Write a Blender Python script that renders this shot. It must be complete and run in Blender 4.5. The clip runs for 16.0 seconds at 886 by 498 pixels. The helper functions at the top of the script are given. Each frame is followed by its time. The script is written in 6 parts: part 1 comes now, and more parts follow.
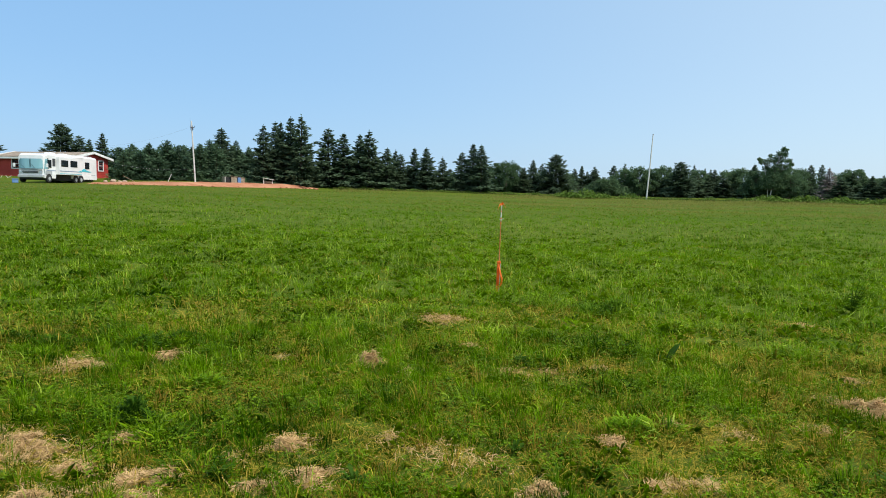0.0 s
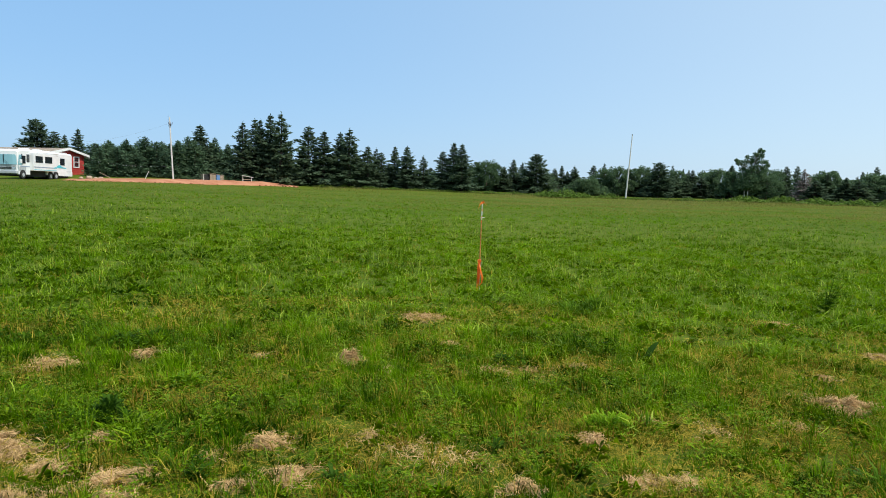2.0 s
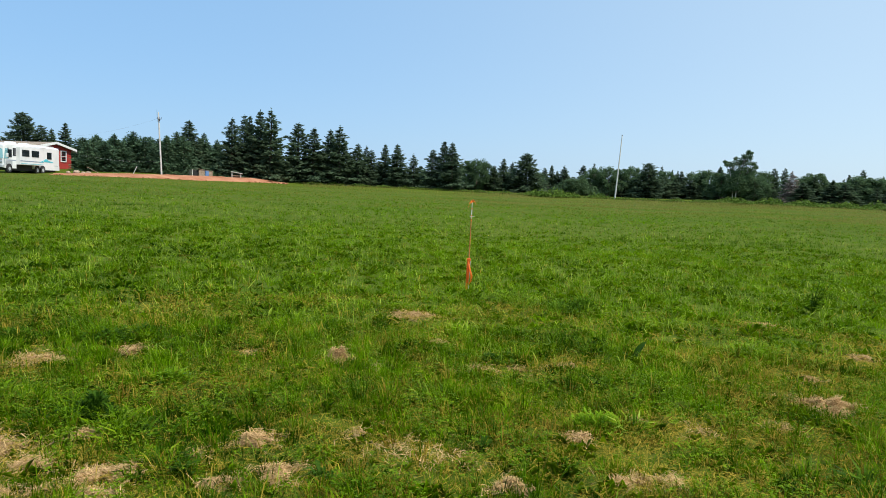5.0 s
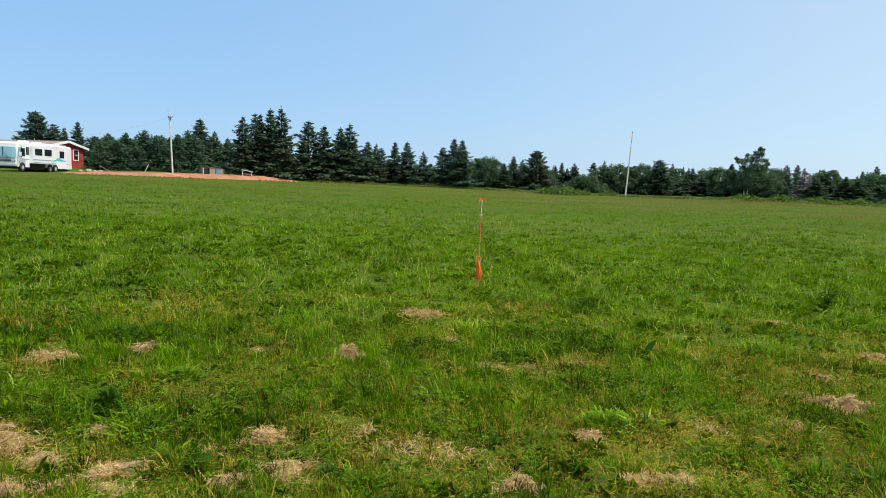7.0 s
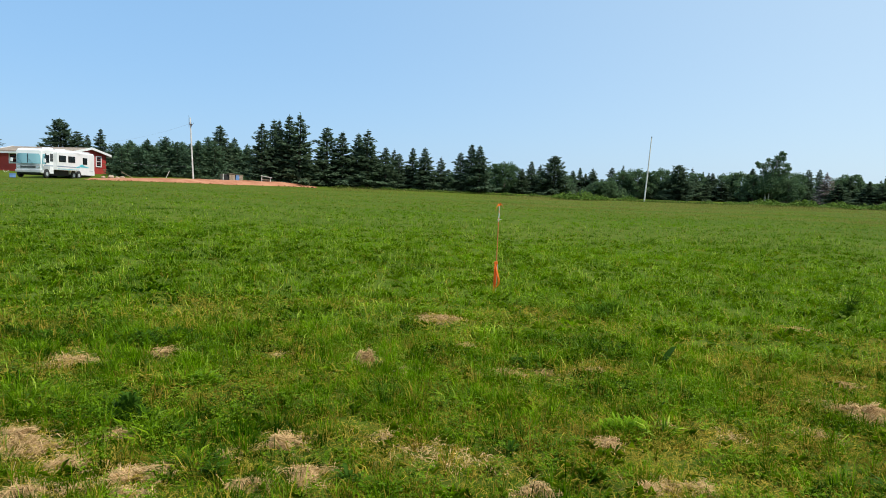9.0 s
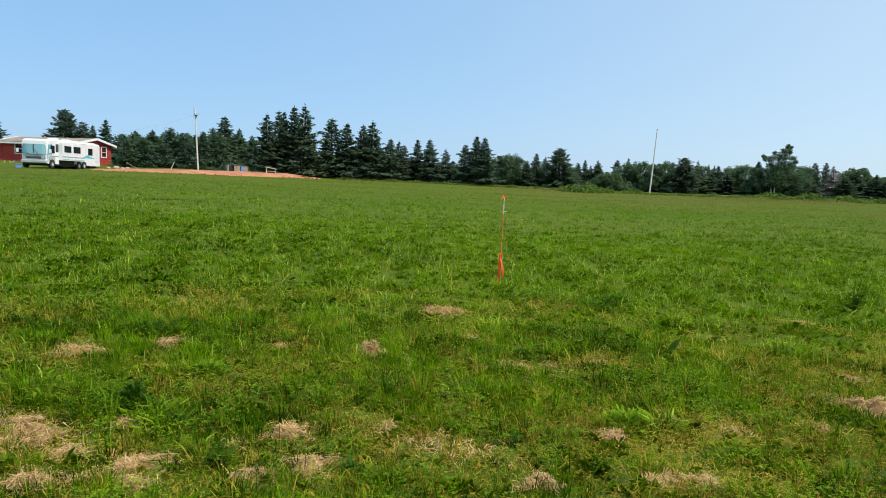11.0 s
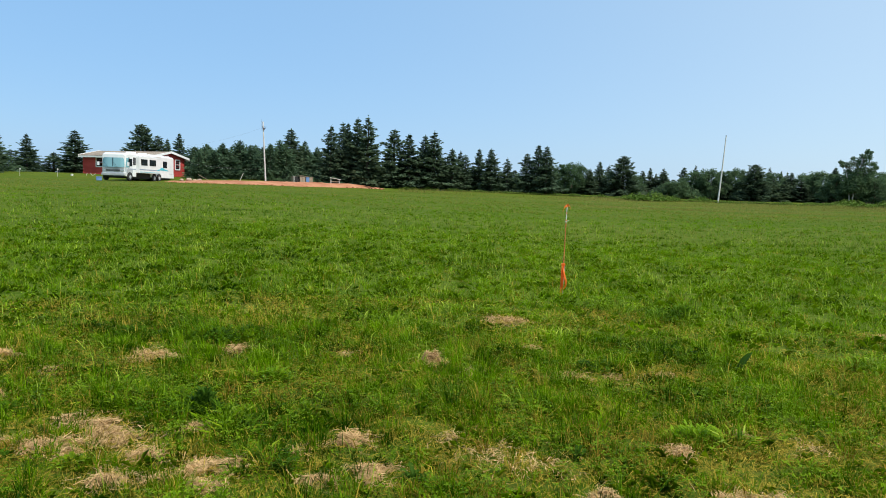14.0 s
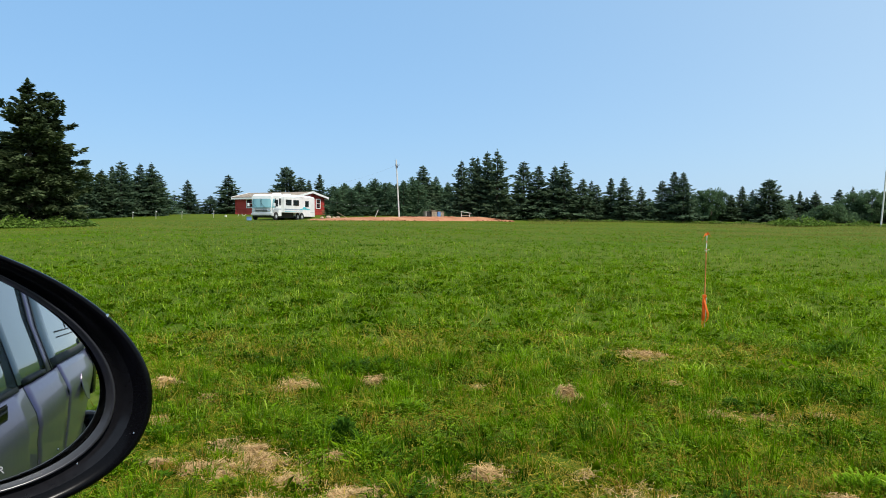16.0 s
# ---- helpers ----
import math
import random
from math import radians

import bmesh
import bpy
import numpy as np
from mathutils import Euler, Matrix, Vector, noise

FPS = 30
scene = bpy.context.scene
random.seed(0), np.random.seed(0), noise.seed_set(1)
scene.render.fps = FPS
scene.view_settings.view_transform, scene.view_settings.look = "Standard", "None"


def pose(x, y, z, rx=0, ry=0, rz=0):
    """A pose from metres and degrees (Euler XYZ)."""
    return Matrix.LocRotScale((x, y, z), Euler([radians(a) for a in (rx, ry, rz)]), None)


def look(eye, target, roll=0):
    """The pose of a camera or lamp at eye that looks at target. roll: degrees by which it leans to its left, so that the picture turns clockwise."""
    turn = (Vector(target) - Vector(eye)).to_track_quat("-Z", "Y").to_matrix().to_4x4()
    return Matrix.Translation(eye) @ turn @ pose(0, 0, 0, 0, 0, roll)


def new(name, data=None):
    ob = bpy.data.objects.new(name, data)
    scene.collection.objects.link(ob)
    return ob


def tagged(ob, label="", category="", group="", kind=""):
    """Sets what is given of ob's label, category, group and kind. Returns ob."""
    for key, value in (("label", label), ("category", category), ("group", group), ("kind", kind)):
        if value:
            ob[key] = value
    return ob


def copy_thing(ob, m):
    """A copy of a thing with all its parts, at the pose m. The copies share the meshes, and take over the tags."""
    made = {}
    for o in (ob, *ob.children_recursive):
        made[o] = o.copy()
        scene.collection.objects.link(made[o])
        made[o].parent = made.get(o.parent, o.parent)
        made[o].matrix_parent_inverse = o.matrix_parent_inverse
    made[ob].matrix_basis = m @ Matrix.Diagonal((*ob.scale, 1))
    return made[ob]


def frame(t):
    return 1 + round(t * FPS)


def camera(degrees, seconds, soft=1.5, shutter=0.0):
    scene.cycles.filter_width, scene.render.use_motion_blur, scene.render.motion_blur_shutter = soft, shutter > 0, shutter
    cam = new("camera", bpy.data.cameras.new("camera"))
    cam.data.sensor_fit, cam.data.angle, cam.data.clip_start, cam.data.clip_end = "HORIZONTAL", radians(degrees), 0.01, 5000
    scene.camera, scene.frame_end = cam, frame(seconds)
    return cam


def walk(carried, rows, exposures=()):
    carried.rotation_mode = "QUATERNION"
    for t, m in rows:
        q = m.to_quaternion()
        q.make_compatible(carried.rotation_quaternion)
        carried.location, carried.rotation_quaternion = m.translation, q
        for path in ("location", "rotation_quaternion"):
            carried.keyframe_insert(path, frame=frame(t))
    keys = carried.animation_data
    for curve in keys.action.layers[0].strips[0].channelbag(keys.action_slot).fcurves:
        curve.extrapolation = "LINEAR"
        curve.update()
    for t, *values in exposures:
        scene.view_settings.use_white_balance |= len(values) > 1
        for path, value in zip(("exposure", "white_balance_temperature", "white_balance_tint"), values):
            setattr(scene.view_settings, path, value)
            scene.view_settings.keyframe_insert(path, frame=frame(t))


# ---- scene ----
cam = camera(64.82, 16.0, soft=0.95)
EYE = 1.4
# seconds, the three Euler angles and the sway in metres of a hand-held pan from a car window
ROWS = [
    (0.0, 85.440, -1.171, 0.098, 0.0039, 0.0027, -0.0030),
    (0.5, 85.475, -1.235, -0.478, 0.0041, 0.0038, -0.0057),
    (1.0, 85.489, -1.308, -0.822, 0.0079, 0.0026, -0.0034),
    (1.5, 85.434, -1.358, -1.066, 0.0045, 0.0028, -0.0020),
    (2.0, 85.380, -1.511, -1.491, 0.0004, 0.0057, -0.0084),
    (2.5, 85.422, -1.576, -1.553, 0.0029, 0.0054, -0.0061),
    (3.0, 85.302, -1.743, -1.691, 0.0000, 0.0061, -0.0057),
    (3.5, 85.228, -1.995, -2.077, 0.0053, 0.0025, -0.0112),
    (4.0, 85.239, -2.134, -2.357, 0.0004, 0.0073, -0.0083),
    (6.5, 85.319, -2.030, -1.963, 0.0002, 0.0035, -0.0100),
    (7.0, 85.053, -1.969, -1.514, -0.0005, 0.0058, -0.0072),
    (7.5, 85.181, -1.444, -1.054, 0.0041, 0.0063, -0.0083),
    (8.0, 85.259, -1.630, -1.019, 0.0031, 0.0030, -0.0083),
    (8.5, 85.509, -1.657, -0.375, 0.0051, 0.0024, -0.0041),
    (11.0, 84.785, -2.090, 0.321, 0.0021, 0.0081, -0.0095),
    (11.5, 84.722, -1.775, 0.683, 0.0055, 0.0074, -0.0059),
    (12.0, 84.899, -1.602, 0.946, -0.0004, 0.0077, -0.0064),
    (12.5, 84.956, -1.424, 1.668, -0.0006, 0.0102, -0.0050),
    (13.0, 84.978, -1.449, 3.657, -0.0023, 0.0093, -0.0054),
    (13.5, 85.192, -1.706, 4.574, -0.0019, 0.0103, -0.0055),
    (14.0, 85.381, -1.729, 5.354, 0.0003, 0.0100, -0.0061),
    (14.5, 85.781, -1.270, 7.491, -0.0047, 0.0074, -0.0067),
    (15.0, 86.950, -0.355, 11.108, -0.0064, 0.0086, -0.0039),
    (15.5, 87.434, -0.226, 13.581, -0.0048, 0.0048, 0.0010),
    (16.0, 87.847, -0.215, 15.981, 0.0000, 0.0000, 0.0000),
]
walk(cam, [(t, pose(x, y, EYE + z, rx, ry, rz)) for t, rx, ry, rz, x, y, z in ROWS])

# ---- world, sun and exposure ----
SUN_AZ, SUN_EL = 122.0, 56.0          # clockwise from straight ahead, and above the horizon
world = bpy.data.worlds.new("hazy_summer_sky")
scene.world = world
world.use_nodes = True
wn = world.node_tree
sky = wn.nodes.new("ShaderNodeTexSky")
sky.sky_type = "NISHITA"
sky.sun_disc = False
sky.sun_elevation, sky.sun_rotation = radians(SUN_EL), radians(SUN_AZ)
sky.air_density, sky.dust_density, sky.ozone_density = 1.0, 0.8, 1.5
# summer haze: an even pale blue veil over the clear sky
haze = wn.nodes.new("ShaderNodeMix")
haze.data_type = "RGBA"
haze.inputs["Factor"].default_value = 0.62
veil = wn.nodes.new("ShaderNodeMix")
veil.data_type = "RGBA"
veil.inputs["A"].default_value, veil.inputs["B"].default_value = (2.7, 5.5, 9.2, 1), (6.4, 8.5, 10.4, 1)
where = wn.nodes.new("ShaderNodeTexCoord")
toward = wn.nodes.new("ShaderNodeVectorMath")
toward.operation = "DOT_PRODUCT"
toward.inputs[1].default_value = (math.sin(radians(SUN_AZ)), math.cos(radians(SUN_AZ)), 0)
span = wn.nodes.new("ShaderNodeMapRange")
span.interpolation_type = "SMOOTHSTEP"
span.inputs["From Min"].default_value, span.inputs["From Max"].default_value = -1.0, 0.35
wn.links.new(where.outputs["Generated"], toward.inputs[0])
wn.links.new(toward.outputs["Value"], span.inputs["Value"])
wn.links.new(span.outputs["Result"], veil.inputs["Factor"])
wn.links.new(veil.outputs["Result"], haze.inputs["B"])
wn.links.new(sky.outputs[0], haze.inputs["A"])
wn.links.new(haze.outputs["Result"], wn.nodes["Background"].inputs[0])
wn.nodes["Background"].inputs[1].default_value = 0.115
sun = new("sun", bpy.data.lights.new("sun", "SUN"))
sun.data.energy, sun.data.angle, sun.data.color = 4.8, radians(0.6), (1.0, 0.95, 0.86)
a, e = radians(SUN_AZ), radians(SUN_EL)
to_sun = Vector((math.sin(a) * math.cos(e), math.cos(a) * math.cos(e), math.sin(e)))
sun.matrix_world = look(to_sun * 50, (0, 0, 0))
scene.view_settings.exposure = 0.0

# ---- materials ----


def material(name, dark, light, scale=4.0, rough=0.7, metal=0.0, detail=6.0, bump=0.0, fine=40.0, island=0.0, objects=0.0, leaf=0.0, spec=0.5, coat=0.0, contrast=2.0, patch=0.0, mottle=0.5):
    """Principled material whose colour runs between two tones by noise at two scales; island/objects add a random share per piece/object."""
    m = bpy.data.materials.new(name)
    m.use_nodes = True
    t = m.node_tree
    n, k = t.nodes, t.links
    p = n["Principled BSDF"]
    geo, obj = n.new("ShaderNodeNewGeometry"), n.new("ShaderNodeTexCoord")
    co = geo.outputs["Position"] if leaf or scale < 0 else obj.outputs["Object"]
    big = n.new("ShaderNodeTexNoise")
    big.inputs["Scale"].default_value, big.inputs["Detail"].default_value = abs(scale), detail
    small = n.new("ShaderNodeTexNoise")
    small.inputs["Scale"].default_value, small.inputs["Detail"].default_value = fine, 3.0
    k.new(co, big.inputs["Vector"])
    k.new(co, small.inputs["Vector"])
    total = n.new("ShaderNodeMath")
    total.operation = "MULTIPLY_ADD"
    k.new(small.outputs["Fac"], total.inputs[0])
    total.inputs[1].default_value = mottle
    k.new(big.outputs["Fac"], total.inputs[2])
    wide = n.new("ShaderNodeMath")
    wide.operation = "MULTIPLY_ADD"
    k.new(total.outputs[0], wide.inputs[0])
    wide.inputs[1].default_value = contrast
    wide.inputs[2].default_value = 0.75 - (0.5 + 0.5 * mottle) * contrast
    out = wide.outputs[0]
    if patch:
        broad = n.new("ShaderNodeTexNoise")
        broad.inputs["Scale"].default_value, broad.inputs["Detail"].default_value = 0.10, 4.0
        long = n.new("ShaderNodeMapping")
        long.inputs["Scale"].default_value = (0.45, 1.0, 1.0)
        k.new(geo.outputs["Position"], long.inputs["Vector"])
        k.new(long.outputs[0], broad.inputs["Vector"])
        far = n.new("ShaderNodeMath")
        far.operation = "MULTIPLY_ADD"
        k.new(broad.outputs["Fac"], far.inputs[0])
        far.inputs[1].default_value = patch
        k.new(out, far.inputs[2])
        less = n.new("ShaderNodeMath")
        less.operation = "SUBTRACT"
        k.new(far.outputs[0], less.inputs[0])
        less.inputs[1].default_value = patch * 0.5
        out = less.outputs[0]
    for share, socket in ((island, geo.outputs["Random Per Island"]), (objects, None)):
        if share:
            if socket is None:
                socket = n.new("ShaderNodeObjectInfo").outputs["Random"]
            add = n.new("ShaderNodeMath")
            add.operation = "MULTIPLY_ADD"
            k.new(socket, add.inputs[0])
            add.inputs[1].default_value = share
            k.new(out, add.inputs[2])
            out = add.outputs[0]
    ramp = n.new("ShaderNodeMapRange")
    ramp.inputs["From Min"].default_value = 0.25
    ramp.inputs["From Max"].default_value = 1.25 + island + objects
    k.new(out, ramp.inputs["Value"])
    mix = n.new("ShaderNodeMix")
    mix.data_type = "RGBA"
    mix.inputs["A"].default_value, mix.inputs["B"].default_value = (*dark, 1), (*light, 1)
    k.new(ramp.outputs["Result"], mix.inputs["Factor"])
    k.new(mix.outputs["Result"], p.inputs["Base Color"])
    p.inputs["Roughness"].default_value, p.inputs["Metallic"].default_value = rough, metal
    p.inputs["Specular IOR Level"].default_value = spec
    p.inputs["Coat Weight"].default_value = coat
    p.inputs["Coat Roughness"].default_value = 0.05
    if bump:
        b = n.new("ShaderNodeBump")
        b.inputs["Strength"].default_value, b.inputs["Distance"].default_value = bump, 0.02
        k.new(total.outputs[0], b.inputs["Height"])
        k.new(b.outputs["Normal"], p.inputs["Normal"])
    if leaf:
        tr = n.new("ShaderNodeBsdfTranslucent")
        k.new(mix.outputs["Result"], tr.inputs["Color"])
        both = n.new("ShaderNodeMixShader")
        both.inputs[0].default_value = leaf
        k.new(p.outputs[0], both.inputs[1])
        k.new(tr.outputs[0], both.inputs[2])
        k.new(both.outputs[0], n["Material Output"].inputs["Surface"])
    return m


def field_material():
    """Soil and thatch under the grass: green and dry tones in patches, drier towards the distance where the seed heads stand."""
    m = bpy.data.materials.new("meadow_ground")
    m.use_nodes = True
    n, k = m.node_tree.nodes, m.node_tree.links
    p = n["Principled BSDF"]
    geo = n.new("ShaderNodeNewGeometry")
    flat = n.new("ShaderNodeMapping")
    flat.inputs["Scale"].default_value = (0.35, 1.0, 1.0)
    k.new(geo.outputs["Position"], flat.inputs["Vector"])
    last = None
    for scale, detail, tones in ((0.07, 5, ((0.045, 0.110, 0.005), (0.120, 0.165, 0.018))), (0.7, 6, ((0.030, 0.085, 0.003), (0.095, 0.135, 0.014))), (9.0, 6, ((0.02, 0.045, 0.002), (0.14, 0.14, 0.03)))):
        tex = n.new("ShaderNodeTexNoise")
        tex.inputs["Scale"].default_value, tex.inputs["Detail"].default_value = scale, detail
        k.new(flat.outputs[0], tex.inputs["Vector"])
        span = n.new("ShaderNodeMapRange")
        span.inputs["From Min"].default_value, span.inputs["From Max"].default_value = 0.35, 0.65
        k.new(tex.outputs["Fac"], span.inputs["Value"])
        mix = n.new("ShaderNodeMix")
        mix.data_type = "RGBA"
        mix.inputs["A"].default_value, mix.inputs["B"].default_value = (*tones[0], 1), (*tones[1], 1)
        k.new(span.outputs[0], mix.inputs["Factor"])
        if last is not None:
            blend = n.new("ShaderNodeMix")
            blend.data_type = "RGBA"
            blend.inputs["Factor"].default_value = 0.45
            k.new(last, blend.inputs["A"])
            k.new(mix.outputs["Result"], blend.inputs["B"])
            last = blend.outputs["Result"]
        else:
            last = mix.outputs["Result"]
    k.new(last, p.inputs["Base Color"])
    p.inputs["Roughness"].default_value = 0.9
    p.inputs["Specular IOR Level"].default_value = 0.02
    b = n.new("ShaderNodeBump")
    b.inputs["Strength"].default_value, b.inputs["Distance"].default_value = 0.3, 0.03
    k.new(tex.outputs["Fac"], b.inputs["Height"])
    k.new(b.outputs["Normal"], p.inputs["Normal"])
    return m


def glass_material(name, tint, rough=0.03):
    m = bpy.data.materials.new(name)
    m.use_nodes = True
    p = m.node_tree.nodes["Principled BSDF"]
    p.inputs["Base Color"].default_value = (*tint, 1)
    p.inputs["Roughness"].default_value = rough
    p.inputs["Specular IOR Level"].default_value = 0.8
    return m


M_FIELD = field_material()
M_BLADE = material("grass_blade", (0.010, 0.041, 0.0002), (0.147, 0.295, 0.002), scale=1.3, fine=8.0, mottle=1.3, rough=0.75, island=0.5, leaf=0.38, spec=0.01, contrast=2.5, patch=2.6)
M_FRESH = material("fresh_grass_blade", (0.024, 0.080, 0.0005), (0.250, 0.430, 0.004), scale=1.3, fine=8.0, mottle=1.5, rough=0.45, island=0.6, leaf=0.36, spec=0.08, contrast=2.6, patch=2.6)
M_STRAW = material("dry_grass_blade", (0.10, 0.070, 0.006), (0.54, 0.42, 0.060), scale=1.0, fine=6.0, rough=0.85, island=1.4, leaf=0.2, spec=0.01)
M_HAY = material("dried_hay", (0.27, 0.165, 0.066), (0.80, 0.55, 0.27), scale=5.0, fine=30.0, rough=0.85, island=1.4, leaf=0.15, spec=0.08)
M_SEED = material("seed_head", (0.20, 0.19, 0.045), (0.38, 0.32, 0.10), scale=0.3, fine=2.0, rough=0.85, island=0.7, leaf=0.45, spec=0.06, patch=1.5)
M_FARGRASS = material("far_grass_blade", (0.046, 0.116, 0.0012), (0.162, 0.275, 0.005), scale=0.5, fine=2.5, rough=0.8, island=0.35, leaf=0.5, spec=0.01, contrast=1.6, patch=2.4)
M_MIDGRASS = material("mid_grass_blade", (0.029, 0.094, 0.0005), (0.150, 0.300, 0.0025), scale=0.9, fine=3.5, mottle=1.3, rough=0.75, island=0.5, leaf=0.42, spec=0.01, contrast=2.2, patch=2.6)
M_FARDRY = material("far_dry_blade", (0.140, 0.138, 0.020), (0.33, 0.275, 0.060), scale=0.4, fine=2.5, rough=0.85, island=0.35, leaf=0.5, spec=0.01, contrast=1.6, patch=1.5)
M_CLOVER = material("clover_leaf", (0.028, 0.074, 0.002), (0.21, 0.345, 0.012), scale=0.9, fine=5.0, mottle=1.2, rough=0.6, island=1.4, leaf=0.3, spec=0.05, contrast=2.4, patch=0.8)
M_BRIGHTLEAF = material("bright_weed_leaf", (0.085, 0.190, 0.004), (0.30, 0.47, 0.016), scale=6.0, fine=30.0, rough=0.5, island=0.8, leaf=0.4, spec=0.08)
M_DARKLEAF = material("dark_weed_leaf", (0.012, 0.042, 0.002), (0.078, 0.170, 0.014), scale=6.0, fine=30.0, rough=0.6, island=0.8, leaf=0.4, spec=0.06)
M_WEED = material("weed_leaf", (0.018, 0.052, 0.002), (0.085, 0.175, 0.007), scale=6.0, fine=30.0, rough=0.65, leaf=0.3, spec=0.05)
M_TALLWEED = material("tall_weed_leaf", (0.048, 0.115, 0.005), (0.165, 0.290, 0.016), scale=6.0, fine=30.0, rough=0.6, island=0.8, leaf=0.4, spec=0.06)
# the glint of sun on bent blades, put into a paler base colour
M_GLINT = material("sun_glint_blade", (0.11, 0.20, 0.010), (0.46, 0.58, 0.06), scale=1.3, fine=7.0, rough=0.5, island=1.2, leaf=0.3, spec=0.12)
M_RUSSET = material("russet_dying_blade", (0.10, 0.062, 0.007), (0.37, 0.235, 0.035), scale=1.5, fine=8.0, rough=0.8, island=1.2, leaf=0.3, spec=0.01, patch=1.0)
M_LEAFY = material("broad_grass_leaf", (0.034, 0.086, 0.0010), (0.29, 0.43, 0.008), scale=1.1, fine=5.0, rough=0.42, mottle=1.2, island=0.9, leaf=0.36, spec=0.10, contrast=1.8, patch=1.0)
M_FLOWER = material("yellow_petal", (0.55, 0.42, 0.02), (0.75, 0.62, 0.05), scale=2.0, rough=0.6, island=0.4, leaf=0.2)
# dark tone raised: the distance haze is put into the needle colour
M_NEEDLE = material("spruce_needles", (0.068, 0.110, 0.072), (0.126, 0.182, 0.094), scale=0.5, fine=3.0, rough=0.8, island=0.8, objects=0.7, leaf=0.46, spec=0.08)
M_FIR = material("pale_fir_needles", (0.060, 0.112, 0.070), (0.150, 0.235, 0.122), scale=0.5, fine=3.0, rough=0.8, island=0.8, objects=0.7, leaf=0.35, spec=0.08)
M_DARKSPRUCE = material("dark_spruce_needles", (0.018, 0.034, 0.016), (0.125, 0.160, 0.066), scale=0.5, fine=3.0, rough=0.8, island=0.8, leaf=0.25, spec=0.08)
M_YELLOWED = material("dying_needles", (0.24, 0.20, 0.18), (0.42, 0.36, 0.33), scale=0.5, fine=3.0, rough=0.7, island=0.5, leaf=0.1, spec=0.2)
# narrow, lifted tones paint the haze that lies over the far leaves
M_LEAVES = material("tree_leaves", (0.070, 0.124, 0.066), (0.122, 0.192, 0.084), scale=0.4, fine=3.0, rough=0.75, island=0.6, objects=0.7, leaf=0.52, spec=0.08)
M_SHRUB = material("shrub_leaves", (0.055, 0.115, 0.014), (0.175, 0.265, 0.040), scale=0.5, fine=3.0, rough=0.7, island=0.6, leaf=0.28, spec=0.15)
M_BARK = material("tree_bark", (0.05, 0.04, 0.03), (0.14, 0.11, 0.085), scale=6.0, rough=0.9, bump=0.6)
M_BIRCH = material("birch_bark", (0.35, 0.33, 0.30), (0.75, 0.72, 0.68), scale=5.0, rough=0.8, bump=0.3)
M_POLE = material("weathered_pole_wood", (0.44, 0.42, 0.39), (0.70, 0.68, 0.64), scale=3.0, rough=0.85, bump=0.4)
M_DIRT = material("red_clay_soil", (0.28, 0.105, 0.052), (0.48, 0.235, 0.135), scale=-0.5, fine=6.0, rough=0.95, bump=0.7, spec=0.1)
M_ORANGE = material("orange_plastic_ribbon", (0.85, 0.16, 0.015), (0.95, 0.26, 0.03), scale=8.0, rough=0.45, leaf=0.35)
M_ORANGEPAINT = material("orange_painted_wood", (0.55, 0.12, 0.02), (0.85, 0.22, 0.03), scale=12.0, rough=0.7, bump=0.3)
M_RUST = material("rusty_rod", (0.40, 0.11, 0.03), (0.66, 0.22, 0.06), scale=20.0, rough=0.7, bump=0.3)
M_WHITE = material("white_fibreglass", (0.70, 0.71, 0.71), (0.84, 0.84, 0.83), scale=1.2, rough=0.3, coat=0.3)
M_WHITEPAINT = material("white_painted_trim", (0.66, 0.66, 0.64), (0.82, 0.82, 0.80), scale=3.0, rough=0.6)
# grey trim, and the shade painted on the motorhome's lower front
M_GREYTRIM = material("grey_trim_and_shade", (0.30, 0.32, 0.33), (0.46, 0.48, 0.49), scale=1.5, rough=0.4)
M_CHROME = material("bright_metal", (0.55, 0.56, 0.57), (0.70, 0.71, 0.72), scale=6.0, rough=0.2, metal=1.0)
M_BAND = material("blue_grey_band", (0.20, 0.26, 0.36), (0.30, 0.36, 0.46), scale=2.0, rough=0.4)
M_DARKMETAL = material("dark_weathered_fitting", (0.035, 0.030, 0.045), (0.075, 0.065, 0.085), scale=5.0, rough=0.7)
M_TEAL = material("teal_stripe", (0.05, 0.42, 0.52), (0.10, 0.55, 0.64), scale=2.0, rough=0.35)
M_BLUE = material("faded_blue_panel", (0.06, 0.15, 0.36), (0.16, 0.29, 0.50), scale=2.0, rough=0.6)
M_TYRE = material("tyre_rubber", (0.012, 0.012, 0.012), (0.035, 0.035, 0.035), scale=8.0, rough=0.85)
# dark parts, and near-black fill painted for the shade inside openings
M_DARK = material("dark_parts_and_shade", (0.010, 0.010, 0.010), (0.025, 0.024, 0.022), scale=3.0, rough=0.8)
M_RED = material("red_clapboard", (0.36, 0.035, 0.03), (0.52, 0.065, 0.05), scale=1.0, fine=12.0, rough=0.75, bump=0.2)
M_ROOF = material("tan_shingle", (0.26, 0.20, 0.15), (0.44, 0.36, 0.28), scale=1.5, fine=14.0, rough=0.9, bump=0.5)
M_TIMBER = material("weathered_boards", (0.22, 0.16, 0.11), (0.42, 0.33, 0.24), scale=3.0, rough=0.85, bump=0.3)
M_PANE = glass_material("dark_window_glass", (0.015, 0.02, 0.025))
M_SCREEN = glass_material("windshield_with_sunshade", (0.20, 0.40, 0.45), 0.12)
M_PAINT = material("lilac_grey_car_paint", (0.20, 0.145, 0.235), (0.25, 0.185, 0.285), scale=0.8, rough=0.34, metal=0.5, coat=0.5)
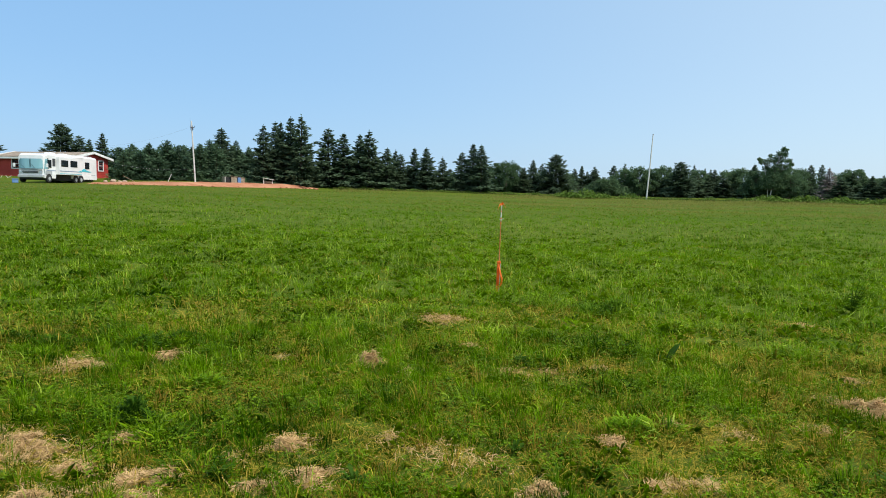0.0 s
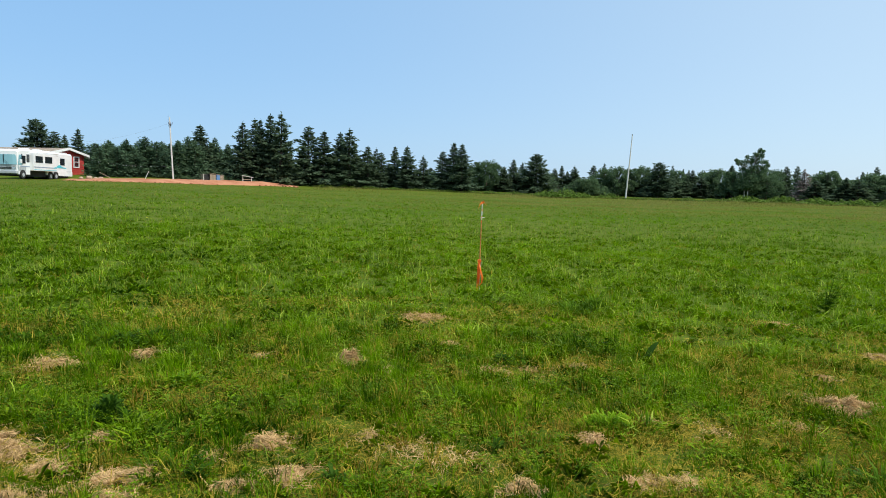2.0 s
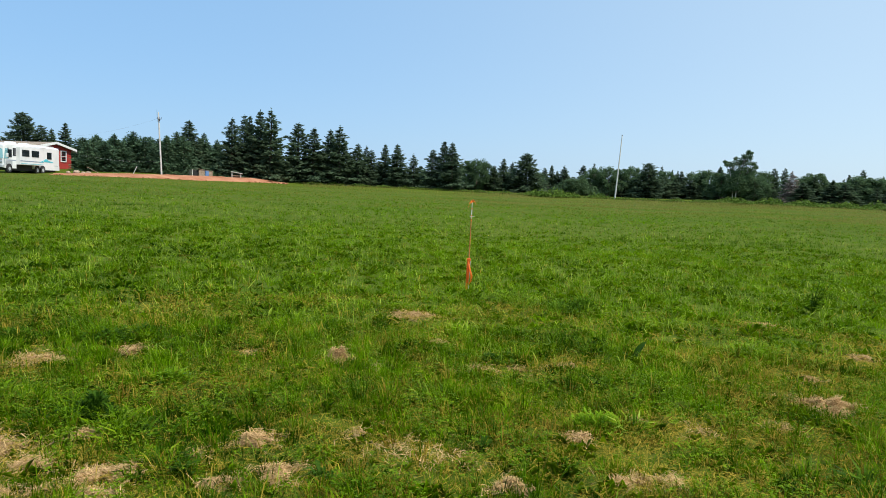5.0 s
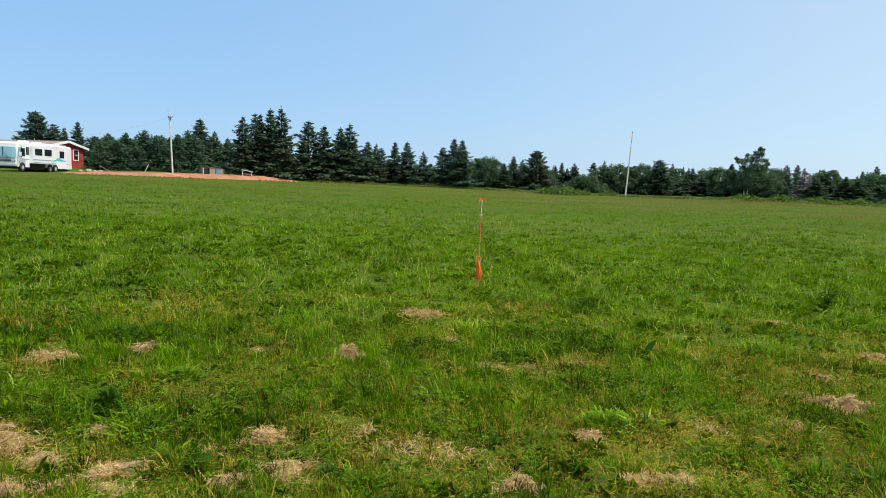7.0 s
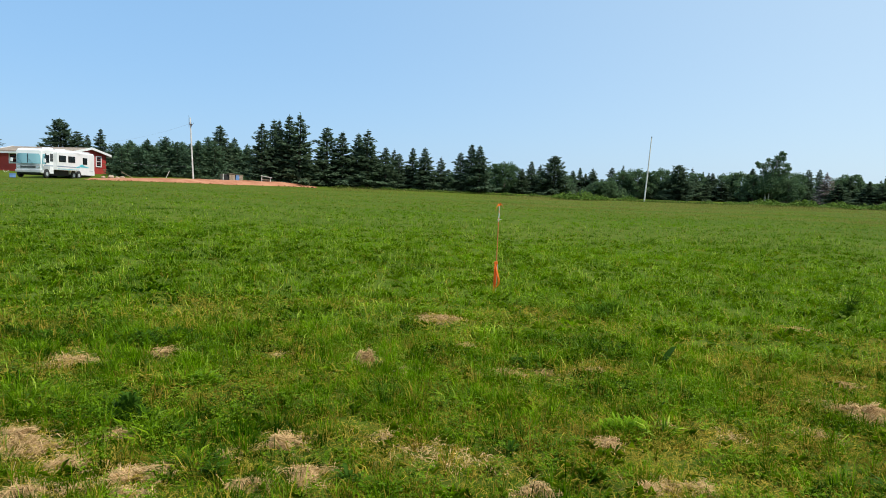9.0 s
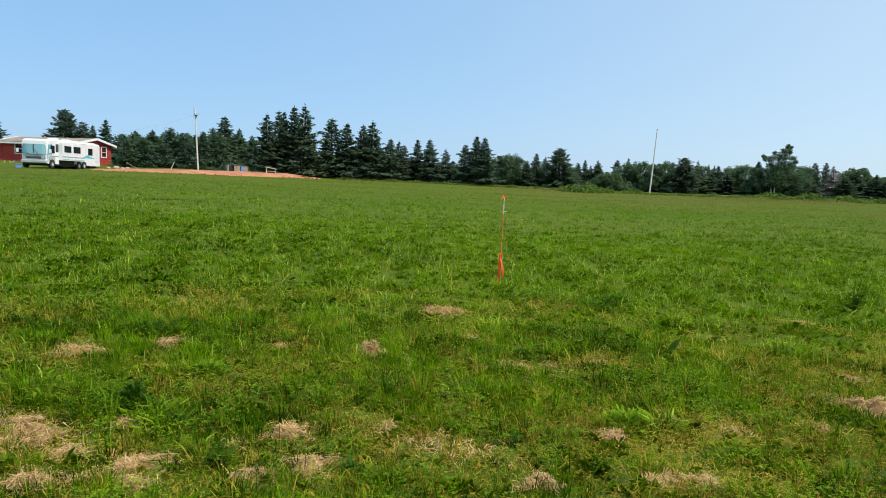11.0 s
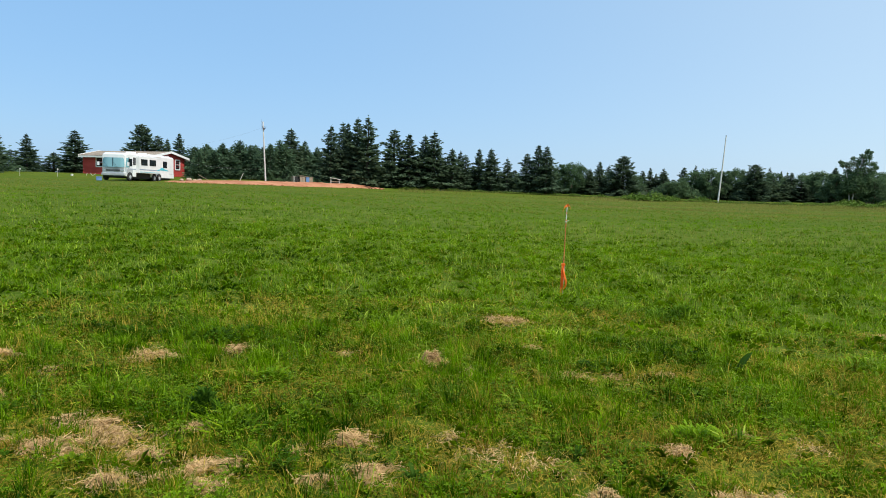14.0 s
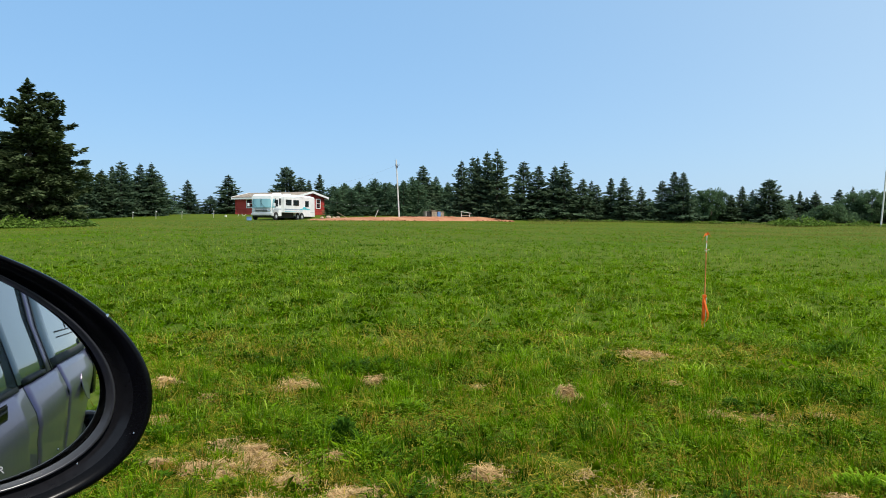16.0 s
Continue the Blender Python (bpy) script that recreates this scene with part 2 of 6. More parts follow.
M_BLACK = material("black_grained_plastic", (0.0012, 0.0012, 0.0018), (0.003, 0.003, 0.004), scale=14.0, fine=700.0, rough=0.22, bump=0.006, spec=0.10)
M_LIP = material("glossy_black_lip", (0.004, 0.004, 0.005), (0.010, 0.010, 0.012), scale=9.0, fine=300.0, rough=0.22, bump=0.006, spec=0.22)
M_BEZEL = material("satin_black_bezel", (0.014, 0.014, 0.017), (0.028, 0.028, 0.033), scale=9.0, fine=300.0, rough=0.28, bump=0.006, spec=0.7)
M_GASKET = material("black_rubber_seal", (0.004, 0.004, 0.005), (0.010, 0.010, 0.011), scale=30.0, rough=0.5, spec=0.12)
M_CARGLASS = glass_material("tinted_car_glass", (0.22, 0.26, 0.28), 0.02)
M_CARGLASS.node_tree.nodes["Principled BSDF"].inputs["Coat Weight"].default_value = 1.0
M_CARGLASS.node_tree.nodes["Principled BSDF"].inputs["Transmission Weight"].default_value = 0.2
M_CLEARGLASS = glass_material("clear_car_glass", (0.80, 0.86, 0.87), 0.0)
M_CLEARGLASS.node_tree.nodes["Principled BSDF"].inputs["Transmission Weight"].default_value = 1.0
M_LETTER = material("etched_lettering", (0.34, 0.35, 0.37), (0.45, 0.46, 0.48), scale=30.0, rough=0.5)
M_WIRE = material("cable_sheath", (0.10, 0.10, 0.11), (0.18, 0.18, 0.19), scale=5.0, rough=0.7)

M_MIRROR = bpy.data.materials.new("mirror_glass")
M_MIRROR.use_nodes = True
mp = M_MIRROR.node_tree.nodes["Principled BSDF"]
mp.inputs["Base Color"].default_value = (0.78, 0.80, 0.80, 1)
mp.inputs["Metallic"].default_value, mp.inputs["Roughness"].default_value = 1.0, 0.015

# ---- mesh tools ----


def part(name, bm, mat, parent=None, label="", smooth=False):
    """Links a bmesh as one mesh object, under a thing or a part."""
    me = bpy.data.meshes.new(name)
    bm.to_mesh(me)
    bm.free()
    me.materials.append(mat)
    if smooth:
        me.polygons.foreach_set("use_smooth", [True] * len(me.polygons))
    ob = new(name, me)
    ob.parent = parent
    return tagged(ob, label) if label else ob


def box(sx, sy, sz, at=(0, 0, 0), bevel=0.0, turn=None, bm=None):
    bm = bm or bmesh.new()
    m = Matrix.Translation(at) @ (turn or Matrix.Identity(4)) @ Matrix.Diagonal((sx, sy, sz, 1))
    made = bmesh.ops.create_cube(bm, size=1, matrix=m)["verts"]
    if bevel:
        edges = {ed for v in made for ed in v.link_edges}
        bmesh.ops.bevel(bm, geom=list(edges), offset=bevel, segments=2, affect="EDGES", profile=0.6)
    return bm


def tube(points, radii, sides=8, bm=None, caps=True):
    """A tapered tube along points."""
    bm = bm or bmesh.new()
    rings = []
    for i, p in enumerate(points):
        p = Vector(p)
        way = Vector(points[min(i + 1, len(points) - 1)]) - Vector(points[max(i - 1, 0)])
        q = way.to_track_quat("Z", "Y")
        rings.append([bm.verts.new(p + q @ Vector((math.cos(6.28319 * j / sides) * radii[i], math.sin(6.28319 * j / sides) * radii[i], 0))) for j in range(sides)])
    for r0, r1 in zip(rings, rings[1:]):
        for j in range(sides):
            bm.faces.new((r0[j], r0[(j + 1) % sides], r1[(j + 1) % sides], r1[j]))
    if caps:
        bm.faces.new(rings[0][::-1])
        bm.faces.new(rings[-1])
    return bm


def prism(outline, depth, bm=None, m=None, bevel=0.0):
    """A flat outline in local x, z, made thick along local y."""
    bm = bm or bmesh.new()
    m = m or Matrix.Identity(4)
    front = [bm.verts.new(m @ Vector((x, -depth / 2, z))) for x, z in outline]
    back = [bm.verts.new(m @ Vector((x, depth / 2, z))) for x, z in outline]
    faces = [bm.faces.new(front), bm.faces.new(back[::-1])]
    n = len(outline)
    for i in range(n):
        faces.append(bm.faces.new((front[(i + 1) % n], front[i], back[i], back[(i + 1) % n])))
    if bevel:
        bmesh.ops.bevel(bm, geom=list({ed for f in faces[:2] for ed in f.edges}), offset=bevel, segments=2, affect="EDGES")
    bmesh.ops.recalc_face_normals(bm, faces=bm.faces[:])
    return bm


def empty(name, m, label, category, group="", kind=""):
    ob = new(name)
    ob.matrix_world = m
    return tagged(ob, label, category, group, kind)


def arrays_mesh(name, verts, faces, mats, index=None):
    """A mesh from numpy arrays: verts (n, 3), faces (m, 3)."""
    me = bpy.data.meshes.new(name)
    me.vertices.add(len(verts))
    me.vertices.foreach_set("co", np.ascontiguousarray(verts, dtype=np.float32).ravel())
    me.loops.add(len(faces) * 3)
    me.loops.foreach_set("vertex_index", np.ascontiguousarray(faces, dtype=np.int32).ravel())
    me.polygons.add(len(faces))
    me.polygons.foreach_set("loop_start", np.arange(len(faces), dtype=np.int32) * 3)
    for mat in mats:
        me.materials.append(mat)
    if index is not None:
        me.polygons.foreach_set("material_index", np.ascontiguousarray(index, dtype=np.int32))
    me.update(calc_edges=True)
    return me


# ---- the lie of the land ----
LAND_AZ = np.array([-180, -120, -60, -35, -25, -16, -10.5, -0.5, 10.6, 20, 29, 40, 46, 60, 120, 180.0])
LAND_RISE = np.array([0, 0, 0.8, 1.15, 1.3, 1.3, 1.4, 1.7, 1.9, 2.35, 2.3, 2.1, 1.75, 1.3, 0, 0])
LAND_R = np.array([0, 40, 70, 80, 89, 95, 103, 115, 5000.0])
LAND_UP = np.array([0, 0.42, 0.64, 0.68, 0.73, 0.90, 1.10, 1.2, 1.2])
_fine = np.interp(np.arange(-186, 187) * 1.0, LAND_AZ, LAND_RISE)
_fine = np.convolve(_fine, np.array([1, 2, 3, 2, 1]) / 9.0, "same")


def waves(x, y, size, seed, octaves=4):
    """Smooth random field in -1..1 with features about size metres wide."""
    r = np.random.default_rng(seed)
    total = np.zeros_like(np.asarray(x, float))
    for o in range(octaves):
        for _ in range(5):
            k = r.normal(size=2)
            k *= (2.0 ** o) * 6.283 / size / np.hypot(*k) * r.uniform(0.7, 1.3)
            total = total + np.sin(x * k[0] + y * k[1] + r.uniform(0, 6.28)) / (1.6 ** o)
    return np.tanh(total / 4.0)


def ground_z(x, y):
    x, y = np.asarray(x, float), np.asarray(y, float)
    r = np.hypot(x, y)
    az = np.degrees(np.arctan2(-x, y))
    rise = np.interp(az, np.arange(-186, 187) * 1.0, _fine) * np.interp(r, LAND_R, LAND_UP)
    return rise + 0.02 * waves(x, y, 1.6, 5, 3) * np.clip((r - 1) / 4, 0, 1) * np.clip(1.5 - r / 60, 0, 1)


def spot(az, r):
    """The ground's point at an azimuth (degrees to the left of straight ahead) and a distance."""
    x, y = -math.sin(radians(az)) * r, math.cos(radians(az)) * r
    return Vector((x, y, float(ground_z(x, y))))


def build_ground():
    radii = np.concatenate([[0.0], np.geomspace(0.4, 125, 150), np.geomspace(140, 4500, 16)])
    azs = np.concatenate([np.arange(-180, -40, 5.0), np.arange(-40, 56, 0.8), np.arange(56, 180, 5.0)])
    rr, aa = np.meshgrid(radii[1:], np.radians(azs), indexing="ij")
    x, y = -np.sin(aa) * rr, np.cos(aa) * rr
    v = np.stack([x, y, ground_z(x, y)], -1).reshape(-1, 3)
    v = np.vstack([[[0, 0, 0]], v])
    n, f = len(azs), []
    j = np.arange(n)
    jn = (j + 1) % n
    f.append(np.stack([np.zeros(n, int), 1 + j, 1 + jn], -1))
    for i in range(len(radii) - 2):
        a0, b0 = 1 + i * n + j, 1 + i * n + jn
        f.append(np.stack([a0, a0 + n, b0], -1))
        f.append(np.stack([b0, a0 + n, b0 + n], -1))
    f = np.vstack(f)[:, ::-1]
    me = arrays_mesh("ground", v, f, [M_FIELD])
    me.polygons.foreach_set("use_smooth", [True] * len(me.polygons))
    return tagged(new("ground", me), "gently rising green meadow with dry patches", "meadow", kind="structure")


build_ground()

# ---- trees ----


def sprays(base, tip, width, droop, rng, count, size, shag=0.15):
    """Triangles of needle sprays along a bough from base to tip."""
    t = rng.uniform(0.12, 1.0, count) ** 0.8
    way = tip - base
    length = np.linalg.norm(way)
    side = np.array([-way[1], way[0], 0.0]) / max(np.hypot(way[0], way[1]), 1e-6)
    p = base + way * t[:, None]
    p[:, 2] += -droop * length * (t - t * t) * 1.6 + shag * rng.uniform(-1.0, 0.45, count) * (0.35 + length * 0.5) * (1.1 - 0.7 * t)
    s = rng.uniform(-1, 1, count)[:, None]
    p = p + side * s * width * (1.05 - t[:, None]) * length
    out = way / length * rng.uniform(0.4, 1.0, count)[:, None] + side * s * 0.9
    out[:, 2] += rng.uniform(-0.7, 0.6, count)
    out /= np.linalg.norm(out, axis=1)[:, None]
    flat = np.cross(out, rng.normal(size=(count, 3)) * 0.9 + [0, 0, 1.0])
    flat /= np.linalg.norm(flat, axis=1)[:, None] + 1e-9
    ln = size * rng.uniform(0.6, 1.3, count)[:, None]
    wd = ln * rng.uniform(0.22, 0.42, count)[:, None]
    a0 = p - out * ln * 0.3
    return np.stack([a0, p + flat * wd + out * ln * 0.25, p + out * ln, p - flat * wd + out * ln * 0.2], 1)


def quads_to_mesh(name, quads, mats):
    q = np.concatenate(quads)
    n = len(q)
    i = np.arange(n)[:, None] * 4
    f = np.concatenate([i + [0, 1, 2], i + [0, 2, 3]])
    return arrays_mesh(name, q.reshape(-1, 3), f, mats)


def spruce(seed, whorls=30, boughs=7, per=7, size=0.62, mat=None, sparse=0.0, taper=0.9, rag=0.12, spread=0.42, shag=0.2):
    """A spruce 10 m high with a crown 2 m in radius: tapered trunk and drooping whorls of needle sprays."""
    rng = np.random.default_rng(seed)
    root = empty("spruce_tree", Matrix.Identity(4), "dark green spruce tree", "tree")
    part("trunk", tube([(0, 0, -0.3), (0.05, 0, 4), (0, 0.04, 10)], [0.2, 0.13, 0.015], 7), M_BARK, root)
    quads = []
    for w in range(whorls):
        h = 0.3 + 9.45 * (w / (whorls - 1)) ** 0.95
        reach = 2.0 * ((10.0 - h) / 9.6) ** taper * (0.86 + 0.25 * math.sin(w * 2.1 + seed)) + 0.03
        if h < 1.6:
            reach *= 0.72 + 0.17 * h
        spin = rng.uniform(0, 6.28)
        for b in range(boughs):
            if rng.uniform() < sparse:
                continue
            a0 = spin + 6.283 * b / boughs + rng.uniform(-0.35, 0.35)
            ln = reach * rng.uniform(0.62, 1.2) * (1 + rag * math.sin(2.3 * h + 2 * a0 + seed) + rag * math.sin(5.1 * h - 3 * a0))
            lift = 0.55 * (h / 10) - 0.22 + rng.uniform(-0.12, 0.12)
            base = np.array([0, 0, min(9.8, h + rng.uniform(-0.34, 0.34))])
            tip = base + np.array([math.cos(a0) * ln, math.sin(a0) * ln, lift * ln])
            k = max(3, int(per * (0.35 + 0.65 * ln / 2.0)))
            quads.append(sprays(base, tip, spread, 0.22, rng, k, size * (0.36 + 0.64 * min(1.0, ln / 1.4)), shag))
    top = np.array([0, 0, 9.3])
    quads.append(sprays(top, top + np.array([0.02, 0.01, 0.9]), 0.06, 0.0, rng, 9, 0.22))
    crown = new("crown", quads_to_mesh("crown", quads, [mat or M_NEEDLE]))
    crown.parent = root
    return root


def leafy(seed, clumps=34, leaves=62, trunk=M_BARK, name="broadleaf_tree", label="dark green broadleaf tree at the wood's edge", leafsize=0.26, open_crown=False, mat=None):
    """A broadleaf tree 10 m high and about 3 m in radius: forked trunk, limbs, and clumps of leaves on the limbs."""
    rng = np.random.default_rng(seed)
    root = empty(name, Matrix.Identity(4), label, "tree")
    bm = tube([(0, 0, -0.3), (0.12, 0.05, 2.2), (0.0, 0.1, 4.6), (0.2, 0, 7.6)], [0.22, 0.17, 0.12, 0.03], 8)
    ends = []
    low = 2.3 if open_crown else 0.9
    for c in range(clumps):
        h = low + (9.5 - low) * ((c + 0.5) / clumps)
        u = (h - low) / (9.7 - low)
        wide = (3.0 * math.sin(math.pi * (0.16 + 0.76 * u)) ** 0.75) * rng.uniform(0.3, 1.12)
        if open_crown:
            wide *= 0.72 if u < 0.55 else 1.0
        a0 = c * 2.4 + rng.uniform(-0.5, 0.5)
        ends.append(np.array([math.cos(a0) * wide, math.sin(a0) * wide, h]))
        if c % 3 == 0:
            e0 = ends[-1]
            tube([(0.08, 0.05, max(1.0, h - 1.6)), (e0[0] * 0.55, e0[1] * 0.55, h - 0.7), tuple(e0)], [0.07, 0.045, 0.012], 5, bm)
    part("trunk", bm, trunk, root)
    quads = []
    for e0 in ends:
        rad = rng.uniform(0.55, 1.15) * (0.75 if open_crown else 1.0)
        d = rng.normal(size=(leaves, 3))
        d /= np.linalg.norm(d, axis=1)[:, None]
        p = e0 + d * rad * rng.uniform(0.35, 1.0, leaves)[:, None] * [1.1, 1.1, 0.8 if open_crown else 1.3]
        o = rng.normal(size=(leaves, 3)) + d * 0.8
        o /= np.linalg.norm(o, axis=1)[:, None]
        s = np.cross(o, rng.normal(size=(leaves, 3)))
        s /= np.linalg.norm(s, axis=1)[:, None] + 1e-9
        ln = leafsize * rng.uniform(0.7, 1.5, leaves)[:, None]
        quads.append(np.stack([p - o * ln, p + s * ln * 0.6, p + o * ln, p - s * ln * 0.6], 1))
    crown = new("crown", quads_to_mesh("crown", quads, [mat or M_LEAVES]))
    crown.parent = root
    return root


def shrub(seed, leaves=900, mat=None):
    """A low shrub 1 m high and about 1 m in radius."""
    rng = np.random.default_rng(seed)
    root = empty("shrub", Matrix.Identity(4), "low bright green wild shrub", "shrub")
    bm = bmesh.new()
    for i in range(7):
        a0 = i * 0.9 + rng.uniform(-0.2, 0.2)
        tube([(0.05 * math.cos(a0), 0.05 * math.sin(a0), -0.1), (0.35 * math.cos(a0), 0.35 * math.sin(a0), 0.45), (0.6 * math.cos(a0), 0.6 * math.sin(a0), 0.8)], [0.02, 0.014, 0.005], 5, bm)
    part("stems", bm, M_BARK, root)
    a0, u = rng.uniform(0, 6.28, leaves), rng.uniform(0, 1, leaves) ** 0.55
    top = 0.55 + 0.45 * np.sin(a0 * 3 + seed) * np.cos(a0 * 2 + 1.3 * seed)
    p = np.stack([np.cos(a0) * u, np.sin(a0) * u, (1 - u * u) ** 0.5 * top * rng.uniform(0.25, 1.05, leaves) + 0.05], -1)
    o = rng.normal(size=(leaves, 3)) + [0, 0, 0.6]
    o /= np.linalg.norm(o, axis=1)[:, None]
    s = np.cross(o, rng.normal(size=(leaves, 3)))
    s /= np.linalg.norm(s, axis=1)[:, None] + 1e-9
    ln = 0.09 * rng.uniform(0.6, 1.5, leaves)[:, None]
    crown = new("foliage", quads_to_mesh("foliage", [np.stack([p - o * ln, p + s * ln * 0.5, p + o * ln, p - s * ln * 0.5], 1)], [mat or M_SHRUB]))
    crown.parent = root
    return root


def plant_row(kinds, rows, width_at=2.0, group="", label=""):
    """Copies of the kinds at (azimuth, distance, height, half width)."""
    for i, (az, r, high, wide) in enumerate(rows):
        w = wide / width_at * (1.16 if width_at == 2.0 else 1.0)
        p = spot(az, r)
        m = Matrix.Translation(p) @ Matrix.Rotation(math.radians((i * 137) % 360), 4, "Z") @ Matrix.Diagonal((w, w, high / 10.0, 1))
        tagged(copy_thing(kinds[i % len(kinds)], m), label, group=group)


def retire(things):
    for root in things:
        for ob in (*root.children_recursive, root):
            bpy.data.objects.remove(ob)


spruces = [spruce(11, 40, 8, 36, 0.32, taper=0.74, rag=0.16, shag=0.3), spruce(12, 38, 8, 36, 0.32, sparse=0.06, taper=0.86, rag=0.18, shag=0.3), spruce(13, 42, 7, 36, 0.31, sparse=0.08, taper=0.66, rag=0.16, shag=0.3), spruce(14, 38, 8, 36, 0.33, taper=0.95, rag=0.2, shag=0.35)]
lesser = [spruce(18, 24, 7, 30, 0.42, taper=0.75, shag=0.5), spruce(19, 26, 7, 30, 0.42, taper=0.85, shag=0.5)]
firs = [spruce(16, 34, 9, 30, 0.34, M_FIR, sparse=0.08, taper=0.74, rag=0.34, spread=0.55, shag=1.1), spruce(17, 32, 9, 30, 0.34, M_FIR, sparse=0.10, taper=0.66, rag=0.4, spread=0.6, shag=1.2), spruce(24, 30, 9, 30, 0.34, M_FIR, sparse=0.12, taper=0.6, rag=0.45, spread=0.6, shag=1.3)]
SPRUCE_HOUSE = [(33.04, 112, 5.9, 2.6), (36.04, 112, 5.1, 1.9), (27.46, 116, 5.9, 2.2), (25.99, 118, 6.6, 2.2), (26.83, 120, 5.7, 1.5)]
SPRUCE_WEST = [(43.01, 96, 6.6, 1.8), (41.98, 97, 5.9, 2.2), (40.69, 98, 7.0, 2.2), (41.30, 101, 6.5, 2.0), (39.38, 102, 6.8, 1.9), (38.60, 100, 6.9, 2.3), (38.05, 104, 5.6, 1.5)]
SPRUCE_BIG = [(17.65, 103, 7.25, 2.8), (14.47, 100, 8.05, 2.5), (13.55, 103, 8.75, 2.0), (13.16, 101, 8.65, 2.0), (12.37, 100, 9.35, 2.4), (11.57, 98, 9.55, 2.9), (9.41, 99, 8.1, 2.9), (8.19, 98, 7.5, 2.8), (6.92, 100, 7.45, 2.3), (6.15, 98, 7.95, 2.9)]
SPRUCE_MID = [(4.70, 98, 5.7, 2.0), (4.01, 100, 5.5, 1.6), (3.59, 99, 5.0, 1.6), (2.50, 100, 5.9, 1.9), (1.49, 98, 5.9, 2.0), (0.18, 99, 4.7, 1.6), (-1.42, 99, 5.5, 1.9), (-2.31, 98, 6.7, 2.3), (-2.95, 97, 6.5, 2.1), (5.60, 103, 4.7, 1.6)]
SPRUCE_EAST = [(-7.17, 106, 4.9, 1.5), (-7.90, 108, 4.5, 1.6), (-10.49, 112, 4.0, 1.3), (-11.05, 113, 4.5, 1.3), (-11.51, 113, 3.6, 1.1), (-12.06, 112, 4.4, 1.7), (-13.56, 113, 4.7, 1.6), (-20.35, 128, 5.0, 0.9), (-20.75, 128, 4.8, 0.9), (-6.47, 104, 3.7, 1.5)]
SPRUCE_FAR = [(-28.27, 118, 3.5, 1.1), (-30.78, 120, 4.1, 1.5), (-31.40, 118, 3.5, 1.4), (-29.86, 121, 3.7, 1.3), (-33.57, 121, 4.3, 1.5), (-32.05, 119, 3.8, 1.4), (-34.35, 121, 4.1, 1.5), (-29.15, 121, 3.8, 1.1)]
for rows, label in ((SPRUCE_HOUSE, "lone dark spruce behind the red house"), (SPRUCE_WEST, "spruce in the dark row beyond the fence"), (SPRUCE_BIG, "tall dark spruce at the meadow's edge"), (SPRUCE_MID, "pointed dark spruce at the meadow's edge"), (SPRUCE_EAST, "dark spruce among broadleaf trees"), (SPRUCE_FAR, "small far spruce top above the wood")):
    plant_row(spruces, rows, 2.0, "spruces round the meadow", label)
broad = [spruce(20, 36, 9, 60, 0.25, taper=0.58, rag=0.1, shag=0.7)]
plant_row(broad, [(28.6, 118, 7.7, 3.2), (-9.03, 104, 5.8, 2.7), (-18.60, 106, 5.1, 2.5)], 2.0, "spruces round the meadow", "broad bushy dark spruce")
# lower trees that close the gaps between the trunks
rng = np.random.default_rng(3)
back = [(az, 107 + 5 * rng.uniform(), 10 * (0.27 + 0.14 * rng.uniform()) * (1.25 if az > 5 else 0.8), 2.2) for az in np.arange(-8.5, 17.5, 1.15)]
plant_row(lesser, back, 2.0, "spruces round the meadow", "young spruce in the shade of taller ones")
back = [(az, 122 + 4 * rng.uniform(), 3.0 + 1.2 * rng.uniform(), 2.6) for az in np.arange(-36, -9, 1.5)]
plant_row(lesser, back, 2.0, "spruces round the meadow", "spruce in the wood behind the meadow")
back = [(az, 150 + 10 * rng.uniform(), 4.1 + 0.8 * rng.uniform(), 3.0) for az in np.arange(24, 56, 1.3)]
plant_row(lesser, back, 2.0, "far spruces behind the house", "far blue-green spruce on the skyline")

dead = spruce(15, 32, 8, 30, 0.32, M_YELLOWED, sparse=0.1, shag=0.6)
plant_row([dead], [(-28.73, 111, 4.45, 1.9)], 2.0, label="brown dying spruce in the wood")
brush = [shrub(44, 1100, M_LEAVES), shrub(45, 1100, M_LEAVES), shrub(46, 1100, M_NEEDLE)]
leafies = [leafy(21, 44, 150, leafsize=0.16), leafy(22, 40, 160, leafsize=0.16), leafy(23, 48, 140, leafsize=0.16)]
LEAFY_WEST = [(24.6, 98, 3.3, 1.7), (24.15, 100, 3.9, 2.0), (23.44, 99, 3.5, 1.9), (22.57, 101, 3.8, 2.1), (21.51, 102, 5.0, 2.2), (20.74, 101, 4.4, 2.1), (19.79, 103, 4.2, 2.0), (19.21, 100, 4.7, 2.1), (18.53, 102, 5.3, 1.9), (16.54, 106, 5.5, 2.0)]
LEAFY_MID = [(-4.41, 104, 4.3, 1.6), (-5.05, 103, 4.5, 1.6), (-5.78, 105, 4.2, 1.5), (-3.84, 106, 3.6, 1.5), (-14.47, 110, 4.1, 2.0), (-15.52, 109, 4.4, 2.0), (-16.57, 110, 4.3, 1.8), (-17.43, 111, 4.6, 1.8), (-12.58, 104, 2.3, 1.5), (-13.23, 104, 2.5, 1.5), (-9.93, 110, 3.2, 1.5)]
